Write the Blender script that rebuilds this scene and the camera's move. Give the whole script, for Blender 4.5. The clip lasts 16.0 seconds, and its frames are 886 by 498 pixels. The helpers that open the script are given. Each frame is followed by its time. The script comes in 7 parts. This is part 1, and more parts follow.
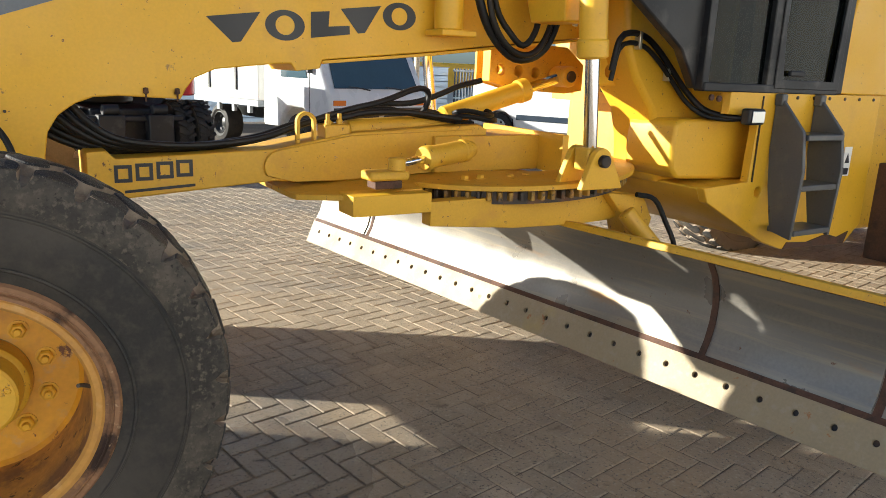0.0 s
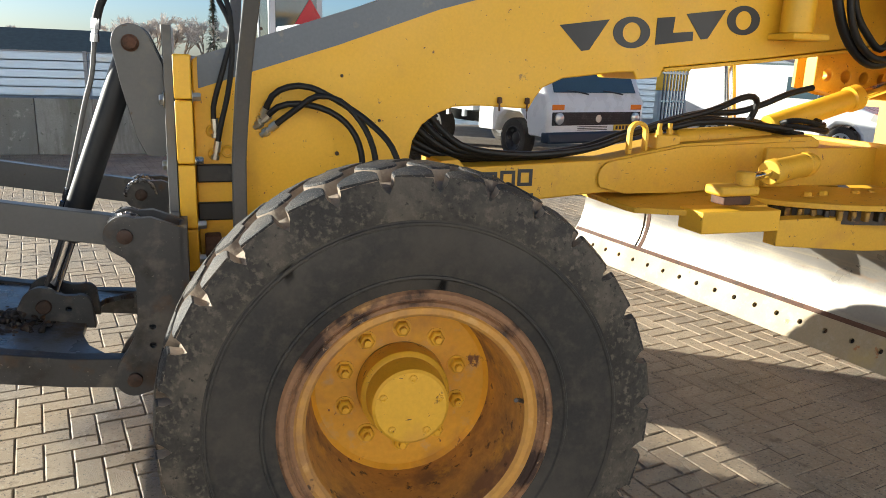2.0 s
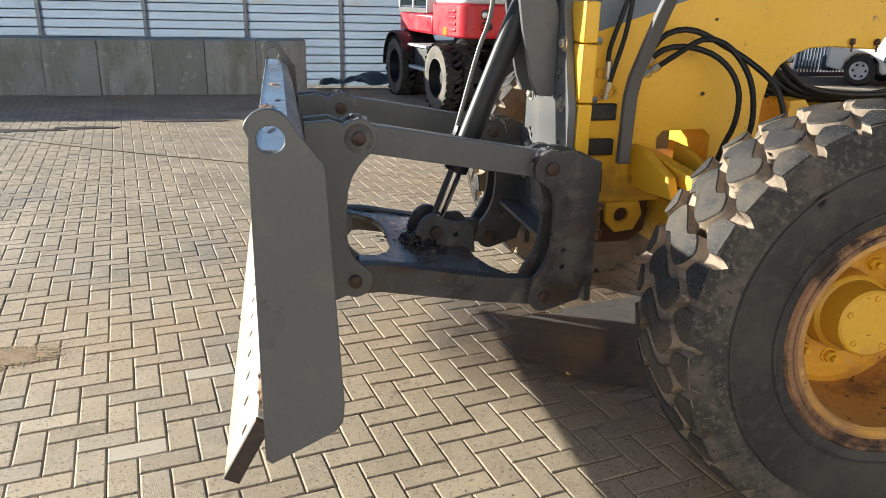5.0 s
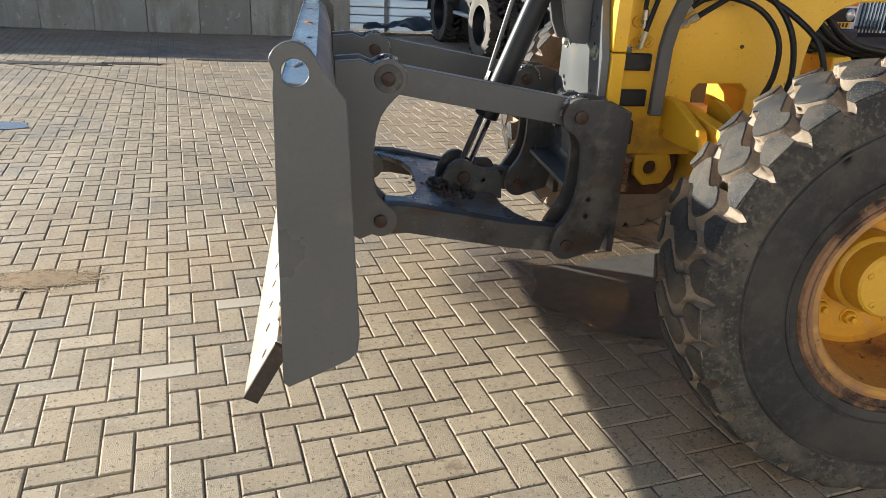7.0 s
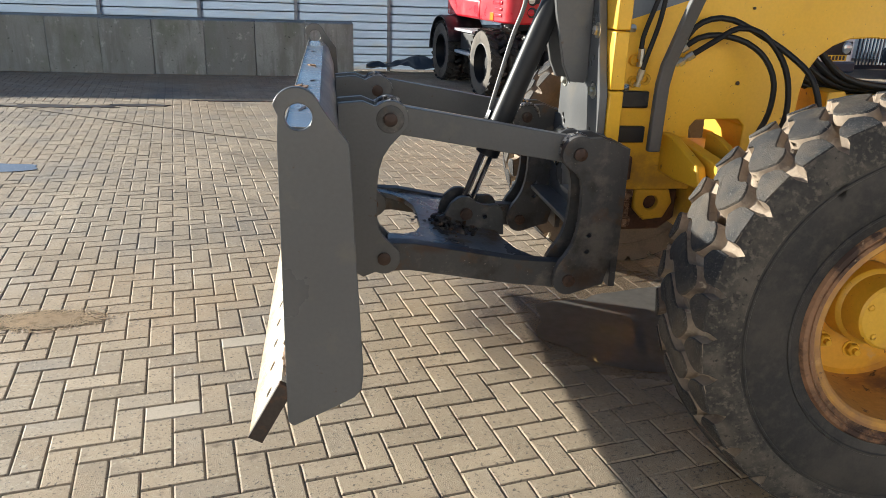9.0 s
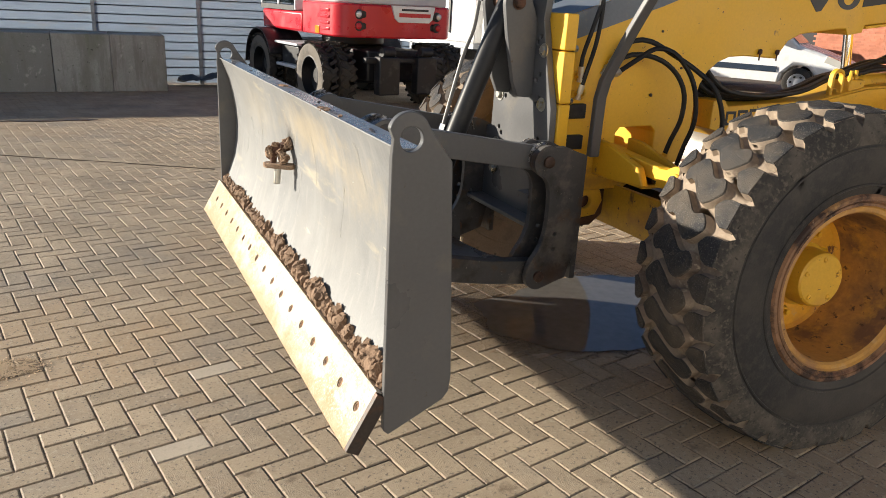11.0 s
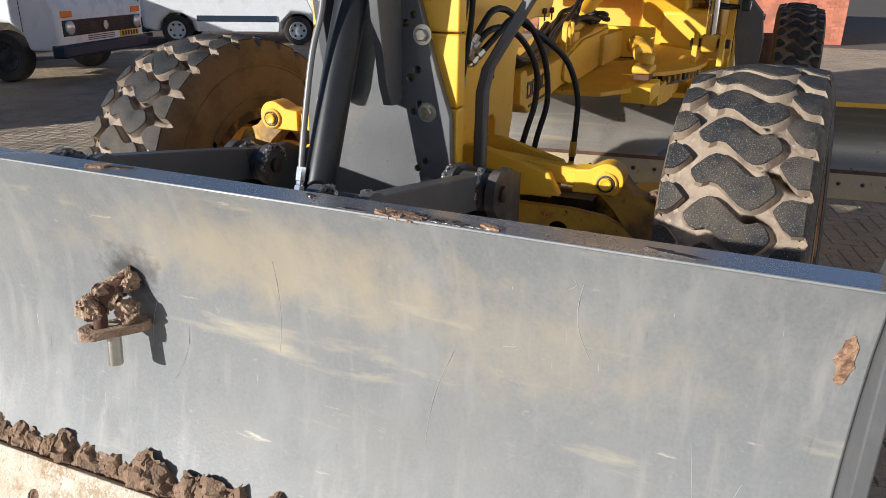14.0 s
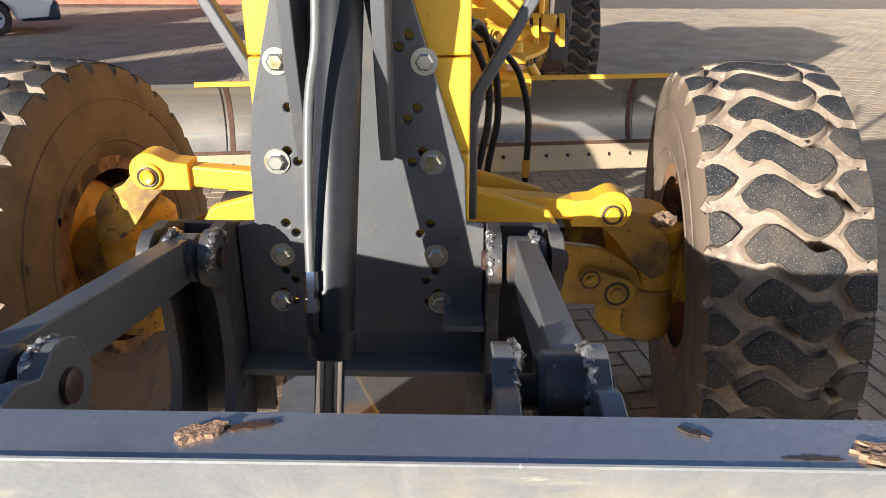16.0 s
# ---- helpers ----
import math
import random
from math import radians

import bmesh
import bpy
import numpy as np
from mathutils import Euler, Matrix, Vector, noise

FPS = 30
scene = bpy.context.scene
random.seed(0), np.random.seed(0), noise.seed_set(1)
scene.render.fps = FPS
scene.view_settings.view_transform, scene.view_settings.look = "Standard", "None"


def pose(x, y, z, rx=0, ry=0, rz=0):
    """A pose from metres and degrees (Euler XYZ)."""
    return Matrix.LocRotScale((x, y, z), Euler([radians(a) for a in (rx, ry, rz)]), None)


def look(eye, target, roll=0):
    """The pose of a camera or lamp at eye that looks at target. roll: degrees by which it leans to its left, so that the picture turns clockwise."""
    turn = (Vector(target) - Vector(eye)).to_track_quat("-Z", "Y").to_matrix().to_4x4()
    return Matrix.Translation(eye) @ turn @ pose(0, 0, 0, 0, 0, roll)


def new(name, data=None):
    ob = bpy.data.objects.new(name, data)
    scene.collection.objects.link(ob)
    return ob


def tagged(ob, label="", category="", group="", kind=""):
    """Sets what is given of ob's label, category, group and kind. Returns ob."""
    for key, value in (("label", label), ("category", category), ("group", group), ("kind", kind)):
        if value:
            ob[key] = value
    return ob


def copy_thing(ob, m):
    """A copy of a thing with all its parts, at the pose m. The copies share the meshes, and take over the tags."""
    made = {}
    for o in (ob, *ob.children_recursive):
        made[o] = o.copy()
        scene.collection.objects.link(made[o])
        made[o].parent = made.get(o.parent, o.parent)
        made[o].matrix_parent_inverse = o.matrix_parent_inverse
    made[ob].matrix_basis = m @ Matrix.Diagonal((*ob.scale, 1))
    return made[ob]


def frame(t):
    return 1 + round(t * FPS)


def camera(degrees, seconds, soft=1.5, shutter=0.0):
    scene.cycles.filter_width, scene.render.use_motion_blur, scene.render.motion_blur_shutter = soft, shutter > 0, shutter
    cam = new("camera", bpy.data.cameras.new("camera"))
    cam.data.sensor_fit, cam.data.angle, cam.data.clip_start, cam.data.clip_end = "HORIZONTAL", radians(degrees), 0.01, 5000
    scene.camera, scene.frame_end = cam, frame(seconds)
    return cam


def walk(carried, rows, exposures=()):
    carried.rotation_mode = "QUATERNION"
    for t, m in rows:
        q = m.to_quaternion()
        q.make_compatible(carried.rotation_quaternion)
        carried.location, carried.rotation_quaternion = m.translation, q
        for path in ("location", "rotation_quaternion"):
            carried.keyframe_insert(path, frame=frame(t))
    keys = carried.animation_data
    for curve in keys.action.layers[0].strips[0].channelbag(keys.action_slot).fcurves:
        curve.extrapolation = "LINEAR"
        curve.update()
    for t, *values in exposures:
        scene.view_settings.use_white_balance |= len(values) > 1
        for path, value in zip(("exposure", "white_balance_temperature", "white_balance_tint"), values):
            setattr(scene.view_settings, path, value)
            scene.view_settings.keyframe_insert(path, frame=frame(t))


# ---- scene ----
cam = camera(62.4, 16.0, 0.4)
PATH = [
    (0, (0.096, -3.455, 1.555), (1.124, -1.807, 1.079), 2.5),
    (0.5, (-0.066, -3.413, 1.57), (0.841, -1.696, 1.092), 2.4),
    (1, (-0.284, -3.315, 1.56), (0.563, -1.564, 1.092), 1.2),
    (1.5, (-0.414, -3.213, 1.561), (0.373, -1.436, 1.087), 1.6),
    (2, (-0.532, -3.053, 1.554), (0.086, -1.215, 1.066), 2.0),
    (2.5, (-0.711, -2.979, 1.551), (-0.269, -1.098, 1.036), 2.0),
    (3, (-1.036, -2.969, 1.571), (-0.668, -1.082, 1.018), 0.8),
    (3.5, (-1.238, -3.018, 1.558), (-0.856, -1.132, 1.013), 0.7),
    (4, (-1.426, -3.051, 1.551), (-0.987, -1.18, 0.997), 1.9),
    (4.5, (-1.656, -3.017, 1.54), (-1.232, -1.16, 0.932), 2.1),
    (5, (-1.766, -2.999, 1.553), (-1.349, -1.152, 0.907), 1.3),
    (5.2, (-1.749, -2.981, 1.539), (-1.341, -1.137, 0.88), 1.7),
    (7.3, (-1.708, -3.07, 1.538), (-1.412, -1.25, 0.762), 3.0),
    (7.5, (-1.698, -3.074, 1.539), (-1.41, -1.249, 0.773), 3.0),
    (8, (-1.694, -3.077, 1.55), (-1.413, -1.24, 0.811), 2.7),
    (8.5, (-1.69, -3.079, 1.554), (-1.413, -1.229, 0.845), 2.4),
    (8.7, (-1.688, -3.082, 1.557), (-1.411, -1.228, 0.861), 2.2),
    (10.8, (-2.451, -3.031, 1.541), (-1.667, -1.298, 0.924), 2.9),
    (11, (-2.518, -3.006, 1.576), (-1.673, -1.308, 0.938), 3.1),
    (11.5, (-2.68, -2.875, 1.565), (-1.684, -1.269, 0.91), 2.7),
    (12, (-2.748, -2.609, 1.558), (-1.61, -1.111, 0.879), 2.0),
    (12.5, (-2.815, -2.204, 1.563), (-1.521, -0.856, 0.85), 2.0),
    (13, (-2.896, -1.794, 1.586), (-1.413, -0.66, 0.869), 1.6),
    (13.5, (-2.841, -1.412, 1.574), (-1.214, -0.498, 0.856), 1.5),
    (14, (-2.779, -1.118, 1.577), (-1.051, -0.402, 0.87), 1.0),
    (14.5, (-2.709, -0.854, 1.602), (-0.926, -0.317, 0.872), 0.7),
    (15, (-2.549, -0.686, 1.626), (-0.74, -0.305, 0.863), 0.2),
    (15.5, (-2.419, -0.493, 1.641), (-0.586, -0.286, 0.868), -0.2),
    (16, (-2.348, -0.236, 1.651), (-0.506, -0.194, 0.874), 0.0),
]
EXPOSURES = [(0, 1.43, 5850, 3), (1.2, 1.36, 5850, 3), (3, 1.70, 5850, 3), (5, 1.50, 5850, 3), (8.7, 1.36, 5800, 4), (11, 1.07, 6250, 8), (12, 0.91, 6150, 9), (13, 0.61, 5650, 9), (14.5, 0.70, 5550, 9), (15, 0.94, 5600, 9), (16, 1.38, 5750, 9)]
walk(cam, [(t, look(eye, target, roll)) for t, eye, target, roll in PATH], EXPOSURES)

from mathutils import kdtree

# ---- light ----
SUN_ELEV, SUN_SIDE = 14.3, 36.0          # degrees: height, and turn from straight ahead of the machine to its right
world = bpy.data.worlds.new("sky")
scene.world = world
world.use_nodes = True
_n = world.node_tree.nodes
_sky = _n.new("ShaderNodeTexSky")
_sky.sky_type = "NISHITA"
_sky.sun_disc = False
_sky.sun_elevation = radians(SUN_ELEV)
_sky.sun_rotation = radians(-90 + SUN_SIDE)
_sky.air_density, _sky.dust_density, _sky.ozone_density = 0.75, 1.1, 3.0
_n["Background"].inputs["Strength"].default_value = 0.050
world.node_tree.links.new(_sky.outputs["Color"], _n["Background"].inputs["Color"])
sun = new("sun", bpy.data.lights.new("sun", "SUN"))
sun.data.energy, sun.data.angle, sun.data.color = 5.0, radians(0.6), (1.0, 0.88, 0.72)
_s = Vector((-math.cos(radians(SUN_SIDE)), math.sin(radians(SUN_SIDE)), math.tan(radians(SUN_ELEV))))
sun.matrix_world = look(_s * 30, (0, 0, 0))

# ---- materials ----


def material(name, colour, rough=0.5, metal=0.0, spots=(), bump=0.0, grain=60.0, vary=0.12, rough_vary=0.1, random_tint=0.0,
             island=False, coat=0.0, rough_noise=4.0, damp=(), shine=0.5, stains=()):
    """A surface with grain, slow blotches and any number of stains: spots are (colour, scale, low, high, stretch);
    stains, and other tones, lie at one place: (colour, centre, reach, strength).
    """
    m = bpy.data.materials.new(name)
    m.use_nodes = True
    t = m.node_tree
    n, l = t.nodes, t.links
    b = n["Principled BSDF"]
    b.inputs["Metallic"].default_value = metal
    b.inputs["Specular IOR Level"].default_value = shine
    if coat:
        b.inputs["Coat Weight"].default_value = coat
        b.inputs["Coat Roughness"].default_value = 0.15
    co = n.new("ShaderNodeTexCoord")
    source = co.outputs["Object"]
    if random_tint and not island:
        # every piece takes its own stretch of the pattern
        own = n.new("ShaderNodeObjectInfo")
        far = n.new("ShaderNodeVectorMath")
        far.operation = "MULTIPLY_ADD"
        far.inputs[1].default_value = (37.0, 23.0, 11.0)
        l.new(own.outputs["Random"], far.inputs[0])
        l.new(source, far.inputs[2])
        source = far.outputs["Vector"]
    fine = n.new("ShaderNodeTexNoise")
    fine.inputs["Scale"].default_value, fine.inputs["Detail"].default_value = grain, 4
    slow = n.new("ShaderNodeTexNoise")
    slow.inputs["Scale"].default_value, slow.inputs["Detail"].default_value = 2.3, 5
    l.new(source, fine.inputs["Vector"])
    l.new(source, slow.inputs["Vector"])
    mixed = n.new("ShaderNodeMath")
    mixed.operation = "MULTIPLY_ADD"
    mixed.inputs[1].default_value = 0.5
    half = n.new("ShaderNodeMath")
    half.operation = "MULTIPLY"
    half.inputs[1].default_value = 0.5
    l.new(slow.outputs["Fac"], half.inputs[0])
    l.new(fine.outputs["Fac"], mixed.inputs[0])
    l.new(half.outputs[0], mixed.inputs[2])
    ramp = n.new("ShaderNodeValToRGB")
    ramp.color_ramp.elements[0].position, ramp.color_ramp.elements[1].position = 0.3, 0.7
    lo = [max(0.0, c * (1 - vary)) for c in colour]
    hi = [min(1.0, c * (1 + vary)) for c in colour]
    ramp.color_ramp.elements[0].color, ramp.color_ramp.elements[1].color = (*lo, 1), (*hi, 1)
    l.new(mixed.outputs[0], ramp.inputs["Fac"])
    out = ramp.outputs["Color"]
    if random_tint:
        if island:
            info = n.new("ShaderNodeNewGeometry").outputs["Random Per Island"]
        else:
            info = n.new("ShaderNodeObjectInfo").outputs["Random"]
        scale = n.new("ShaderNodeMapRange")
        scale.inputs["To Min"].default_value, scale.inputs["To Max"].default_value = 1 - random_tint, 1 + random_tint
        l.new(info, scale.inputs["Value"])
        hsv = n.new("ShaderNodeHueSaturation")
        l.new(scale.outputs["Result"], hsv.inputs["Value"])
        l.new(out, hsv.inputs["Color"])
        out = hsv.outputs["Color"]
    for k, (tone, size, low, high, stretch) in enumerate(spots):
        mp = n.new("ShaderNodeMapping")
        mp.inputs["Scale"].default_value = stretch
        mp.inputs["Location"].default_value = (3.1 * k, 1.7 * k, 0.9 * k)
        l.new(source, mp.inputs["Vector"])
        tex = n.new("ShaderNodeTexNoise")
        tex.inputs["Scale"].default_value, tex.inputs["Detail"].default_value = size, 6
        tex.inputs["Roughness"].default_value = 0.62
        l.new(mp.outputs["Vector"], tex.inputs["Vector"])
        mr = n.new("ShaderNodeMapRange")
        mr.inputs["From Min"].default_value, mr.inputs["From Max"].default_value = low, high
        l.new(tex.outputs["Fac"], mr.inputs["Value"])
        mix = n.new("ShaderNodeMix")
        mix.data_type = "RGBA"
        l.new(mr.outputs["Result"], mix.inputs["Factor"])
        l.new(out, mix.inputs["A"])
        mix.inputs["B"].default_value = (*tone, 1)
        out = mix.outputs["Result"]
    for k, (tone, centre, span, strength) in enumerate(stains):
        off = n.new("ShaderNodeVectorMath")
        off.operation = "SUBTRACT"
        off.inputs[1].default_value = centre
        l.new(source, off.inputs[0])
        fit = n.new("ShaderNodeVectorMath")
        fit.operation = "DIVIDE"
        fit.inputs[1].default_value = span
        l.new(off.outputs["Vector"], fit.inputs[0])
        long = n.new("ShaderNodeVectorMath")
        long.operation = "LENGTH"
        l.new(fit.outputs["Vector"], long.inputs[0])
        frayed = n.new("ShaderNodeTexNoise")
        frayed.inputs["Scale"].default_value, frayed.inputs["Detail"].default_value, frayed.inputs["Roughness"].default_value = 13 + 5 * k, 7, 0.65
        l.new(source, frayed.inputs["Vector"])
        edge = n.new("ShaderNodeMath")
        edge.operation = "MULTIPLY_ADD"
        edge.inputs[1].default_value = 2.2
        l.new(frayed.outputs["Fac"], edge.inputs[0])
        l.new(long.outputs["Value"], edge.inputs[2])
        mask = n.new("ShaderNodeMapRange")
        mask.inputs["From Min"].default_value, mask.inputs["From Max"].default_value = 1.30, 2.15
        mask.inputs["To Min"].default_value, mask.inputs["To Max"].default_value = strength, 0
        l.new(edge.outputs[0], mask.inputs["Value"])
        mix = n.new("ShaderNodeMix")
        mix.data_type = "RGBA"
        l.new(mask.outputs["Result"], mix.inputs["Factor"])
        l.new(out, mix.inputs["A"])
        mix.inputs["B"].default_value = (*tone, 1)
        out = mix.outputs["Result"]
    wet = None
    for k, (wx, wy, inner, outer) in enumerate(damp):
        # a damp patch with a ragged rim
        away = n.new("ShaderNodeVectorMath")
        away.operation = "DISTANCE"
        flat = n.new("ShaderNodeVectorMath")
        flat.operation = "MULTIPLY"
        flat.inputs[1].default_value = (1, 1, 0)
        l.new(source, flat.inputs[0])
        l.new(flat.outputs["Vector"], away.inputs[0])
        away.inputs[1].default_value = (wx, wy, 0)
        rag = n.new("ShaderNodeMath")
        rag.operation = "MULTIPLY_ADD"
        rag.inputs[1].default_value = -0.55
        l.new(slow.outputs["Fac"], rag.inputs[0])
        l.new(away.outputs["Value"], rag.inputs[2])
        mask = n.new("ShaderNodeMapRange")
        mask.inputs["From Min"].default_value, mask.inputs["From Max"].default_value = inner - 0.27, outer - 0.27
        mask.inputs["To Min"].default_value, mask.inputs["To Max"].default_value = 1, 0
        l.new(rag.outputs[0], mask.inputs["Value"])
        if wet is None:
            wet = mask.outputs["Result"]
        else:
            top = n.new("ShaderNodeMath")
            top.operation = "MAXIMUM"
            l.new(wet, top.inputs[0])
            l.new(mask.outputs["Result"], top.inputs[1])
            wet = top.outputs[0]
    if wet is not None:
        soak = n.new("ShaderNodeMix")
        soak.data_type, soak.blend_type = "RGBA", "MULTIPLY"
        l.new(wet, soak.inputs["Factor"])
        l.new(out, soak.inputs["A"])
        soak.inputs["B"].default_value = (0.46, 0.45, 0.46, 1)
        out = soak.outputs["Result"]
    l.new(out, b.inputs["Base Color"])
    rn = n.new("ShaderNodeTexNoise")
    rn.inputs["Scale"].default_value, rn.inputs["Detail"].default_value = rough_noise, 6
    l.new(source, rn.inputs["Vector"])
    rr = n.new("ShaderNodeMapRange")
    rr.inputs["From Min"].default_value, rr.inputs["From Max"].default_value = 0.3, 0.7
    rr.inputs["To Min"].default_value, rr.inputs["To Max"].default_value = max(0.02, rough - rough_vary), min(1, rough + rough_vary)
    l.new(rn.outputs["Fac"], rr.inputs["Value"])
    if wet is not None:
        gloss = n.new("ShaderNodeMix")
        l.new(wet, gloss.inputs["Factor"])
        l.new(rr.outputs["Result"], gloss.inputs["A"])
        gloss.inputs["B"].default_value = 0.14
        l.new(gloss.outputs["Result"], b.inputs["Roughness"])
    else:
        l.new(rr.outputs["Result"], b.inputs["Roughness"])
    if bump:
        bp = n.new("ShaderNodeBump")
        bp.inputs["Strength"].default_value, bp.inputs["Distance"].default_value = bump, 0.004
        l.new(fine.outputs["Fac"], bp.inputs["Height"])
        l.new(bp.outputs["Normal"], b.inputs["Normal"])
    return m


def glass(name, colour=(0.8, 0.9, 0.9), rough=0.02, dark=0.0):
    m = bpy.data.materials.new(name)
    m.use_nodes = True
    b = m.node_tree.nodes["Principled BSDF"]
    b.inputs["Base Color"].default_value = (*colour, 1)
    b.inputs["Roughness"].default_value = rough
    b.inputs["Transmission Weight"].default_value = 1.0 - dark
    b.inputs["IOR"].default_value = 1.22
    return m


E1 = (1, 1, 1)
YELLOW = material("yellow_paint", (0.76, 0.43, 0.023), 0.42, 0, [((0.66, 0.35, 0.03), 5, 0.56, 0.78, E1), ((0.16, 0.08, 0.03), 48, 0.67, 0.71, E1), ((0.30, 0.17, 0.05), 12, 0.70, 0.74, E1)], 0.06, 90, 0.07, 0.12, stains=(((0.22, 0.11, 0.035), (-0.44, -0.17, 0.82), (0.16, 0.08, 0.11), 0.6), ((0.26, 0.14, 0.04), (-0.30, -0.17, 0.78), (0.30, 0.08, 0.05), 0.5)))
YELLOW_WORN = material("worn_yellow_paint", (0.67, 0.38, 0.026), 0.5, 0, [((0.55, 0.28, 0.045), 6, 0.54, 0.80, E1), ((0.16, 0.08, 0.03), 34, 0.645, 0.69, (1, 1, 0.6)), ((0.26, 0.22, 0.18), 11, 0.705, 0.725, (0.6, 1, 1.3)), ((0.10, 0.055, 0.03), 90, 0.66, 0.70, (0.25, 1, 1))], 0.12, 80, 0.1, 0.12)
RIM = material("dusty_yellow_rim", (0.72, 0.365, 0.026), 0.5, 0, [((0.46, 0.21, 0.05), 5, 0.48, 0.70, E1), ((0.58, 0.36, 0.16), 14, 0.58, 0.74, E1), ((0.17, 0.07, 0.03), 22, 0.64, 0.69, E1)], 0.15, 60, 0.12)
RIM_BARREL = material("rust_stained_rim_barrel", (0.46, 0.23, 0.055), 0.62, 0, [((0.20, 0.10, 0.05), 4, 0.45, 0.60, (1, 1, 1.0)), ((0.62, 0.32, 0.05), 7, 0.56, 0.70, E1), ((0.09, 0.045, 0.025), 26, 0.60, 0.67, E1)], 0.4, 70, 0.2)
RIM_RUST = material("rusty_rim_flange", (0.24, 0.125, 0.062), 0.7, 0, [((0.04, 0.02, 0.013), 8, 0.47, 0.60, E1), ((0.50, 0.27, 0.09), 6, 0.56, 0.66, E1), ((0.40, 0.27, 0.16), 34, 0.62, 0.70, E1)], 0.5, 70, 0.2)
RIM_LIP = material("chipped_orange_rim_lip", (0.50, 0.26, 0.055), 0.58, 0, [((0.32, 0.165, 0.065), 6, 0.46, 0.62, E1), ((0.56, 0.34, 0.13), 11, 0.58, 0.70, E1), ((0.07, 0.035, 0.02), 13, 0.62, 0.66, E1)], 0.4, 70, 0.15)
GREY = material("dark_grey_paint", (0.094, 0.095, 0.098), 0.38, 0, [((0.145, 0.132, 0.112), 6, 0.55, 0.78, E1), ((0.07, 0.045, 0.03), 25, 0.66, 0.72, E1)], 0.05, 80, 0.10, 0.12)
GREY_DIRTY = material("muddy_grey_paint", (0.050, 0.050, 0.053), 0.48, 0, [((0.075, 0.042, 0.023), 9, 0.54, 0.66, E1), ((0.125, 0.112, 0.098), 10, 0.53, 0.70, E1), ((0.020, 0.018, 0.017), 6, 0.56, 0.70, E1), ((0.22, 0.20, 0.175), 85, 0.66, 0.70, E1)], 0.25, 70, 0.12, stains=(((0.040, 0.020, 0.012), (-1.33, -0.42, 0.578), (0.14, 0.2, 0.022), 0.9), ((0.045, 0.025, 0.016), (-0.72, -0.46, 0.455), (0.09, 0.2, 0.05), 0.85), ((0.17, 0.15, 0.13), (-0.68, -0.46, 0.62), (0.07, 0.2, 0.16), 0.5)))
BAND = material("slate_grey_paint", (0.13, 0.15, 0.18), 0.42, 0, [((0.22, 0.21, 0.19), 12, 0.6, 0.72, E1)], 0.05, 90, 0.1)
# the near-black entry of stains darkens the face around the chain hook
BLADE = material("scuffed_grey_blade_steel", (0.185, 0.190, 0.192), 0.55, 0.04, [((0.225, 0.222, 0.21), 1.3, 0.46, 0.72, (1, 0.9, 1.3)), ((0.235, 0.238, 0.235), 9, 0.52, 0.74, (1, 1.0, 0.5)), ((0.33, 0.31, 0.27), 26, 0.66, 0.78, (1, 0.8, 1.3)), ((0.13, 0.13, 0.13), 18, 0.68, 0.76, (1, 2.5, 0.4)), ((0.36, 0.325, 0.25), 5.5, 0.60, 0.76, (1, 0.5, 2.6)), ((0.255, 0.25, 0.24), 15, 0.54, 0.74, (1, 1.7, 0.25)), ((0.46, 0.42, 0.33), 16, 0.68, 0.76, (1, 0.4, 2.4)), ((0.44, 0.43, 0.41), 36, 0.70, 0.74, (1, 3.5, 0.16))], 0.13, 140, 0.14, 0.12,
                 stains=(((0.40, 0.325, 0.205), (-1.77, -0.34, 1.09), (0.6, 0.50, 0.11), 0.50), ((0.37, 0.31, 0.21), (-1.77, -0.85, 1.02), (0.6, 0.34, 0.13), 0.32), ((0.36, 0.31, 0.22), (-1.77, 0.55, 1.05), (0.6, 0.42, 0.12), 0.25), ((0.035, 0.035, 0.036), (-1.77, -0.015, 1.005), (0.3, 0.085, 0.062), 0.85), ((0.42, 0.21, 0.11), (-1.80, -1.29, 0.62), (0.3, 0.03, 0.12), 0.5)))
FLANGE = material("satin_grey_flange_steel", (0.37, 0.365, 0.37), 0.26, 0.7, [((0.30, 0.285, 0.27), 9, 0.56, 0.74, (1, 0.4, 1)), ((0.62, 0.61, 0.60), 40, 0.66, 0.71, (3, 0.5, 1))], 0.06, 110, 0.12, 0.1)
EDGE = material("sandy_worn_cutting_edge", (0.40, 0.345, 0.255), 0.66, 0.05, [((0.31, 0.215, 0.115), 3.4, 0.47, 0.62, (1, 0.5, 1.6)), ((0.56, 0.51, 0.42), 7, 0.51, 0.62, (1, 0.6, 1.4)), ((0.58, 0.54, 0.46), 130, 0.50, 0.64, E1), ((0.26, 0.19, 0.115), 110, 0.58, 0.68, E1)], 1.0, 150, 0.18,
                stains=(((0.33, 0.195, 0.080), (-1.95, 0.0, 0.365), (0.5, 4.0, 0.070), 0.8), ((0.68, 0.645, 0.57), (-1.88, -0.70, 0.505), (0.5, 0.62, 0.050), 0.75), ((0.33, 0.23, 0.125), (-1.9, 0.75, 0.46), (0.5, 0.75, 0.16), 0.6)))
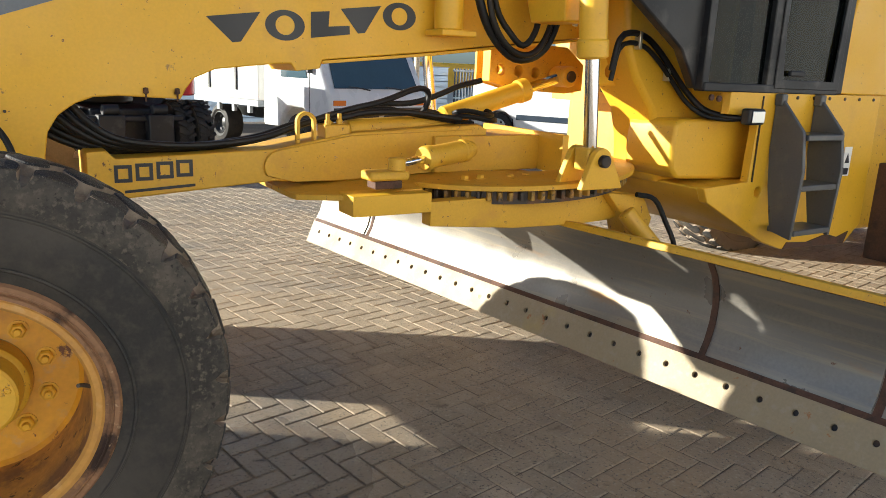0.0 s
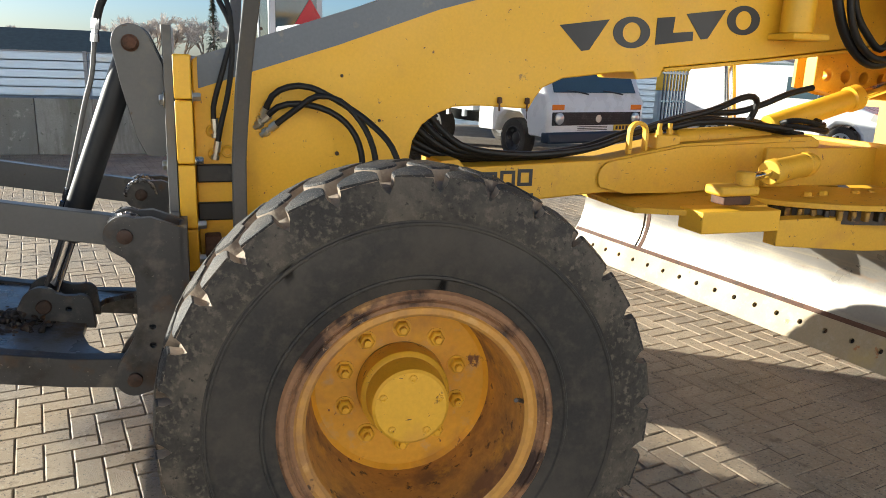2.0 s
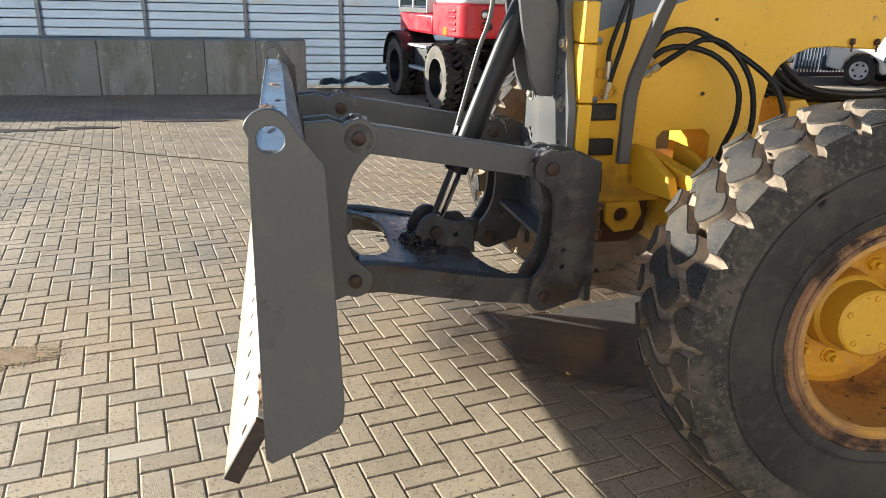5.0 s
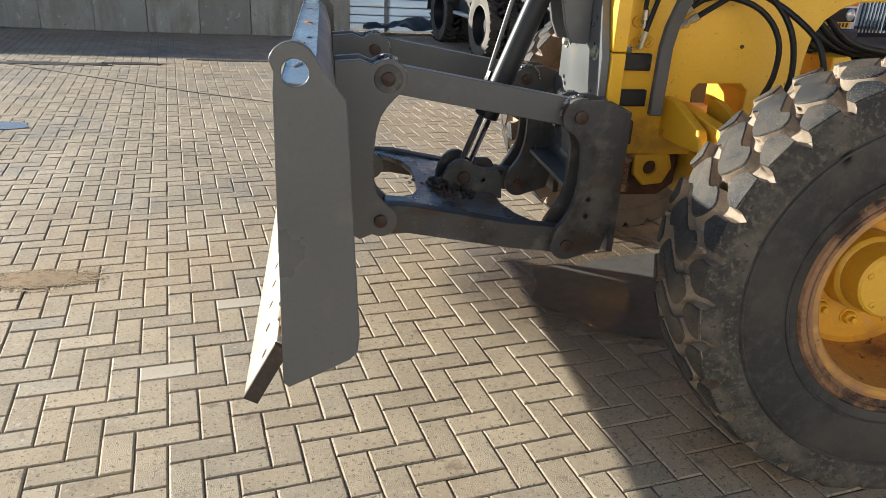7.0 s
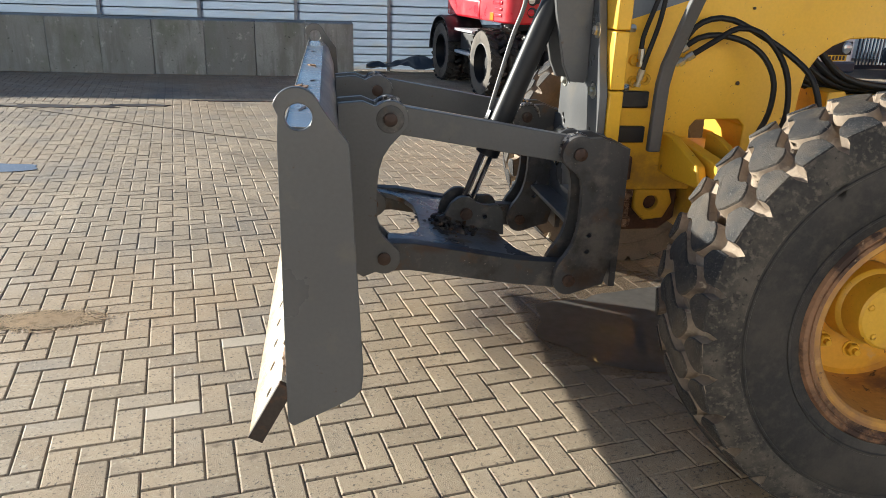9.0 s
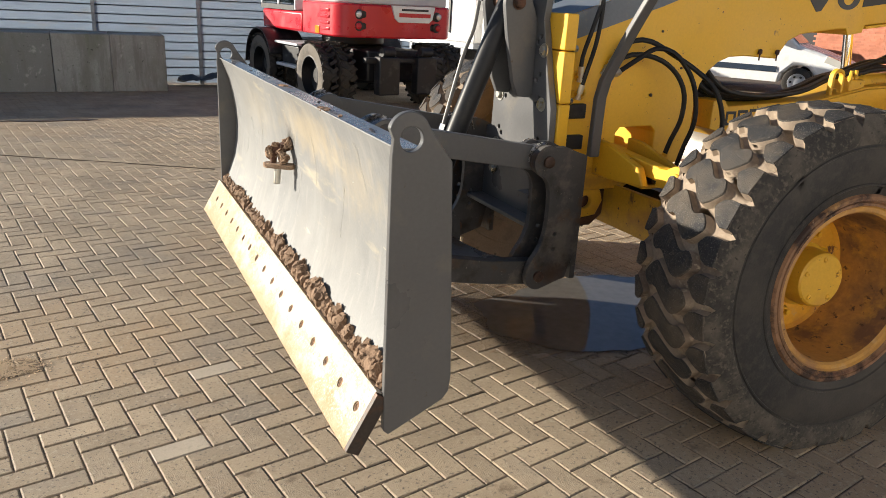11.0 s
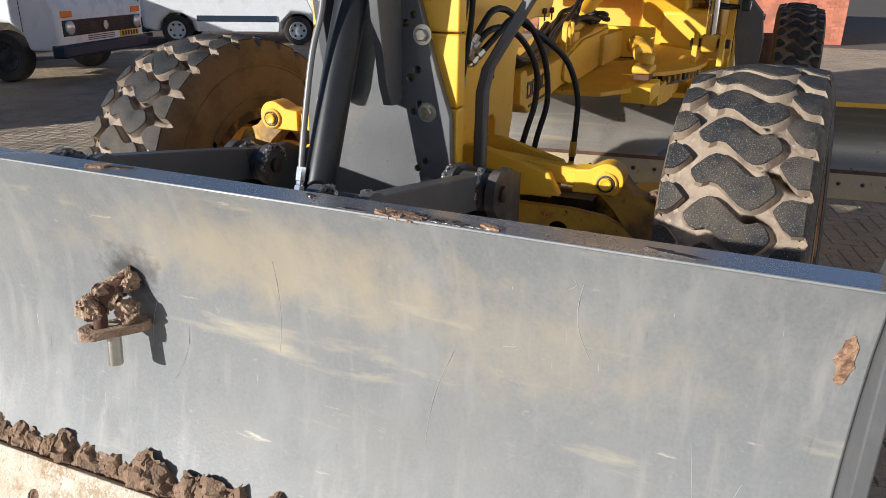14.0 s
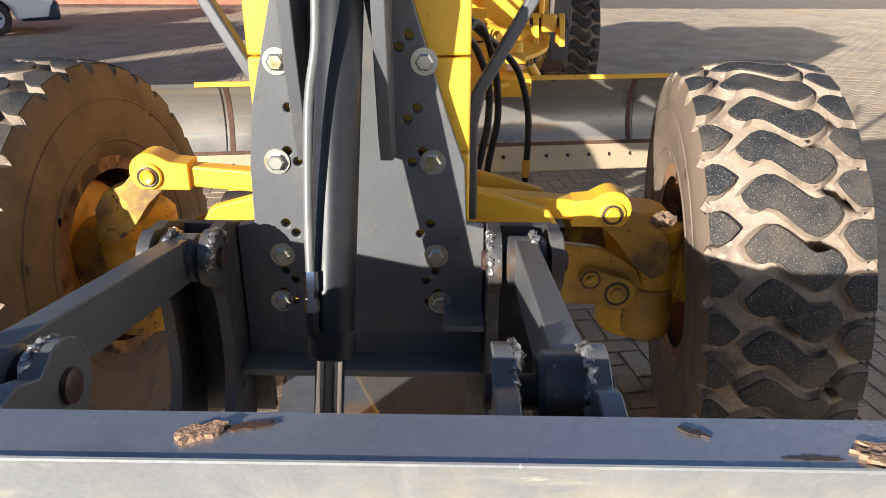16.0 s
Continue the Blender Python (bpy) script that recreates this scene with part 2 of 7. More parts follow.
MOLD = material("polished_moldboard_steel", (0.225, 0.207, 0.18), 0.36, 0.5, [((0.22, 0.205, 0.19), 2.6, 0.48, 0.66, (1, 0.22, 5.0)), ((0.31, 0.27, 0.20), 5.0, 0.52, 0.70, (1, 0.18, 5.0)), ((0.30, 0.19, 0.10), 3.2, 0.60, 0.74, (1, 0.5, 2.4)), ((0.14, 0.07, 0.04), 18, 0.68, 0.73, E1)], 0.06, 70, 0.14, 0.1)
MOLD_EDGE = material("dusty_moldboard_edge", (0.32, 0.255, 0.16), 0.6, 0.1, [((0.34, 0.28, 0.20), 26, 0.54, 0.66, E1), ((0.46, 0.34, 0.12), 2.0, 0.54, 0.72, E1), ((0.32, 0.15, 0.06), 10, 0.66, 0.70, E1)], 0.2, 90, 0.12)
RUST = material("brown_rust", (0.095, 0.046, 0.028), 0.8, 0.1, [((0.05, 0.03, 0.02), 14, 0.5, 0.65, E1)], 0.6, 90, 0.3)
PIN = material("dark_rusty_pin_steel", (0.055, 0.030, 0.021), 0.55, 0.2, [((0.12, 0.065, 0.04), 30, 0.55, 0.68, E1), ((0.02, 0.014, 0.012), 18, 0.5, 0.64, E1)], 0.5, 90, 0.2)
BOLT_RUST = material("sandy_brown_bolt_head", (0.23, 0.135, 0.075), 0.8, 0, [((0.10, 0.055, 0.035), 60, 0.48, 0.62, E1)], 0.8, 150, 0.2)
RUBBER = material("black_tyre_rubber", (0.032, 0.031, 0.031), 0.62, 0, [((0.090, 0.078, 0.064), 2.6, 0.42, 0.78, E1), ((0.060, 0.053, 0.046), 30, 0.48, 0.70, E1)], 0.35, 120, 0.2, 0.1, shine=0.22)
SHOULDER = material("dust_caked_shoulder_rubber", (0.043, 0.040, 0.037), 0.8, 0, [((0.13, 0.112, 0.090), 7, 0.44, 0.72, E1), ((0.12, 0.104, 0.084), 55, 0.52, 0.66, E1), ((0.03, 0.028, 0.026), 60, 0.60, 0.68, E1)], 1.0, 90, 0.25, shine=0.25)
TREAD = material("scuffed_tread_rubber", (0.024, 0.025, 0.028), 0.58, 0, [((0.110, 0.088, 0.064), 4.5, 0.46, 0.76, E1), ((0.060, 0.050, 0.040), 28, 0.54, 0.66, E1), ((0.19, 0.175, 0.155), 240, 0.57, 0.65, E1), ((0.02, 0.02, 0.02), 190, 0.60, 0.66, E1)], 1.0, 260, 0.2, shine=0.22)
DUST = material("sandy_tread_groove", (0.275, 0.216, 0.158), 0.85, 0, [((0.12, 0.09, 0.07), 7, 0.47, 0.66, E1), ((0.34, 0.28, 0.21), 40, 0.56, 0.68, E1)], 0.4, 120, 0.15)
SIDE_DUST = material("dusty_inner_sidewall", (0.15, 0.112, 0.082), 0.8, 0, [((0.09, 0.07, 0.055), 5, 0.5, 0.66, E1)], 0.3, 110, 0.2)
HOSE = material("black_hose_rubber", (0.011, 0.011, 0.012), 0.5, 0, [((0.04, 0.035, 0.03), 9, 0.58, 0.75, E1)], 0.2, 140, 0.2, shine=0.3)
PIPE = material("satin_pipe_steel", (0.14, 0.14, 0.138), 0.40, 0.1, [((0.20, 0.19, 0.17), 14, 0.55, 0.7, E1)], 0.04, 80, 0.1)
HYDRAULIC = material("dark_cylinder_paint", (0.017, 0.018, 0.021), 0.40, 0, [((0.042, 0.037, 0.031), 7, 0.58, 0.78, E1), ((0.012, 0.012, 0.012), 22, 0.6, 0.7, E1)], 0.06, 90, 0.08, shine=0.25)
CHROME = material("chrome_rod", (0.72, 0.72, 0.74), 0.12, 1.0, [], 0, 60, 0.04, 0.05)
ZINC = material("zinc_plated_steel", (0.55, 0.53, 0.47), 0.34, 0.9, [((0.4, 0.33, 0.14), 20, 0.55, 0.7, E1)], 0.05, 80, 0.1)
GREASY_YELLOW = material("greasy_dirty_yellow_casting", (0.44, 0.25, 0.03), 0.55, 0, [((0.15, 0.085, 0.035), 5, 0.44, 0.62, E1), ((0.55, 0.32, 0.03), 9, 0.56, 0.68, E1), ((0.05, 0.035, 0.025), 22, 0.60, 0.68, E1)], 0.5, 80, 0.2)
AXLE = material("oil_stained_yellow_casting", (0.58, 0.34, 0.03), 0.5, 0, [((0.40, 0.22, 0.04), 6, 0.48, 0.66, E1), ((0.17, 0.095, 0.04), 9, 0.60, 0.68, (1, 1, 0.5)), ((0.07, 0.045, 0.03), 26, 0.64, 0.69, E1)], 0.3, 80, 0.15)
GREASE = material("dark_greasy_steel", (0.05, 0.042, 0.038), 0.45, 0.4, [((0.12, 0.06, 0.03), 12, 0.5, 0.66, E1)], 0.3, 90, 0.25)
BLACK = material("black_plastic", (0.014, 0.014, 0.016), 0.5, 0, [((0.07, 0.065, 0.06), 5, 0.55, 0.72, E1)], 0.08, 90, 0.15)
LETTER = material("black_decal", (0.018, 0.02, 0.026), 0.4, 0, [], 0, 60, 0.1)
SOIL = material("dried_brown_soil", (0.20, 0.128, 0.080), 0.9, 0, [((0.27, 0.18, 0.115), 30, 0.5, 0.65, E1), ((0.08, 0.05, 0.03), 18, 0.55, 0.7, E1)], 1.0, 160, 0.25)
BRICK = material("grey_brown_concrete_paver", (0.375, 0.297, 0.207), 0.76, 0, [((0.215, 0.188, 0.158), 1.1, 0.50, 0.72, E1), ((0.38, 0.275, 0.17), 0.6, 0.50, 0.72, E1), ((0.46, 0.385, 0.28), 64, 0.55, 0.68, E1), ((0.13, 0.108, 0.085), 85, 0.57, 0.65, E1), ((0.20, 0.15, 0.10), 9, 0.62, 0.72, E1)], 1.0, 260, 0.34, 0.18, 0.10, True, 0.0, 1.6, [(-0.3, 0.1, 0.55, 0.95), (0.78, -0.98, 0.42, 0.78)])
BRICK_ONE = material("grey_brown_concrete_paver_piece", (0.375, 0.297, 0.207), 0.76, 0, [((0.215, 0.188, 0.158), 1.1, 0.50, 0.72, E1), ((0.38, 0.275, 0.17), 0.6, 0.50, 0.72, E1), ((0.46, 0.385, 0.28), 64, 0.55, 0.68, E1), ((0.13, 0.108, 0.085), 85, 0.57, 0.65, E1), ((0.20, 0.15, 0.10), 9, 0.62, 0.72, E1)], 1.0, 260, 0.34, 0.18, 0.10, False, 0.0, 1.6)
BRICK_PALE = material("pale_concrete_paver", (0.48, 0.41, 0.32), 0.74, 0, [((0.38, 0.33, 0.26), 46, 0.52, 0.70, E1)], 0.9, 190, 0.15)
JOINT = material("dark_sand_joint", (0.135, 0.108, 0.08), 0.9, 0, [((0.09, 0.055, 0.042), 20, 0.5, 0.7, E1)], 0.5, 200, 0.2)
CONCRETE = material("weathered_concrete", (0.30, 0.305, 0.285), 0.85, 0, [((0.20, 0.21, 0.17), 1.7, 0.48, 0.64, (1, 1, 0.5)), ((0.23, 0.23, 0.21), 6, 0.5, 0.64, (1.6, 1, 0.22)), ((0.44, 0.43, 0.40), 9, 0.60, 0.70, (1, 1, 0.7)), ((0.08, 0.09, 0.07), 16, 0.64, 0.72, E1)], 0.6, 60, 0.15, 0.1, 0.22)
FENCE = material("white_steel_sheet", (0.42, 0.48, 0.56), 0.42, 0.1, [((0.45, 0.45, 0.44), 1.5, 0.55, 0.75, (1, 1, 4))], 0.03, 40, 0.05)
FENCE_DARK = material("grey_steel_post", (0.28, 0.30, 0.325), 0.5, 0.3, [], 0.03, 40, 0.1)
WHITE = material("white_vehicle_paint", (0.78, 0.79, 0.80), 0.28, 0, [((0.62, 0.60, 0.56), 2.5, 0.58, 0.78, E1)], 0, 50, 0.03, 0.05)
CREAM = material("off_white_box_panel", (0.80, 0.79, 0.76), 0.5, 0, [((0.62, 0.58, 0.50), 2.5, 0.58, 0.75, (1, 1, 0.5))], 0.02, 50, 0.05)
NAVY = material("dark_blue_plastic", (0.02, 0.035, 0.06), 0.45, 0, [], 0.05, 60, 0.15)
RED = material("red_machine_paint", (0.55, 0.015, 0.03), 0.32, 0, [((0.35, 0.03, 0.03), 3, 0.6, 0.75, E1)], 0, 50, 0.06)
LIGHT_GREY = material("light_grey_machine_paint", (0.55, 0.57, 0.60), 0.35, 0, [], 0, 50, 0.05)
AMBER = material("amber_lens", (0.85, 0.22, 0.01), 0.2, 0, [], 0, 50, 0.05)
LENS = material("clear_lamp_lens", (0.70, 0.70, 0.66), 0.12, 0.4, [], 0, 50, 0.05)
PLATE_Y = material("yellow_number_plate", (0.80, 0.52, 0.03), 0.4, 0, [], 0, 50, 0.05)
SHED = material("dark_green_sheet_roof", (0.075, 0.095, 0.085), 0.6, 0.1, [], 0.05, 30, 0.12)
WALL_RED = material("red_brick_wall", (0.36, 0.13, 0.075), 0.8, 0, [((0.26, 0.10, 0.06), 2, 0.5, 0.7, E1)], 0.3, 60, 0.15, 0.1, 0.18, True)
EXC_TYRE = material("tan_dusted_tyre_rubber", (0.13, 0.112, 0.092), 0.8, 0, [((0.06, 0.055, 0.05), 5, 0.52, 0.66, E1)], 0.3, 90, 0.2)
GATE_BLUE = material("light_blue_gate_sheet", (0.50, 0.62, 0.66), 0.5, 0, [((0.4, 0.5, 0.52), 2, 0.5, 0.7, E1)], 0.03, 40, 0.05)
BARK = material("pale_winter_bark", (0.26, 0.19, 0.14), 0.9, 0, [], 0.4, 60, 0.2)
# twig colour raised to stand for haze and backlight
TWIG = material("haze_paled_twigs", (0.66, 0.59, 0.53), 0.9, 0, [], 0.0, 60, 0.2)
NEEDLE = material("dark_conifer_needles", (0.045, 0.06, 0.03), 0.85, 0, [], 0.0, 60, 0.3)
SCAB = material("flaky_orange_rust", (0.33, 0.20, 0.12), 0.85, 0, [((0.14, 0.075, 0.045), 40, 0.48, 0.6, E1), ((0.55, 0.36, 0.24), 70, 0.58, 0.68, E1)], 0.9, 150, 0.25)
SCRATCH = material("bright_scratched_steel", (0.46, 0.45, 0.43), 0.4, 0.3, [], 0, 60, 0.1)
WELD = material("rough_weld_steel", (0.36, 0.34, 0.32), 0.34, 0.75, [((0.06, 0.05, 0.045), 60, 0.48, 0.6, E1)], 0.8, 160, 0.2)
CLOD = material("dry_tan_soil", (0.36, 0.25, 0.165), 0.9, 0, [((0.18, 0.11, 0.07), 45, 0.48, 0.62, E1), ((0.52, 0.42, 0.32), 80, 0.58, 0.68, E1)], 1.0, 170, 0.25)
GLASS = glass("window_glass", (0.075, 0.10, 0.095), 0.01, 0.04)
# colour of the added wall that throws sunlight back at the machine
BOUNCE = material("pale_bounce_wall_sheet", (0.72, 0.72, 0.72), 0.6, 0, [((0.62, 0.63, 0.64), 0.8, 0.5, 0.68, E1)], 0.1, 30, 0.08)
DECK = material("mud_smeared_grey_deck", (0.13, 0.137, 0.15), 0.26, 0.1, [((0.10, 0.062, 0.035), 7, 0.50, 0.62, E1), ((0.20, 0.185, 0.165), 14, 0.58, 0.70, (1, 0.6, 1)), ((0.035, 0.032, 0.03), 11, 0.58, 0.68, E1)], 0.25, 80, 0.14, 0.14)
DARK_GLASS = material("tinted_vehicle_glass", (0.05, 0.085, 0.105), 0.05, 0, [], 0, 40, 0.1, 0.02, shine=1.0)
WATER = material("shallow_puddle_water", (0.13, 0.125, 0.12), 0.03, 0, [], 0.0, 20, 0.2, 0.02, shine=1.0)
SAND = material("spilled_pale_sand", (0.82, 0.66, 0.46), 0.95, 0, [((0.62, 0.47, 0.30), 20, 0.5, 0.65, E1)], 0.8, 140, 0.2)

# ---- helpers of this scene ----


def mesh_of(name, bm, mat, smooth=True):
    me = bpy.data.meshes.new(name)
    bmesh.ops.recalc_face_normals(bm, faces=bm.faces[:])
    bm.to_mesh(me)
    bm.free()
    for m in (mat if isinstance(mat, (list, tuple)) else (mat,)):
        me.materials.append(m)
    if smooth:
        me.polygons.foreach_set("use_smooth", [True] * len(me.polygons))
        me.set_sharp_from_angle(angle=radians(35))
    return me


def part(name, bm, mat, parent=None, label="", bevel=0.0, smooth=True):
    """Links a bmesh as one mesh object, under a thing or a part."""
    ob = new(name, mesh_of(name, bm, mat, smooth))
    if parent is not None:
        ob.parent = parent
    if bevel:
        mod = ob.modifiers.new("edge", "BEVEL")
        mod.width, mod.segments, mod.limit_method, mod.angle_limit = bevel, 2, "ANGLE", radians(40)
        mod.harden_normals = False
    if label:
        tagged(ob, label)
    return ob


def thing(name, label, category, at=(0, 0, 0), turn=0.0, group="", kind=""):
    ob = new(name)
    ob.matrix_basis = pose(*at, 0, 0, turn)
    return tagged(ob, label, category, group, kind)


def circle(cx, cy, r, n=20, a0=0.0, a1=360.0):
    full = abs(a1 - a0) >= 360
    return [(cx + r * math.cos(radians(a0 + (a1 - a0) * i / (n if full else n - 1))), cy + r * math.sin(radians(a0 + (a1 - a0) * i / (n if full else n - 1)))) for i in range(n)]


def plate(outline, axis, low, high, holes=(), bm=None):
    """A flat plate: its outline (and round holes) in the plane across the axis, from low to high along it."""
    bm = bm or bmesh.new()
    place = {"x": lambda u, v, w: (w, u, v), "y": lambda u, v, w: (u, w, v), "z": lambda u, v, w: (u, v, w)}[axis]
    edges = []
    for loop in (outline, *holes):
        vs = [bm.verts.new(place(u, v, low)) for u, v in loop]
        edges += [bm.edges.new((vs[i], vs[(i + 1) % len(vs)])) for i in range(len(vs))]
    made = bmesh.ops.triangle_fill(bm, use_beauty=True, use_dissolve=False, edges=edges)
    faces = [g for g in made["geom"] if isinstance(g, bmesh.types.BMFace)]
    up = bmesh.ops.extrude_face_region(bm, geom=faces)
    shift = Vector(place(0, 0, high - low))
    bmesh.ops.translate(bm, vec=shift, verts=[g for g in up["geom"] if isinstance(g, bmesh.types.BMVert)])
    return bm


def box(lo, hi, bm=None):
    bm = bm or bmesh.new()
    m = Matrix.Translation([(a + b) / 2 for a, b in zip(lo, hi)]) @ Matrix.Diagonal([*(b - a for a, b in zip(lo, hi)), 1])
    bmesh.ops.create_cube(bm, size=1, matrix=m)
    return bm


def lathe(profile, axis_from, axis_to, n=40, bm=None, mats=None):
    """Turns a profile of (distance along the axis, radius) round the line between two points."""
    bm = bm or bmesh.new()
    a, d = Vector(axis_from), (Vector(axis_to) - Vector(axis_from)).normalized()
    q = d.to_track_quat("Z", "Y")
    rings = []
    for h, r in profile:
        if r < 1e-5:
            rings.append([bm.verts.new(a + d * h)])
        else:
            rings.append([bm.verts.new(a + d * h + q @ Vector((r * math.cos(2 * math.pi * i / n), r * math.sin(2 * math.pi * i / n), 0))) for i in range(n)])
    for k, (r0, r1) in enumerate(zip(rings, rings[1:])):
        for i in range(n):
            j = (i + 1) % n
            loop = [r0[i % len(r0)], r0[j % len(r0)], r1[j % len(r1)], r1[i % len(r1)]]
            loop = list(dict.fromkeys(loop))
            if len(loop) > 2:
                f = bm.faces.new(loop)
                if mats:
                    f.material_index = mats[k]
    return bm


def rod(p, q, r, n=20, chamfer=0.15, bm=None):
    length = (Vector(q) - Vector(p)).length
    c = min(r * chamfer, length * 0.2)
    return lathe([(0, 0), (0, r - c), (c, r), (length - c, r), (length, r - c), (length, 0)], p, q, n, bm)


def smooth_line(points, step=0.03):
    pts = [Vector(p) for p in points]
    pts = [2 * pts[0] - pts[1], *pts, 2 * pts[-1] - pts[-2]]
    out = []
    for a, b, c, d in zip(pts, pts[1:], pts[2:], pts[3:]):
        k = max(2, int((c - b).length / step))
        for i in range(k):
            t = i / k
            out.append(0.5 * (2 * b + (c - a) * t + (2 * a - 5 * b + 4 * c - d) * t * t + (3 * b - a - 3 * c + d) * t ** 3))
    return out + [pts[-2]]


def tube(points, r, n=10, bm=None, step=0.03):
    bm = bm or bmesh.new()
    line = smooth_line(points, step)
    side = Vector((0.3, 0.2, 1)).normalized()
    rings = []
    for i, p in enumerate(line):
        d = (line[min(i + 1, len(line) - 1)] - line[max(i - 1, 0)]).normalized()
        u = (side - d * side.dot(d))
        u = u.normalized() if u.length > 1e-4 else d.orthogonal().normalized()
        side = u
        v = d.cross(u)
        rings.append([bm.verts.new(p + r * (u * math.cos(2 * math.pi * k / n) + v * math.sin(2 * math.pi * k / n))) for k in range(n)])
    for a, b in zip(rings, rings[1:]):
        for k in range(n):
            bm.faces.new((a[k], a[(k + 1) % n], b[(k + 1) % n], b[k]))
    bm.faces.new(rings[0]), bm.faces.new(rings[-1][::-1])
    return bm


def bolt(at, way, r=0.02, h=0.014, washer=1.35):
    """A hexagon bolt head on its washer."""
    at, way = Vector(at), Vector(way).normalized()
    bm = lathe([(0, 0), (0, r * washer), (0.004, r * washer), (0.004, 0)], at, at + way, 18)
    lathe([(0.004, 0), (0.004, r), (h * 0.8, r), (h, r * 0.8), (h, 0)], at, at + way, 6, bm)
    return bm


def tie_islands(bm):
    """Joins loose lumps of one part to its largest lump by thread-thin faces, so that it is one piece."""
    seen, lumps = set(), []
    for v in bm.verts:
        if v in seen:
            continue
        stack, lump = [v], []
        seen.add(v)
        while stack:
            w = stack.pop()
            lump.append(w)
            for e in w.link_edges:
                o = e.other_vert(w)
                if o not in seen:
                    seen.add(o)
                    stack.append(o)
        lumps.append(lump)
    lumps.sort(key=len)
    main = lumps.pop()
    tree = kdtree.KDTree(len(main))
    for i, v in enumerate(main):
        tree.insert(v.co, i)
    tree.balance()
    for lump in lumps:
        near = min(((tree.find(v.co), v) for v in lump[::3]), key=lambda q: q[0][2])
        v, m = near[1], main[near[0][1]]
        w = bm.verts.new(m.co + Vector((0, 0, 0.0002)))
        try:
            bm.faces.new((v, m, w))
        except ValueError:
            pass

# ---- ground ----
bm = bmesh.new()
for x0, x1, y0, y1 in ((-200, 260, -200, 260),):
    bmesh.ops.create_grid(bm, x_segments=8, y_segments=8, size=1, matrix=Matrix.Translation(((x0 + x1) / 2, (y0 + y1) / 2, -0.012)) @ Matrix.Diagonal(((x1 - x0) / 2, (y1 - y0) / 2, 1, 1)))
ground = part("ground", bm, JOINT, None, "", 0, False)
tagged(ground, "sandy grey yard ground under the paving", "ground", kind="structure")

# ---- the motor grader ----
grader = thing("motor_grader", "yellow motor grader with grey front dozer blade and worn paint", "grader")
TYRE_HALF = 0.205


def rounded(poly, keep=lambda p: False):
    """The outline with each corner cut once, but for the corners to keep."""
    line = []
    for i, p in enumerate(poly):
        a, b = poly[i - 1], poly[(i + 1) % len(poly)]
        if keep(p):
            line.append(p)
        else:
            line += [(p[0] + (a[0] - p[0]) * 0.27, p[1] + (a[1] - p[1]) * 0.27), (p[0] + (b[0] - p[0]) * 0.27, p[1] + (b[1] - p[1]) * 0.27)]
    return line


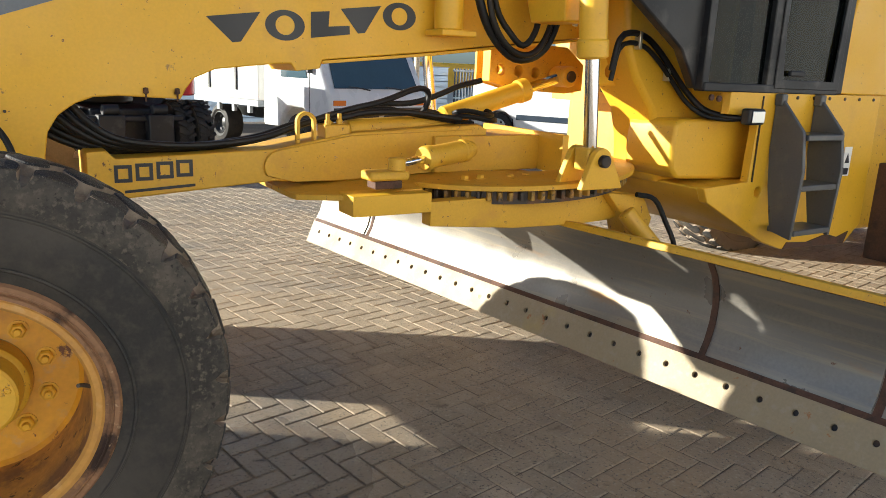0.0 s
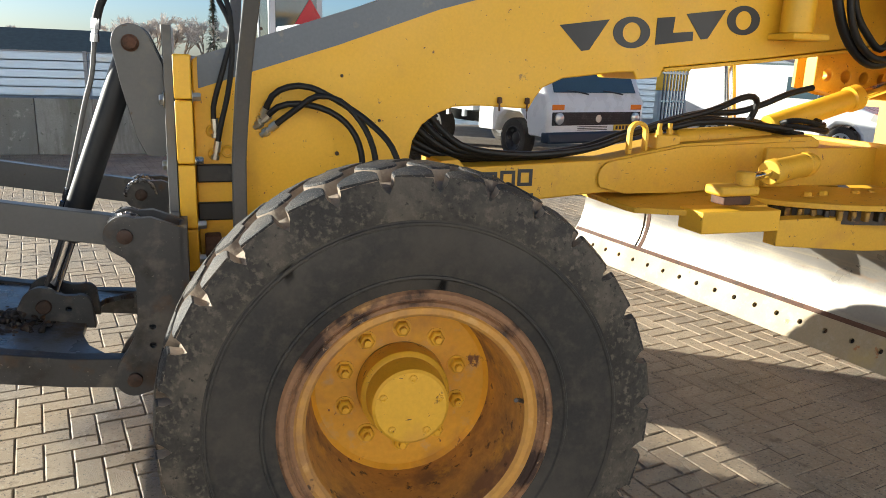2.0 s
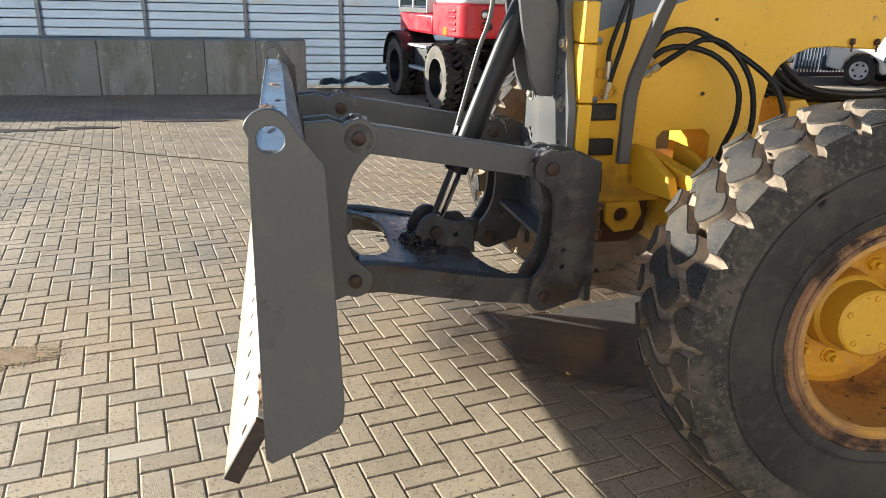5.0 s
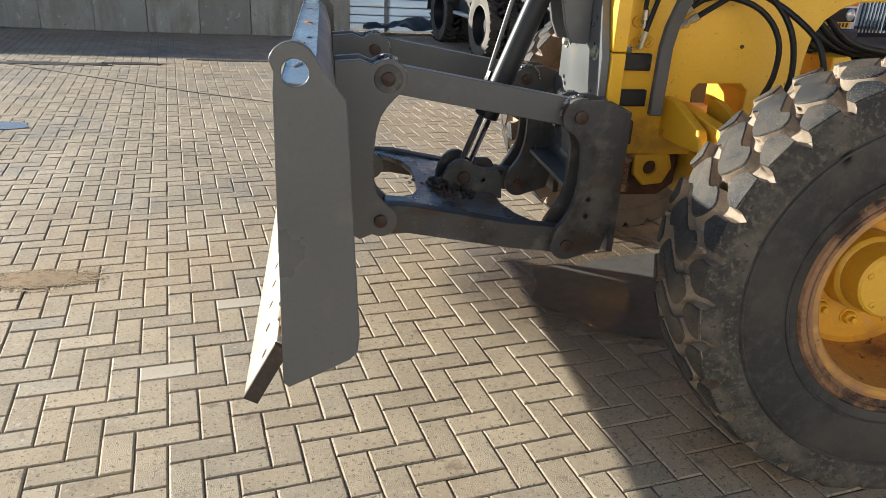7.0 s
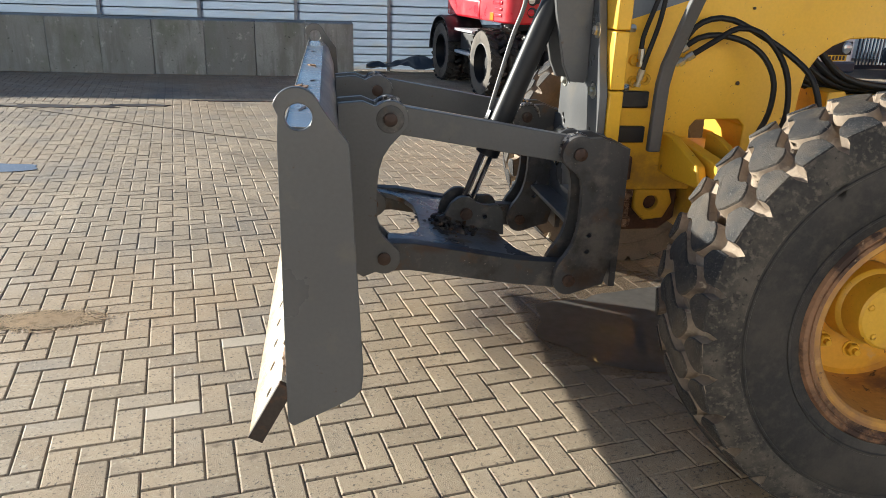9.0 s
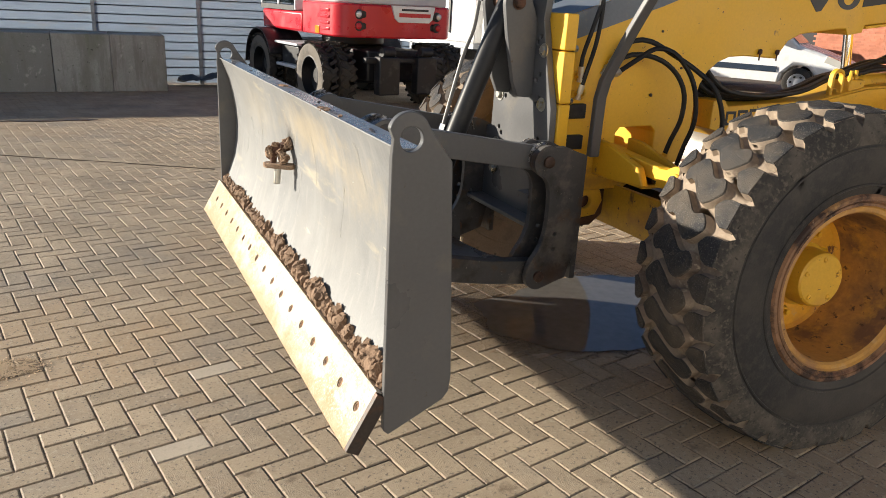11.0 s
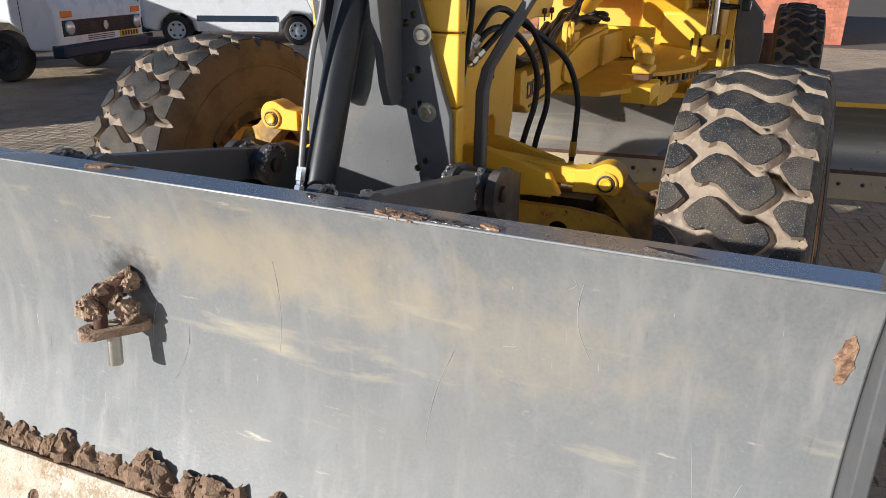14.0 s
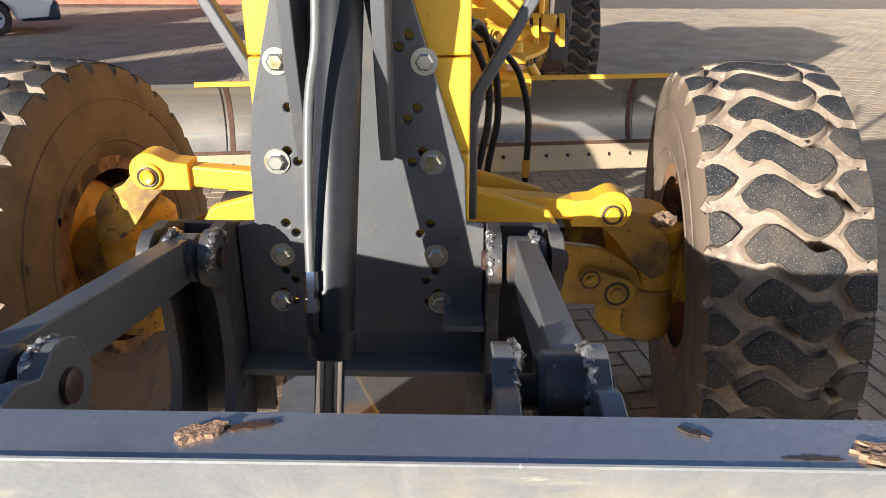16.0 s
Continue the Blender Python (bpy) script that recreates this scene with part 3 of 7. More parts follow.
def tyre_mesh(c, out, seed, stance, pitches=30, lugs=True):
    """A tyre whose outer side looks along out (-1 or 1) on the y axis, flattened where it stands."""
    bm = bmesh.new()
    cx, cy, cz = c
    prof = [(-0.165, 0.330), (-0.20, 0.345), (-0.215, 0.37), (-0.226, 0.43), (-0.231, 0.49), (-0.226, 0.55), (-0.209, 0.590), (-0.194, 0.614), (-0.15, 0.632), (-0.07, 0.644),
            (0, 0.647), (0.07, 0.644), (0.15, 0.632), (0.194, 0.614), (0.209, 0.590), (0.226, 0.55), (0.231, 0.49), (0.226, 0.43), (0.215, 0.37), (0.20, 0.345), (0.165, 0.330)]
    mats = [3] * 7 + [2] * 6 + [4] * 2 + [0] * 5
    lathe([(d + 1, r) for d, r in prof], (cx, cy - out * 1.0, cz), (cx, cy, cz), 96, bm, mats)
    # raised rings on the sidewalls
    for d0, r0 in ((0.2275, 0.535), (0.222, 0.40)):
        for sgn, mi in ((1, 0), (-1, 3)):
            lathe([(1 + sgn * (d0 - 0.004), r0 - 0.008), (1 + sgn * (d0 + 0.003), r0 - 0.003), (1 + sgn * (d0 + 0.003), r0 + 0.003), (1 + sgn * (d0 - 0.006), r0 + 0.008)], (cx, cy - out, cz), (cx, cy, cz), 96, bm, [mi] * 3)

    def spot(s, a, h):
        base = 0.646 - 0.026 * s * s if abs(s) <= 1 else 0.622 - 0.9 * (abs(s) - 1)
        r = base + h
        return Vector((cx - r * math.cos(a), cy - s * TYRE_HALF, cz + r * math.sin(a)))

    zed = [(-.66, .22), (-.58, .38), (-.345, .70), (-.196, .66), (.036, .38), (.22, .127), (.37, .127), (.50, .2), (.65, -.127), (.60, -.316), (.37, -.63), (.2, -.63), (-.03, -.32), (-.26, 0), (-.49, -.127)]
    left = [(-1.0, -.06), (-.88, .01), (-.645, -.35), (-.63, -.44), (-.83, -.75), (-1.0, -.73)]
    right = [(1.0, -.04), (.80, -.06), (.585, .38), (.57, .475), (.73, .76), (1.0, .73)]
    at_edge = lambda p: abs(p[0]) == 1.0
    zed, left, right = rounded(zed), rounded(left, at_edge), rounded(right, at_edge)
    rnd = random.Random(seed)
    step = 2 * math.pi / pitches

    def shoulder(e, d, r, a):
        return bm.verts.new(Vector((cx - r * math.cos(a), cy - e * d, cz + r * math.sin(a))))

    seams, feet = {}, {}
    if lugs:
        for k in range(pitches):
            wear = rnd.uniform(0.031, 0.036)
            for poly in (zed, left, right):
                mid = (sum(p[0] for p in poly) / len(poly), sum(p[1] for p in poly) / len(poly))
                rings = [[], [], [], [], []]
                for s, a in poly:
                    jit, dip = rnd.uniform(-0.008, 0.008), rnd.uniform(0, 0.002)
                    for ring, (grow, h) in zip(rings, ((1.05, -0.004), (0.97, wear - 0.016), (0.945, wear - 0.007), (0.91, wear - 0.002), (0.84, wear - dip))):
                        s2, a2 = mid[0] + (s - mid[0]) * grow, mid[1] + (a - mid[1]) * grow + jit
                        if abs(s) == 1.0:
                            s2 = s
                        ring.append(bm.verts.new(spot(max(-1, min(1, s2)), (k + a2) * step, h)))
                n = len(poly)
                for low, high, mi in zip(rings, rings[1:], (2, 2, 1, 1)):
                    for i in range(n):
                        j = (i + 1) % n
                        f = bm.faces.new((low[i], low[j], high[j], high[i]))
                        f.material_index = mi
                f = bm.faces.new(rings[4])
                f.material_index = 1
                if poly is not zed:
                    # the block's side runs down over the shoulder into the sidewall
                    e = 1 if poly is right else -1
                    side_m = 0 if e == -out else 3
                    a_lo, a_hi = min(p[1] for p in poly if at_edge(p)), max(p[1] for p in poly if at_edge(p))
                    mid_a = (a_lo + a_hi) / 2
                    q = []
                    for row, (d, r, half) in enumerate(((0.203, 0.620 + wear - 0.003, (a_hi - a_lo) / 2 * 0.9), (0.2115, 0.634, (a_hi - a_lo) / 2 * 0.97), (0.2190, 0.610, 0.5), (0.2255, 0.582, 0.5), (0.2290, 0.552, 0.5), (0.226, 0.544, 0.5))):
                        line = []
                        for w in (-1, -0.4, 0.4, 1):
                            key = (e, row, (k + (1 if w > 0 else 0)) % pitches)
                            if half == 0.5 and abs(w) == 1:
                                if key not in seams:
                                    seams[key] = shoulder(e, d, r, (k + mid_a + half * w) * step)
                                line.append(seams[key])
                            else:
                                line.append(shoulder(e, d + (rnd.uniform(-0.0015, 0.0015) if r > 0.6 else 0), r, (k + mid_a + half * w) * step))
                        q.append(line)
                    for w, turn in ((0, -1), (3, 1)):
                        # the block's flank in the groove's mouth
                        foot = bm.verts.new(spot(e, (k + mid_a + (a_hi - a_lo) / 2 * 1.02 * turn) * step, -0.004))
                        f = bm.faces.new((q[0][w], q[1][w], q[2][w], foot))
                        f.material_index = 2
                        feet.setdefault((e, (k + (1 if turn > 0 else 0)) % pitches), []).append((foot, q[2][w], (k + mid_a + 0.5 * turn) * step))
                    for u, v in zip(q, q[1:]):
                        for w in range(3):
                            f = bm.faces.new((u[w], u[w + 1], v[w + 1], v[w]))
                            f.material_index = 4 if side_m == 0 else 3
    # floors of the grooves' mouths
    for (e, k), pair in feet.items():
        if len(pair) == 2:
            inner = bm.verts.new(spot(0.90 * e, pair[0][2], -0.008))
            f = bm.faces.new((pair[0][0], pair[0][1], pair[1][0], inner))
            f.material_index = 2
    tie_islands(bm)
    bmesh.ops.transform(bm, matrix=stance, verts=bm.verts[:])
    # where it stands the tyre is flat, and bulges
    for v in bm.verts:
        if v.co.z < 0.10 and abs(v.co.y - cy) > 0.12:
            v.co.y += math.copysign(0.10 * (0.10 - max(v.co.z, 0)) , v.co.y - cy)
        if v.co.z < 0.003:
            v.co.z = 0.003
    return bm


def wheel(name, c, out, parent, seed, label, lean=0.0, steer=0.0):
    cx, cy, cz = c
    stance = Matrix.Translation(c) @ Matrix.Rotation(radians(steer), 4, "Z") @ Matrix.Rotation(radians(lean), 4, "X") @ Matrix.Translation(-Vector(c))

    def piece(kind, bm, *rest):
        bmesh.ops.transform(bm, matrix=stance, verts=bm.verts[:])
        return part(kind, bm, *rest)

    o = Vector((0, out, 0))
    ax = lambda d: Vector(c) + o * d
    prof = [(-0.20, 0.30), (-0.20, 0.352), (-0.19, 0.362), (-0.17, 0.34), (0.17, 0.335), (0.195, 0.362), (0.212, 0.366), (0.222, 0.358), (0.222, 0.346), (0.217, 0.344), (0.217, 0.340), (0.221, 0.338), (0.212, 0.331), (0.214, 0.322), (0.205, 0.315),
            (0.205, 0.300), (0.196, 0.292), (0.10, 0.286), (0.0, 0.274), (-0.08, 0.268), (-0.094, 0.255), (-0.094, 0.135)]
    mats = [1] * 13 + [3] * 3 + [2] * 3 + [0] * 2
    rim = piece(name, lathe([(d + 1, r) for d, r in prof], ax(-1.0), ax(0), 72, None, mats), (RIM, RIM_RUST, RIM_BARREL, RIM_LIP), parent, label)
    part("tyre", tyre_mesh(c, out, seed, stance), (RUBBER, TREAD, DUST, SIDE_DUST, SHOULDER), rim, "dusty black lugged off-road tyre")
    piece("drum", lathe([(-0.32, 0.0), (-0.32, 0.12), (-0.30, 0.135), (-0.24, 0.14), (-0.235, 0.155), (-0.20, 0.155), (-0.195, 0.14), (-0.10, 0.14), (-0.10, 0)], ax(0), ax(1), 40), GREASY_YELLOW, rim, "greasy brake drum")
    piece("hub", lathe([(-0.099, 0.0), (-0.088, 0.134), (-0.015, 0.130), (-0.008, 0.124), (-0.004, 0.116), (0.070, 0.110), (0.078, 0.108), (0.084, 0.100), (0.084, 0)], ax(0), ax(1), 48), YELLOW_WORN, rim)
    piece("valve", tube([ax(0.19) + Vector((0.29, 0, 0.04)), ax(0.20) + Vector((0.27, 0, 0.05)), ax(0.215) + Vector((0.26, 0, 0.055))], 0.006, 8), GREASE, rim)
    for k in range(10):
        a = 2 * math.pi * (k + 0.5) / 10
        p = ax(-0.094) + Vector((0.178 * math.cos(a), 0, 0.178 * math.sin(a)))
        b = bolt(p, o, 0.023, 0.026, 1.25)
        lathe([(0.02, 0.011), (0.042, 0.011), (0.044, 0.009), (0.044, 0)], p, p + o, 10, b)
        piece("wheel_nut", b, YELLOW, rim)
    for k in range(5):
        a = 2 * math.pi * (k + 0.2) / 5
        p = ax(0.084) + Vector((0.083 * math.cos(a), 0, 0.083 * math.sin(a)))
        piece("cap_screw", lathe([(0, 0.012), (0.004, 0.010), (0.005, 0.006), (0.002, 0.004), (0.002, 0)], p, p + o, 8), YELLOW_WORN, rim)
    return rim


FRONT_L = (0.0, -1.185, 0.625)
FRONT_R = (0.0, 1.13, 0.625)
wheel("front_wheel", FRONT_L, -1, grader, 3, "yellow steel wheel rim with rusty flange", -4, -6)
wheel("front_wheel", FRONT_R, 1, grader, 8, "yellow steel wheel rim with rusty flange", -4, -6)
for y, o, s in ((-1.47, -1, 4), (1.05, 1, 5)):
    wheel("rear_wheel", (6.15, y, 0.625), o, grader, s, "yellow rear wheel rim with rusty flange")
    wheel("rear_wheel", (7.70, y, 0.625), o, grader, s + 7, "yellow rear wheel rim with rusty flange")

# gooseneck boom
BY = 0.17
low_edge = [(-0.55, 0.74), (-0.12, 0.74), (-0.02, 0.80), (0.22, 0.86), (0.27, 1.0), (0.275, 1.16), (0.29, 1.25), (0.33, 1.315), (0.39, 1.36), (0.46, 1.388), (0.56, 1.395), (0.80, 1.385), (0.825, 1.43),
            (0.86, 1.475), (0.95, 1.515), (1.22, 1.548), (1.29, 1.552), (1.31, 1.52), (1.43, 1.535), (1.445, 1.575), (2.0, 1.635), (2.5, 1.70), (3.0, 1.76)]
top_edge = [(3.0, 2.22), (2.2, 2.20), (1.5, 2.14), (0.9, 2.03), (0.45, 1.90), (0.13, 1.78), (-0.53, 1.553), (-0.55, 1.54)]
boom = part("boom", plate(low_edge + top_edge, "y", -BY, BY, [[(-0.20, 0.90), (-0.205, 1.015), (-0.18, 1.045), (0.01, 1.047), (0.04, 1.02), (0.042, 0.90)]]), YELLOW, grader, "yellow box-section gooseneck boom", 0.006)
band_low = [(-0.53, 1.44), (-0.01, 1.615), (0.39, 1.765), (0.80, 1.885), (1.3, 1.99), (2.0, 2.07), (3.0, 2.10)]
for s in (-1, 1):
    a, b = sorted((s * (BY + 0.0005), s * (BY + 0.0035)))
    part("boom_band", plate(band_low + [(x, z + 0.001) for x, z in top_edge[:-1]], "y", a, b), BAND, boom, "slate grey painted band")
b = bmesh.new()
for p0, p1 in zip(top_edge[:-1], top_edge[1:-1]):
    vs = [b.verts.new((p0[0], -BY, p0[1] + 0.003)), b.verts.new((p1[0], -BY, p1[1] + 0.003)), b.verts.new((p1[0], BY, p1[1] + 0.003)), b.verts.new((p0[0], BY, p0[1] + 0.003))]
    b.faces.new(vs)
part("boom_band", b, BAND, boom, "slate grey painted band")
# lower lip along the boom and its seam
part("boom_lip", plate([(1.44, 1.572), (2.0, 1.632), (3.0, 1.757), (3.0, 1.742), (2.0, 1.617), (1.44, 1.557)], "y", -BY - 0.012, BY + 0.012), YELLOW, boom, "", 0.003)
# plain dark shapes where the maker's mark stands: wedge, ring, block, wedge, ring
def oval(cx, cz, rx, rz, n=28):
    return [(cx + rx * u, cz + rz * v) for u, v in circle(0, 0, 1, n)]


marks = [([(0.916, 1.732), (1.150, 1.766), (1.062, 1.636), (1.026, 1.631)], ()), (oval(1.263, 1.717, 0.092, 0.066), (oval(1.263, 1.717, 0.045, 0.042),)),
         ([(1.385, 1.784), (1.475, 1.793), (1.470, 1.725), (1.575, 1.735), (1.577, 1.696), (1.385, 1.670)], ()),
         ([(1.531, 1.808), (1.737, 1.836), (1.655, 1.708), (1.620, 1.703)], ()), (oval(1.838, 1.795, 0.090, 0.064), (oval(1.838, 1.795, 0.044, 0.041),))]
for outline, gaps in marks:
    part("dark_mark", plate(outline, "y", -BY - 0.003, -BY - 0.0004, gaps), LETTER, boom, "plain black decal shape")
# bosses and studs on the boom's side
for x, z, r in ((-0.02, 1.20, 0.008), (0.15, 1.33, 0.006), (-0.3, 1.66, 0.006), (0.0, 1.50, 0.006)):
    part("stud", lathe([(0, r), (0.006, r), (0.008, r * 0.7), (0.008, 0)], (x, -BY, z), (x, -BY - 1, z), 10), GREASE, boom)
for x in (0.66, 0.785):
    part("grease_nipple", lathe([(0, 0.004), (0.03, 0.004), (0.034, 0.012), (0.055, 0.010), (0.058, 0)], (x, -BY - 0.01, 1.375), (x, -BY - 0.01, 2.0), 10), RUST, boom)

# front flange with its shim plates and bolts
for z0, z1 in ((1.405, 1.56), (1.175, 1.40), (0.935, 1.17), (0.77, 0.93)):
    part("flange_plate", box((-0.612, -0.262, z0), (-0.552, 0.262, z1)), YELLOW, grader, "", 0.006)
for z in (1.40, 1.17, 0.93, 0.80):
    for s in (-1, 1):
        part("flange_bolt", bolt((-0.552, s * 0.225, z + 0.012), (1, 0, 0), 0.017, 0.03), ZINC, grader)
for z in (1.13, 0.985):
    part("black_strap", box((-0.549, -BY - 0.030, z - 0.034), (-0.415, -BY - 0.0005, z + 0.034)), BLACK, grader, "black rubber bracket block", 0.006)
for x, z in ((-0.487, 1.285), (-0.482, 1.20), (-0.435, 1.21)):
    part("port_ring", lathe([(0, 0.024), (0.010, 0.024), (0.014, 0.020), (0.010, 0.012), (0, 0.012)], (x, -BY, z), (x, -BY - 1, z), 18), YELLOW_WORN, grader)

# mast plate of the dozer attachment, bolted to the flange
mast_outline = [(-0.30, 0.62), (0.32, 0.62), (0.32, 0.99), (0.275, 1.0), (0.27, 1.15), (0.255, 1.28), (0.19, 1.53), (0.17, 1.66), (-0.15, 1.66), (-0.13, 1.53), (-0.205, 1.28), (-0.25, 1.15), (-0.255, 1.0), (-0.30, 0.99)]
hole_rows = []
for z, dy in ((1.455, 0.0), (1.29, 0.0), (1.185, 0.01), (1.0, 0.03), (0.87, 0.03), (0.81, 0.03)):
    for s in (-1, 1):
        y0 = 0.015 + s * (0.135 + (1.455 - z) * 0.10)
        hole_rows += [circle(y0, z, 0.0115, 10), circle(y0 - s * 0.024, z - 0.026, 0.0115, 10)]
mast = part("mast_plate", plate(mast_outline, "x", -0.648, -0.614, hole_rows), GREY, grader, "dark grey bolted steel mounting plate", 0.003)
for z, y in ((1.397, 0.170), (1.16, 0.188), (0.916, 0.195), (0.785, 0.205)):
    for s in (-1, 1):
        part("mast_bolt", bolt((-0.648, 0.015 + s * y, z), (-1, 0, 0), 0.021, 0.019, 1.5), ZINC, mast)
part("mast_shelf", box((-0.74, -0.30, 0.612), (-0.648, 0.32, 0.632)), GREY, mast, "", 0.003)
# upper lugs that carry the lift cylinder
lug_out = [(-0.66, 1.18), (-0.725, 1.185), (-0.755, 1.25), (-0.80, 1.45), (-0.822, 1.58), *circle(-0.755, 1.595, 0.067, 9, 175, 20), (-0.65, 1.52), (-0.648, 1.2)]
for y0 in (-0.085, 0.105):
    part("cylinder_lug", plate(lug_out, "y", y0, y0 + 0.03, [circle(-0.757, 1.593, 0.02, 14)]), GREY, mast, "", 0.003)
part("lug_bolt", bolt((-0.757, -0.085, 1.593), (0, -1, 0), 0.024, 0.02, 1.3), RUST, mast)
part("lug_pin", rod((-0.757, -0.11, 1.593), (-0.757, 0.16, 1.593), 0.024, 18), RUST, mast)

# lift cylinder with its rod, from the lugs to the lower frame
CYL_A, CYL_B = Vector((-0.757, 0.008, 1.593)), Vector((-1.13, 0.035, 0.60))
cyl_dir = (CYL_B - CYL_A).normalized()
lift = part("lift_cylinder", lathe([(-0.05, 0), (-0.05, 0.046), (0.06, 0.047), (0.07, 0.048), (0.735, 0.048), (0.74, 0.052), (0.79, 0.052), (0.795, 0.044), (0.795, 0)], CYL_A, CYL_B, 32), HYDRAULIC, grader, "dark grey hydraulic lift cylinder")
part("cylinder_rod", rod(CYL_A + cyl_dir * 0.79, CYL_B + cyl_dir * -0.03, 0.031, 20), CHROME, lift, "chromed piston rod")
part("rod_eye", rod(CYL_B + Vector((0, -0.045, 0)), CYL_B + Vector((0, 0.045, 0)), 0.05, 22), GREY_DIRTY, lift)
part("oil_pipe", tube([CYL_A + Vector((-0.130, 0.030, 0.02)), CYL_A + Vector((-0.150, 0.034, -0.12)), CYL_A + cyl_dir * 0.25 + Vector((-0.098, 0.042, 0)), CYL_A + cyl_dir * 0.45 + Vector((-0.076, 0.042, 0)), CYL_A + cyl_dir * 0.60 + Vector((-0.060, 0.036, 0))], 0.0095, 12), PIPE, lift, "satin grey steel oil pipe")
part("pipe_union", lathe([(0, 0.011), (0, 0.016), (0.03, 0.016), (0.032, 0.013), (0.045, 0.013), (0.047, 0.017), (0.085, 0.017), (0.088, 0.012)], CYL_A + Vector((-0.131, 0.030, 0.0)), CYL_A + Vector((-0.115, 0.030, 0.12)), 8), CHROME, lift, "bright hose union")
nut_a, nut_b = CYL_A + cyl_dir * 0.59 + Vector((-0.060, 0.036, 0)), CYL_A + cyl_dir * 0.80 + Vector((-0.056, 0.024, 0))
part("pipe_nut", lathe([(0, 0.011), (0.0, 0.015), (0.040, 0.015), (0.042, 0.011), (0.052, 0.011), (0.054, 0.016), (0.080, 0.016), (0.084, 0.011)], nut_a, nut_b, 6), CHROME, lift, "bright hexagon pipe nut")
part("pipe_elbow", tube([nut_a + (nut_b - nut_a).normalized() * 0.08, nut_a + (nut_b - nut_a).normalized() * 0.12, CYL_A + cyl_dir * 0.73 + Vector((-0.03, 0.02, 0))], 0.014, 10), HYDRAULIC, lift)

# side brackets with the pins of the linkage
PIN_C, PIN_D, PIN_A, PIN_B = (-0.784, 0.964), (-0.784, 0.450), (-1.50, 1.083), (-1.52, 0.545)
side_out = [(-0.598, 0.985), (-0.70, 1.025), *circle(PIN_C[0], PIN_C[1], 0.068, 14, 60, 222), (-0.818, 0.906), (-0.790, 0.888), (-0.772, 0.862), (-0.763, 0.825), (-0.760, 0.77), (-0.761, 0.70), (-0.767, 0.645), (-0.780, 0.598),
            (-0.800, 0.560), (-0.822, 0.530), (-0.838, 0.500), *circle(PIN_D[0], PIN_D[1], 0.062, 12, 160, 290), (-0.64, 0.43), (-0.612, 0.54)]
for y0, y1 in ((-0.475, -0.445), (-0.335, -0.305), (0.325, 0.355), (0.465, 0.495)):
    part("side_bracket", plate(side_out, "y", y0, y1, [circle(-0.716, 0.640, 0.011, 10), circle(-0.718, 0.572, 0.011, 10)]), GREY_DIRTY, mast, "muddy dark grey bracket plate", 0.003)
part("bracket_web", box((-0.614, -0.475, 0.42), (-0.588, -0.26, 0.985)), GREY_DIRTY, mast)
part("bracket_web", box((-0.614, 0.28, 0.42), (-0.588, 0.495, 0.985)), GREY_DIRTY, mast)
part("cross_plate", box((-0.60, -0.305, 0.545), (-0.575, 0.325, 0.62)), GREY_DIRTY, mast)
part("stiffener", box((-0.76, -0.30, 0.76), (-0.648, -0.20, 0.775)), GREY, mast)


def linkpin(p, y0, y1, r=0.025):
    return lathe([(0, 0), (0, r - 0.006), (0.003, r), (y1 - y0 - 0.003, r), (y1 - y0, r - 0.006), (y1 - y0, 0)], (p[0], y0, p[1]), (p[0], y1, p[1]), 24)


for y0, y1 in ((-0.49, -0.29), (0.31, 0.51)):
    for p in (PIN_C, PIN_D):
        part("link_pin", linkpin(p, y0, y1), PIN, mast, "rusty link pin")


def bar(p, q, half, y0, y1):
    """A flat link with round ends between two pins."""
    d = Vector((q[0] - p[0], q[1] - p[1]))
    a = math.degrees(math.atan2(d.y, d.x))
    return plate(circle(p[0], p[1], half, 10, a + 90, a + 270) + circle(q[0], q[1], half, 10, a - 90, a + 90), "y", y0, y1)


for y0, y1 in ((-0.415, -0.365), (0.385, 0.435)):
    part("upper_link", bar(PIN_C, PIN_A, 0.052, y0, y1), GREY, mast, "dark grey steel link arm", 0.004)
    part("link_boss", rod((PIN_C[0], y0 - 0.022, PIN_C[1]), (PIN_C[0], y1 + 0.022, PIN_C[1]), 0.058, 24), GREY_DIRTY, mast)
    part("link_boss", rod((PIN_A[0], y0 - 0.022, PIN_A[1]), (PIN_A[0], y1 + 0.022, PIN_A[1]), 0.058, 24), GREY_DIRTY, mast)

# lower frame: two side beams and a deck
lower_side = [(PIN_D[0] + 0.0, PIN_D[1] - 0.055), (PIN_D[0] + 0.05, PIN_D[1]), (PIN_D[0] + 0.02, PIN_D[1] + 0.055), (-1.0, 0.525), (-1.40, 0.60), (-1.50, 0.605), *circle(PIN_B[0], PIN_B[1], 0.058, 9, 75, 280), (-1.42, 0.49), (-1.0, 0.42)]
frame_low = part("lower_frame", plate(lower_side, "y", -0.425, -0.365), GREY_DIRTY, grader, "muddy dark grey lower push frame", 0.004)
part("frame_side", plate(lower_side, "y", 0.385, 0.445), GREY_DIRTY, frame_low, "", 0.004)
b = bmesh.new()
deck = [(-0.84, -0.37), (-0.885, -0.345), (-0.95, -0.27), (-0.985, -0.16), (-0.99, 0.02), (-0.985, 0.18), (-0.95, 0.29), (-0.885, 0.365), (-0.84, 0.39),
        (-1.50, 0.39), (-1.50, 0.325), (-1.43, 0.305), (-1.375, 0.255), (-1.345, 0.17), (-1.34, 0.02), (-1.345, -0.14), (-1.375, -0.225), (-1.43, -0.275), (-1.50, -0.295), (-1.50, -0.37)]
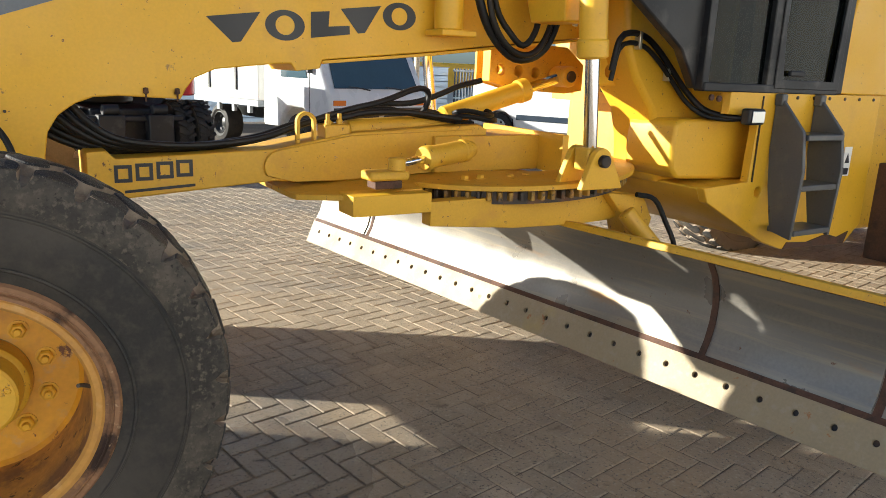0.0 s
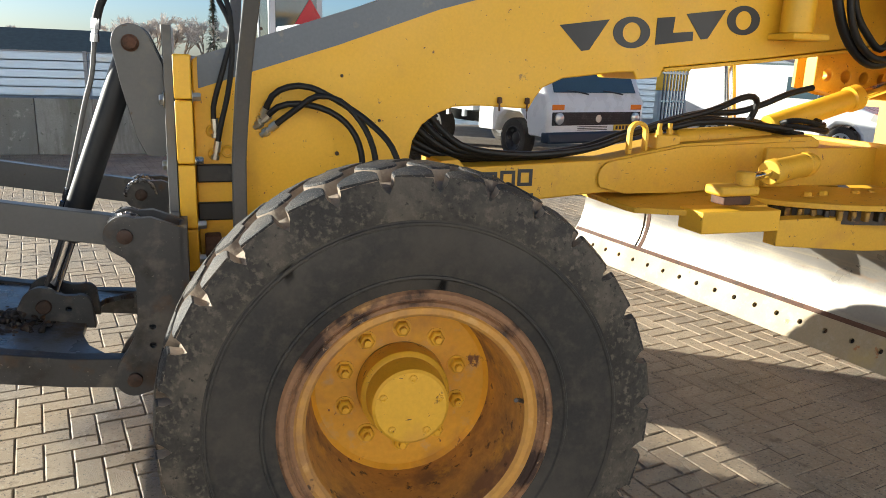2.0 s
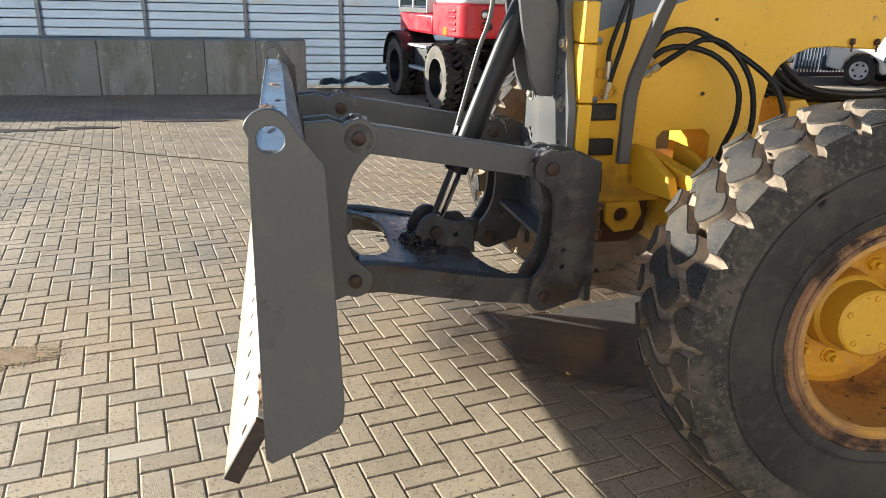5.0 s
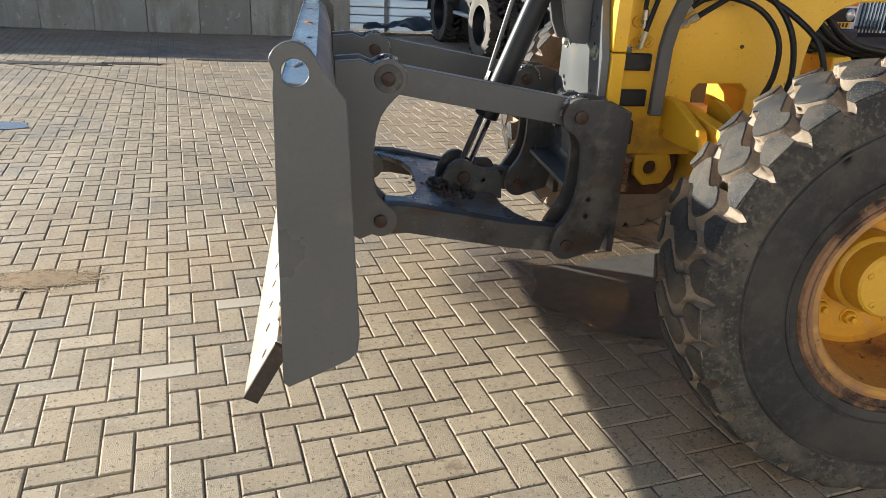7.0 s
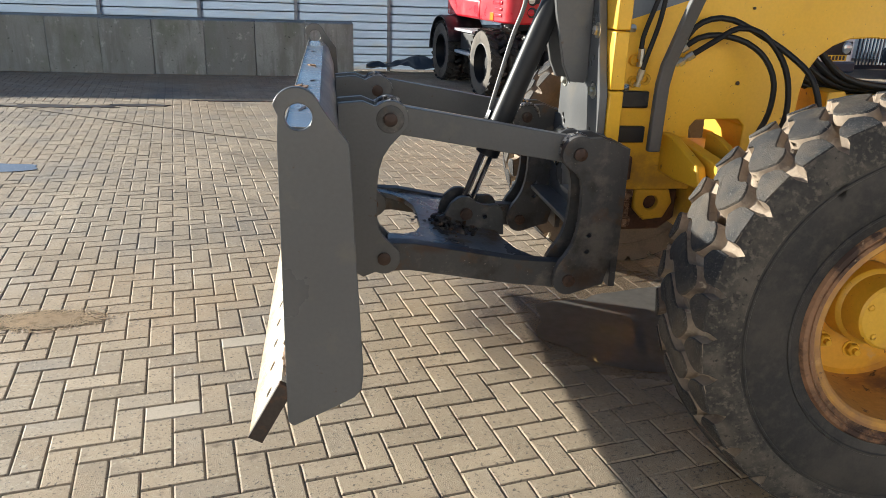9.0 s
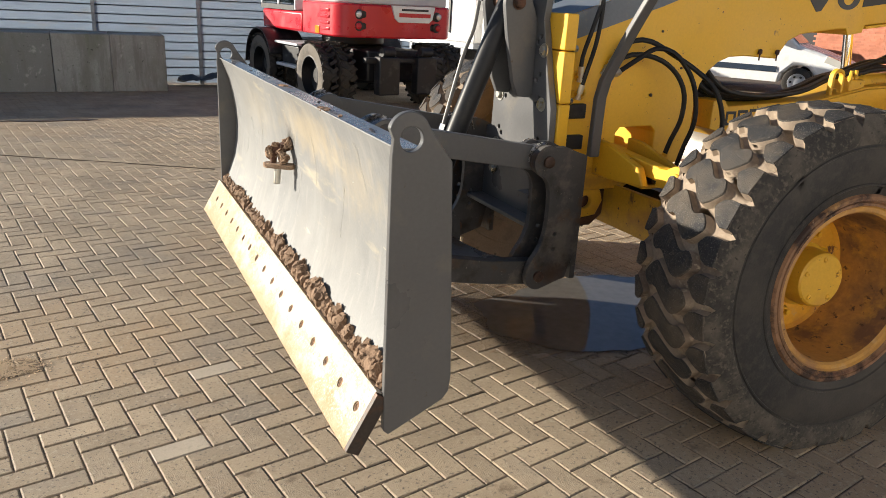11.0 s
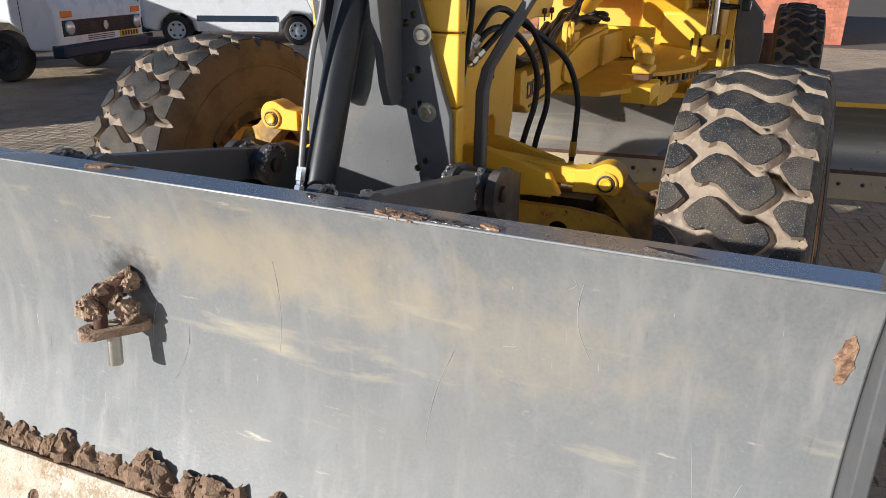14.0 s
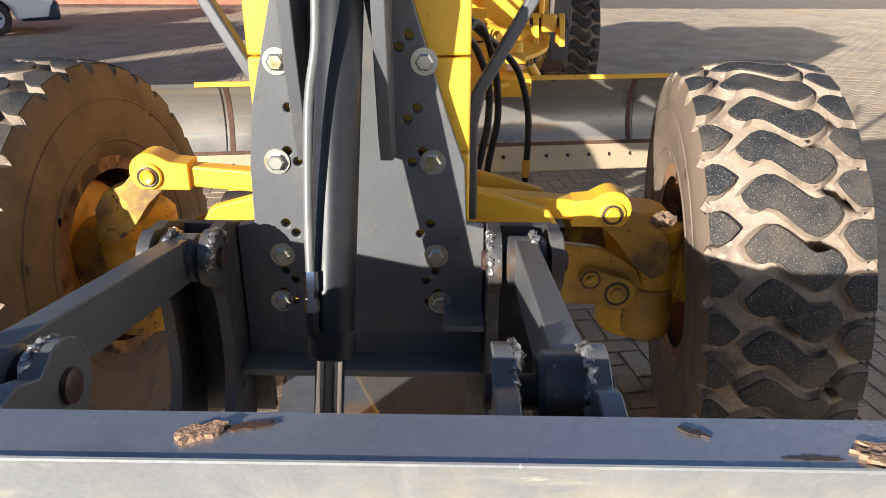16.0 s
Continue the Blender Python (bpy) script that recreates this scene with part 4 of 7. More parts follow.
plate(deck, "z", -0.012, 0.012, (), b)
for v in b.verts:
    v.co.z += 0.495 + (-0.90 - v.co.x) * 0.16
part("frame_deck", b, DECK, frame_low, "muddy deck plate", 0.003)
for y0 in (-0.045, 0.115):
    part("rod_lug", plate([(-1.235, 0.53), (-1.222, 0.60), (-1.20, 0.645), *circle(-1.14, 0.612, 0.064, 9, 135, 55), (-1.085, 0.650), (-1.055, 0.638), *circle(-1.005, 0.597, 0.042, 7, 110, 0), (-0.958, 0.545), (-0.955, 0.50)], "y", y0, y0 + 0.028, [circle(-1.045, 0.585, 0.011, 10)]), GREY_DIRTY, frame_low, "", 0.003)
part("rod_pin", rod((-1.13, -0.06, 0.60), (-1.13, 0.155, 0.60), 0.028, 18), PIN, frame_low)
b = bmesh.new()
rnd = random.Random(2)
for k in range(120):
    u, w = rnd.gauss(0, 0.055), rnd.gauss(0, 0.10)
    m = pose(-1.25 + u, -0.05 + w, 0.552 + rnd.random() * 0.05 * max(0, 1 - abs(u) * 9 - abs(w) * 6), rnd.uniform(0, 360), rnd.uniform(0, 360), 0) @ Matrix.Diagonal((*(rnd.uniform(0.6, 1.3) for _ in range(3)), 1))
    bmesh.ops.create_icosphere(b, subdivisions=2, radius=rnd.uniform(0.006, 0.019), matrix=m)
for v in b.verts:
    v.co += Vector(noise.noise_vector(v.co * 90)) * 0.006
    v.co.z = max(v.co.z, 0.505 + (-0.90 - v.co.x) * 0.16)
clods = part("soil_heap", b, GREASE, None)
tagged(clods, "dark damp soil crumbs on the push frame", "soil", kind="stuff")

# dozer blade: curved face, top flange, back, end plates, cutting edge
face = [(-1.835, 0.520), (-1.80, 0.60), (-1.772, 0.69), (-1.757, 0.78), (-1.752, 0.87), (-1.757, 0.96), (-1.768, 1.04), (-1.785, 1.12), (-1.806, 1.18), (-1.823, 1.222)]
back = [(-1.745, 1.219), (-1.715, 1.185), (-1.690, 1.10), (-1.685, 0.95), (-1.690, 0.80), (-1.715, 0.66), (-1.76, 0.56), (-1.81, 0.50)]
BY0, BY1 = -1.315, 1.270
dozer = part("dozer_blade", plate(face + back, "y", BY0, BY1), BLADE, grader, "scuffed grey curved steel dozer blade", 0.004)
part("face_lip", tube([(-1.826, BY0, 1.2235), (-1.826, 0, 1.2235), (-1.826, BY1, 1.2235)], 0.0026, 6, None, 1.0), BLADE, dozer, "bright worn top edge")
end_out = [(-1.845, 0.535), (-1.842, 1.20), (-1.838, 1.25), *circle(-1.795, 1.262, 0.056, 12, 165, 30), (-1.725, 1.255), (-1.672, 1.185), (-1.640, 0.56), (-1.645, 0.51), (-1.665, 0.485), (-1.735, 0.45), (-1.83, 0.405), (-1.845, 0.42)]
for y0, y1 in ((BY0 - 0.022, BY0), (BY1, BY1 + 0.022)):
    part("end_plate", plate(end_out, "y", y0, y1, [circle(-1.79, 1.248, 0.032, 20)]), GREY, dozer, "dark grey end plate with lifting eye", 0.003)
edge_bm = bmesh.new()
N_HOLE = 17
flat = []
for k in range(N_HOLE):
    flat.append(circle(-1.258 + 0.1485 * k, 0.112, 0.0155, 14))
plate([(BY0, 0.0), (BY1, 0.0), (BY1, 0.195), (BY0, 0.195)], "x", -0.010, 0.010, flat, edge_bm)
edge_tilt = Matrix.Translation((-1.945, 0, 0.365)) @ Matrix.Rotation(radians(29), 4, "Y")
bmesh.ops.transform(edge_bm, matrix=edge_tilt, verts=edge_bm.verts[:])
for k in range(N_HOLE):
    y = -1.258 + 0.1485 * k
    b = lathe([(0, 0.0), (0, 0.0150), (0.012, 0.0150), (0.0125, 0.011), (0.009, 0.007), (0.009, 0)], (0.006, y, 0.112), (-1, y, 0.112), 12)
    bmesh.ops.transform(b, matrix=edge_tilt, verts=b.verts[:])
    part("plow_bolt", b, BOLT_RUST, dozer)
part("cutting_edge", edge_bm, EDGE, dozer, "sandy rusty steel cutting edge with bolt holes", 0.002)
b = plate([(BY0 - 0.018, 0.004), (BY0, 0.004), (BY0, 0.19), (BY0 - 0.018, 0.19)], "x", -0.012, 0.030)
bmesh.ops.transform(b, matrix=edge_tilt, verts=b.verts[:])
part("edge_end", b, GREASE, dozer, "rusty broken edge end")
for y0, y1 in ((-0.435, -0.405), (-0.312, -0.282), (0.302, 0.332), (0.425, 0.455)):
    ear = [(-1.688, 1.14), (-1.60, 1.148), (-1.555, 1.13), *circle(PIN_A[0], PIN_A[1], 0.068, 12, 110, -48), (-1.470, 1.018), (-1.500, 0.985), (-1.525, 0.945), (-1.540, 0.895), (-1.546, 0.84), (-1.548, 0.78), (-1.547, 0.72), (-1.541, 0.670), (-1.528, 0.640), (-1.508, 0.618),
           *circle(PIN_B[0], PIN_B[1], 0.064, 12, 62, -120), (-1.60, 0.47), (-1.72, 0.55), (-1.69, 0.72)]
    part("blade_ear", plate(ear, "y", y0, y1), GREY, dozer, "dark grey hinge ear", 0.003)
for y0, y1 in ((-0.45, -0.27), (0.29, 0.47)):
    for p in (PIN_A, PIN_B):
        part("hinge_pin", linkpin(p, y0, y1), PIN, dozer, "rusty hinge pin")
    for pin, side in ((PIN_A, 0), (PIN_A, 1), (PIN_C, 0), (PIN_C, 1)):
        yw = (y0 + 0.040) if side == 0 else (y1 - 0.040)
        b = tube([(pin[0] + 0.061 * math.cos(radians(w)), yw + 0.004 * noise.noise(Vector((w * 0.11, yw, 3))), pin[1] + 0.061 * math.sin(radians(w))) for w in range(0, 190, 6)], 0.0095, 8, None, 0.008)
        for v in b.verts:
            v.co += Vector(noise.noise_vector(v.co * 75)) * 0.006 + Vector(noise.noise_vector(v.co * 190)) * 0.004
        part("weld_bead", b, WELD, dozer if pin is PIN_A else mast, "rough silvery weld bead")
# chain stub welded to the face
chain = part("chain_hook", tube([(-1.752, -0.012, 0.985), (-1.79, 0.0, 0.972), (-1.825, 0.012, 0.955)], 0.022, 12), RUST, dozer, "rusty chain bolt caked with mud")
for cx, cy, cz, r, sd in ((-1.775, -0.010, 0.985, 0.025, 1), (-1.805, 0.010, 0.965, 0.028, 2), (-1.835, 0.022, 0.948, 0.026, 3), (-1.795, -0.028, 0.935, 0.020, 4)):
    b = bmesh.new()
    bmesh.ops.create_icosphere(b, subdivisions=5, radius=r, matrix=pose(cx, cy, cz))
    for v in b.verts:
        v.co += Vector(noise.noise_vector(v.co * 42 + Vector((sd, 0, 0)))) * 0.013 + Vector(noise.noise_vector(v.co * 110)) * 0.008 + Vector(noise.noise_vector(v.co * 260)) * 0.004
    part("mud", b, CLOD, chain, "crumbly tan mud")
b = plate([*circle(-1.845, 0.022, 0.026, 8, 60, 240), *circle(-1.775, -0.030, 0.026, 8, 240, 420)], "z", -0.010, 0.010, [circle(-1.835, 0.015, 0.012, 10)])
bmesh.ops.transform(b, matrix=pose(0, 0, 0.895), verts=b.verts[:])
part("chain_link", b, CLOD, chain, "muddy steel shackle plate", 0.004)
part("chain_link", rod((-1.828, 0.010, 0.955), (-1.832, 0.012, 0.885), 0.014, 12), RUST, chain)
part("chain_link", rod((-1.812, 0.000, 0.905), (-1.822, -0.004, 0.818), 0.0145, 14), ZINC, chain, "dull steel shackle pin")
part("top_flange", plate([(-1.824, 1.2205), (-1.746, 1.2175), (-1.746, 1.2195), (-1.824, 1.2225)], "y", BY0 + 0.001, BY1 - 0.001), FLANGE, dozer, "satin grey top flange with scuffs")
r3 = random.Random(21)
for k in range(16):
    y, z = r3.uniform(-1.2, 1.1), r3.uniform(0.66, 1.18)
    dy, dz, bow = r3.uniform(-0.06, 0.06), r3.uniform(-0.20, 0.20), r3.uniform(-0.025, 0.025)
    pts = []
    for i in range(7):
        yy, zz = y + dy * i / 6 + bow * math.sin(i / 2), min(1.2, max(0.6, z + dz * i / 6))
        for (xa, za), (xb, zb) in zip(face, face[1:]):
            if za <= zz <= zb:
                pts.append((xa + (xb - xa) * (zz - za) / (zb - za) - 0.0002, yy, zz))
                break
    if len(pts) > 2:
        part("scratch", tube(pts, 0.0005, 4, None, 0.02), SCRATCH, dozer, "fine bright scratch")
# rust patch by the blade's end
r2 = random.Random(77)
ring = [(BY0 + 0.030 + math.cos(6.2832 * k / 20) * 0.015 * r2.uniform(0.6, 1.15), 1.105 + math.sin(6.2832 * k / 20) * 0.040 * r2.uniform(0.7, 1.15)) for k in range(20)]
b = plate(ring, "x", -0.0014, 0.004)
for v in b.verts:
    for (xa, za), (xb, zb) in zip(face, face[1:]):
        if za <= v.co.z <= zb:
            v.co.x += xa + (xb - xa) * (v.co.z - za) / (zb - za)
            break
part("rust_patch", b, SCAB, dozer, "flat flaky orange rust patch")
# torn, rusty spots on the top flange
def flake(x, y, long, wide, thick, turn, seed):
    r2 = random.Random(seed)
    ring = []
    for k in range(22):
        a = 6.283 * k / 22
        q = r2.uniform(0.6, 1.15)
        u, v = math.cos(a) * long / 2 * q, math.sin(a) * wide / 2 * q
        ring.append((x + u * math.sin(radians(turn)) + v * math.cos(radians(turn)), y + u * math.cos(radians(turn)) - v * math.sin(radians(turn))))
    bm = plate(ring, "z", 1.2212, 1.2222 + thick)
    return bm


for x, y, long, wide, thick, turn, mat, tone in ((-1.808, -0.645, 0.105, 0.040, 0.003, 18, SCAB, "flaky orange rust scab"), (-1.815, -0.625, 0.05, 0.022, 0.005, 18, SCAB, "flaky orange rust scab"), (-1.797, -0.72, 0.13, 0.030, 0.0003, 4, WELD, "scraped bare steel streak"), (-1.808, -0.56, 0.06, 0.008, 0.0004, 2, GREASE, "dark torn rust streak"),
                                          (-1.800, -0.79, 0.040, 0.016, 0.003, 20, SCAB, "flaky orange rust scab"), (-1.785, 0.005, 0.050, 0.026, 0.004, -25, SCAB, "flaky brown rust scab"), (-1.772, -0.035, 0.06, 0.012, 0.0004, -15, GREASE, "dark torn rust streak"), (-1.79, 0.62, 0.06, 0.008, 0.0004, 25, GREASE, "dark torn rust streak"), (-1.772, -0.46, 0.03, 0.010, 0.001, 30, GREASE, "dark torn rust streak"), (-1.79, -1.05, 0.09, 0.012, 0.0005, 12, GREASE, "dark torn rust streak")):
    part("torn_spot", flake(x, y, long, wide, thick, turn, int(abs(y) * 1000)), mat, dozer, tone)
# dried soil along the cutting edge: one crumbly ridge
b = bmesh.new()
NY, NC = 520, 12
rows = []
rnd = random.Random(14)
clod_at, y = [], BY0 + 0.03
while y < BY1 - 0.03:
    size = rnd.uniform(0.35, 1.2) * (1.0 if y < 0.1 else 0.72)
    clod_at.append((y, rnd.uniform(0.030, 0.058) * size, 0.80 * size))
    y += rnd.uniform(0.035, 0.085)
for i in range(NY + 1):
    y = BY0 + 0.01 + (BY1 - BY0 - 0.02) * i / NY
    big = max([0.10 + 0.08 * noise.noise(Vector((y * 17, 3, 1)))] + [h * math.sqrt(max(0.0, 1 - ((y - c) / w) ** 2)) for c, w, h in clod_at])
    row = []
    for k in range(NC + 1):
        a = math.pi * k / NC
        rr = 0.006 + 0.034 * big
        p = Vector((-1.842 + 0.030 * (k / NC) - rr * math.sin(a) * 0.75, y, 0.525 + (0.055 * big + 0.035) * k / NC + rr * math.sin(a) * 0.2))
        p += Vector(noise.noise_vector(p * 38)) * 0.013 * min(1, big + 0.25) + Vector(noise.noise_vector(p * 95)) * 0.008 + Vector(noise.noise_vector(p * 210)) * 0.003
        row.append(b.verts.new(p))
    rows.append(row)
for u, v in zip(rows, rows[1:]):
    for k in range(NC):
        b.faces.new((u[k], u[k + 1], v[k + 1], v[k]))
mud = part("dried_soil", b, SOIL, None)
tagged(mud, "crumbs of dried brown soil caked along the blade", "soil", kind="stuff")

# bent steering posts / lamp brackets beside the boom
post_line = [(-0.402, -0.268, 0.93), (-0.400, -0.268, 1.10), (-0.398, -0.268, 1.20), (-0.393, -0.285, 1.28), (-0.380, -0.42, 1.513), (-0.355, -0.56, 1.75), (-0.325, -0.74, 2.05)]


def flat_bar(points, wide, thick, sign):
    bm = bmesh.new()
    rings = []
    for x, y, z in points:
        y *= sign
        rings.append([bm.verts.new((x + a * wide / 2, y + c * thick / 2, z)) for a, c in ((-1, -1), (1, -1), (1, 1), (-1, 1))])
    for u, v in zip(rings, rings[1:]):
        for k in range(4):
            bm.faces.new((u[k], u[(k + 1) % 4], v[(k + 1) % 4], v[k]))
    bm.faces.new(rings[0]), bm.faces.new(rings[-1])
    return bm


for s in (1, -1):
    part("lamp_post", flat_bar(post_line, 0.052, 0.036, s), GREY, grader, "dark grey bent bracket post", 0.006)

# front axle with lean and steering gear
ax_half = [(0.30, 0.545), (0.70, 0.537), (0.775, 0.545), (0.822, 0.572), (0.838, 0.615), (0.820, 0.66), (0.765, 0.705), (0.68, 0.742), (0.55, 0.756)]
ax_out = ax_half + [(-y, z) for y, z in reversed(ax_half)]
ax_bores = [circle(-0.508, 0.657, 0.041, 22), circle(0.508, 0.657, 0.041, 22)]
axle = part("front_axle", plate(ax_out, "x", -0.17, -0.14, ax_bores), AXLE, grader, "muddy yellow front axle beam with round bores", 0.004)
part("axle_back", plate(ax_out, "x", 0.10, 0.13, ax_bores), GREASY_YELLOW, axle, "", 0.004)
# box and floor are coloured dark, which paints shade into the beam's bores
part("axle_box", box((0.0, -0.60, 0.56), (0.10, 0.60, 0.745)), GREASE, axle)
part("axle_floor", box((-0.14, -0.60, 0.548), (0.0, 0.60, 0.562)), GREASE, axle)
for s in (-1, 1):
    b = lathe([(0, 0), (0, 0.10), (0.03, 0.115), (0.12, 0.115), (0.13, 0.10), (0.30, 0.098), (0.34, 0.11), (0.42, 0.105), (0.45, 0.08), (0.45, 0)], (-0.02, s * 0.84, 0.385), (-0.02, s * 0.84, 1.0), 28)
    rod((-0.02, s * 0.84, 0.625), (-0.02, s * 1.05, 0.625), 0.13, 28, 0.1, b)
    part("knuckle", b, YELLOW_WORN, axle, "greasy yellow steering knuckle", 0.004)
    for r, dy in ((0.125, 0.90), (0.135, 0.94), (0.125, 0.98)):
        part("knuckle_ring", lathe([(-0.012, r - 0.01), (-0.012, r + 0.008), (0.012, r + 0.008), (0.012, r - 0.01)], (-0.02, s * dy, 0.625), (-0.02, s * (dy + 1), 0.625), 32), GREASY_YELLOW, axle)
    dy, dz = (-0.024, -0.105) if s < 0 else (-0.033, 0.003)
    block = [(0.600, 1.040), (0.655, 1.045), *circle(0.718, 1.012, 0.060, 9, 125, -40), (0.752, 0.960), (0.600, 0.958)]
    part("lean_clevis", plate([(s * (u + dy), v + dz) for u, v in block], "x", -0.28, -0.19), YELLOW, axle, "bright yellow lean bar clevis", 0.008)
    arm = [(0.655, 0.985), *circle(0.718, 1.003, 0.048, 7, 140, 30), (0.815, 0.965), (0.882, 0.938), (0.915, 0.886), (0.918, 0.80), (0.865, 0.775), (0.80, 0.83), (0.745, 0.905)]
    part("knuckle_arm", plate([(s * (u + dy), v + dz) for u, v in arm], "x", -0.255, -0.15), GREASY_YELLOW, axle, "greasy yellow knuckle arm", 0.010)
    pin = Vector((-0.28, s * (0.718 + dy), 1.003 + dz))
    part("lean_pin", lathe([(0, 0.040), (0.008, 0.040), (0.011, 0.036), (0.011, 0.0)], pin, pin + Vector((-1, 0, 0)), 28), YELLOW_WORN, axle)
    part("pin_ring", lathe([(0.010, 0.031), (0.015, 0.031), (0.016, 0.028), (0.015, 0.025), (0.010, 0.025)], pin, pin + Vector((-1, 0, 0)), 28), GREASE, axle, "dark greasy retaining ring")
    part("lean_pin_cap", lathe([(0.010, 0.022), (0.021, 0.022), (0.024, 0.018), (0.020, 0.010), (0.020, 0)], pin, pin + Vector((-1, 0, 0)), 16), YELLOW, axle)
    turn = (lambda a: a) if s > 0 else (lambda a: 180 - a)
    lobe = part("axle_lobe", plate(circle(s * 0.752, 0.592, 0.060, 16, turn(-130), turn(55)) + circle(s * 0.664, 0.642, 0.036, 10, turn(50), turn(235)), "x", -0.200, -0.171), AXLE, axle, "greasy yellow pivot plate", 0.006)
    for yy, zz, r in ((0.664, 0.642, 0.019), (0.752, 0.592, 0.024)):
        part("pivot_bolt", bolt((-0.200, s * yy, zz), (-1, 0, 0), r, 0.016, 1.35), AXLE, lobe)
        part("grease_ring", lathe([(0.0, r * 1.75), (0.003, r * 1.72), (0.003, r * 1.3)], (-0.2005, s * yy, zz), (-1, s * yy, zz), 22), GREASE, lobe, "ring of dark grease")
    # upright block of the knuckle beside the beam's end
    part("knuckle_post", lathe([(0.20, 0.0), (0.20, 0.070), (0.21, 0.076), (0.33, 0.074), (0.335, 0.066), (0.35, 0.066), (0.355, 0.078), (0.41, 0.076), (0.42, 0.06), (0.42, 0)], (-0.11, s * 0.885, 0.39), (-0.11, s * 0.885, 1.0), 28), AXLE, axle, "", 0.003)
    part("knuckle_barrel", lathe([(0.0, 0.0), (0.0, 0.06), (0.015, 0.078), (0.05, 0.086), (0.16, 0.084), (0.19, 0.078), (0.20, 0.06), (0.20, 0)], (-0.11, s * 0.875, 0.40), (-0.11, s * 0.875, 1.0), 28), GREASY_YELLOW, axle, "brown greasy knuckle barrel")
    if s < 0:
        b = bmesh.new()
        bmesh.ops.create_icosphere(b, subdivisions=4, radius=0.026, matrix=pose(-0.22, -0.868, 0.858) @ Matrix.Diagonal((1.2, 1.3, 0.8, 1)))
        for v in b.verts:
            v.co += Vector(noise.noise_vector(v.co * 45)) * 0.012 + Vector(noise.noise_vector(v.co * 130)) * 0.005
        part("mud", b, SOIL, axle, "lump of caked mud")
part("lean_bar", plate([(-0.634, 0.865), (0.625, 0.973), (0.625, 1.037), (-0.634, 0.930)], "x", -0.265, -0.205), YELLOW, grader, "bright yellow lean bar", 0.006)
part("tie_rod", rod((0.22, -0.80, 0.62), (0.22, 0.80, 0.62), 0.022, 16), GREASE, grader)
# casting under the boom nose, with its rusty set screw and bracket
part("nose_casting", plate([(-0.52, 0.738), (-0.20, 0.738), (-0.20, 0.60), (-0.27, 0.545), (-0.44, 0.545), (-0.50, 0.62)], "y", -0.14, 0.12), RUST, grader, "rusty brown nose casting", 0.012)
thread = [(0.0, 0.0), (0.0, 0.030), (0.02, 0.034), (0.035, 0.034), (0.037, 0.020)]
for k in range(9):
    thread += [(0.040 + 0.010 * k, 0.019), (0.045 + 0.010 * k, 0.024)]
thread += [(0.132, 0.020), (0.134, 0.033), (0.160, 0.033), (0.162, 0.0)]
part("set_screw", lathe(thread, (-0.455, -0.168, 0.580), (-0.455, -0.168, 1.6), 14), SCAB, grader, "rusty threaded set screw")
part("nose_bracket", plate([(-0.415, 0.739), (-0.255, 0.739), (-0.235, 0.68), (-0.27, 0.61), (-0.36, 0.60), (-0.41, 0.65)], "y", -0.172, -0.143, [circle(-0.335, 0.680, 0.032, 18)]), YELLOW_WORN, grader, "chipped yellow nose bracket", 0.006)
for s in (-1, 1):
    gus = [(s * 0.172, 0.993), (s * 0.26, 0.990), (s * 0.50, 0.923), (s * 0.545, 0.843), (s * 0.32, 0.823), (s * 0.172, 0.823)]
    guard = part("lean_cylinder_guard", plate(gus, "x", -0.325, -0.285), YELLOW, grader, "yellow lean cylinder guard", 0.008)
    part("guard_back", plate(gus, "x", -0.125, -0.095), YELLOW_WORN, guard, "", 0.006)
    part("lean_cylinder", rod((-0.18, s * 0.18, 0.895), (-0.18, s * 0.50, 0.88), 0.045, 20), GREASE, guard)
    part("guard_floor", box((-0.285, min(s * 0.172, s * 0.50), 0.823), (-0.125, max(s * 0.172, s * 0.50), 0.838)), YELLOW_WORN, guard)
    part("frame_ear", box((-0.53, min(s * 0.17, s * 0.24), 0.80), (-0.47, max(s * 0.17, s * 0.24), 0.90)), RUST, grader, "", 0.008)

# hydraulic hoses on the boom's nose
hoses = [
    [(-0.30, -0.19, 1.35), (-0.27, -0.22, 1.42), (-0.21, -0.23, 1.455), (-0.13, -0.25, 1.455), (-0.02, -0.29, 1.40), (0.07, -0.36, 1.335), (0.14, -0.43, 1.25), (0.17, -0.47, 1.12), (0.16, -0.475, 1.0), (0.15, -0.47, 0.86)],
    [(-0.30, -0.19, 1.33), (-0.25, -0.22, 1.38), (-0.17, -0.24, 1.395), (-0.065, -0.27, 1.37), (0.01, -0.30, 1.31), (0.045, -0.33, 1.22), (0.045, -0.33, 1.10), (0.02, -0.31, 1.0), (0.0, -0.28, 0.86)],
    [(-0.275, -0.20, 1.30), (-0.19, -0.24, 1.37), (-0.11, -0.27, 1.425), (-0.03, -0.30, 1.41), (0.04, -0.33, 1.34), (0.085, -0.355, 1.24), (0.10, -0.365, 1.10), (0.08, -0.34, 0.97), (0.06, -0.32, 0.84)],
]
for h in hoses:
    part("hydraulic_hose", tube(h, 0.0118, 10), HOSE, grader, "black rubber hydraulic hose")
    a, d = Vector(h[0]), (Vector(h[0]) - Vector(h[1])).normalized()
    part("hose_fitting", lathe([(-0.03, 0.016), (0.0, 0.016), (0.002, 0.011), (0.015, 0.011), (0.016, 0.017), (0.035, 0.017), (0.037, 0.010), (0.05, 0.010), (0.05, 0)], a, a + d, 8), ZINC, grader)
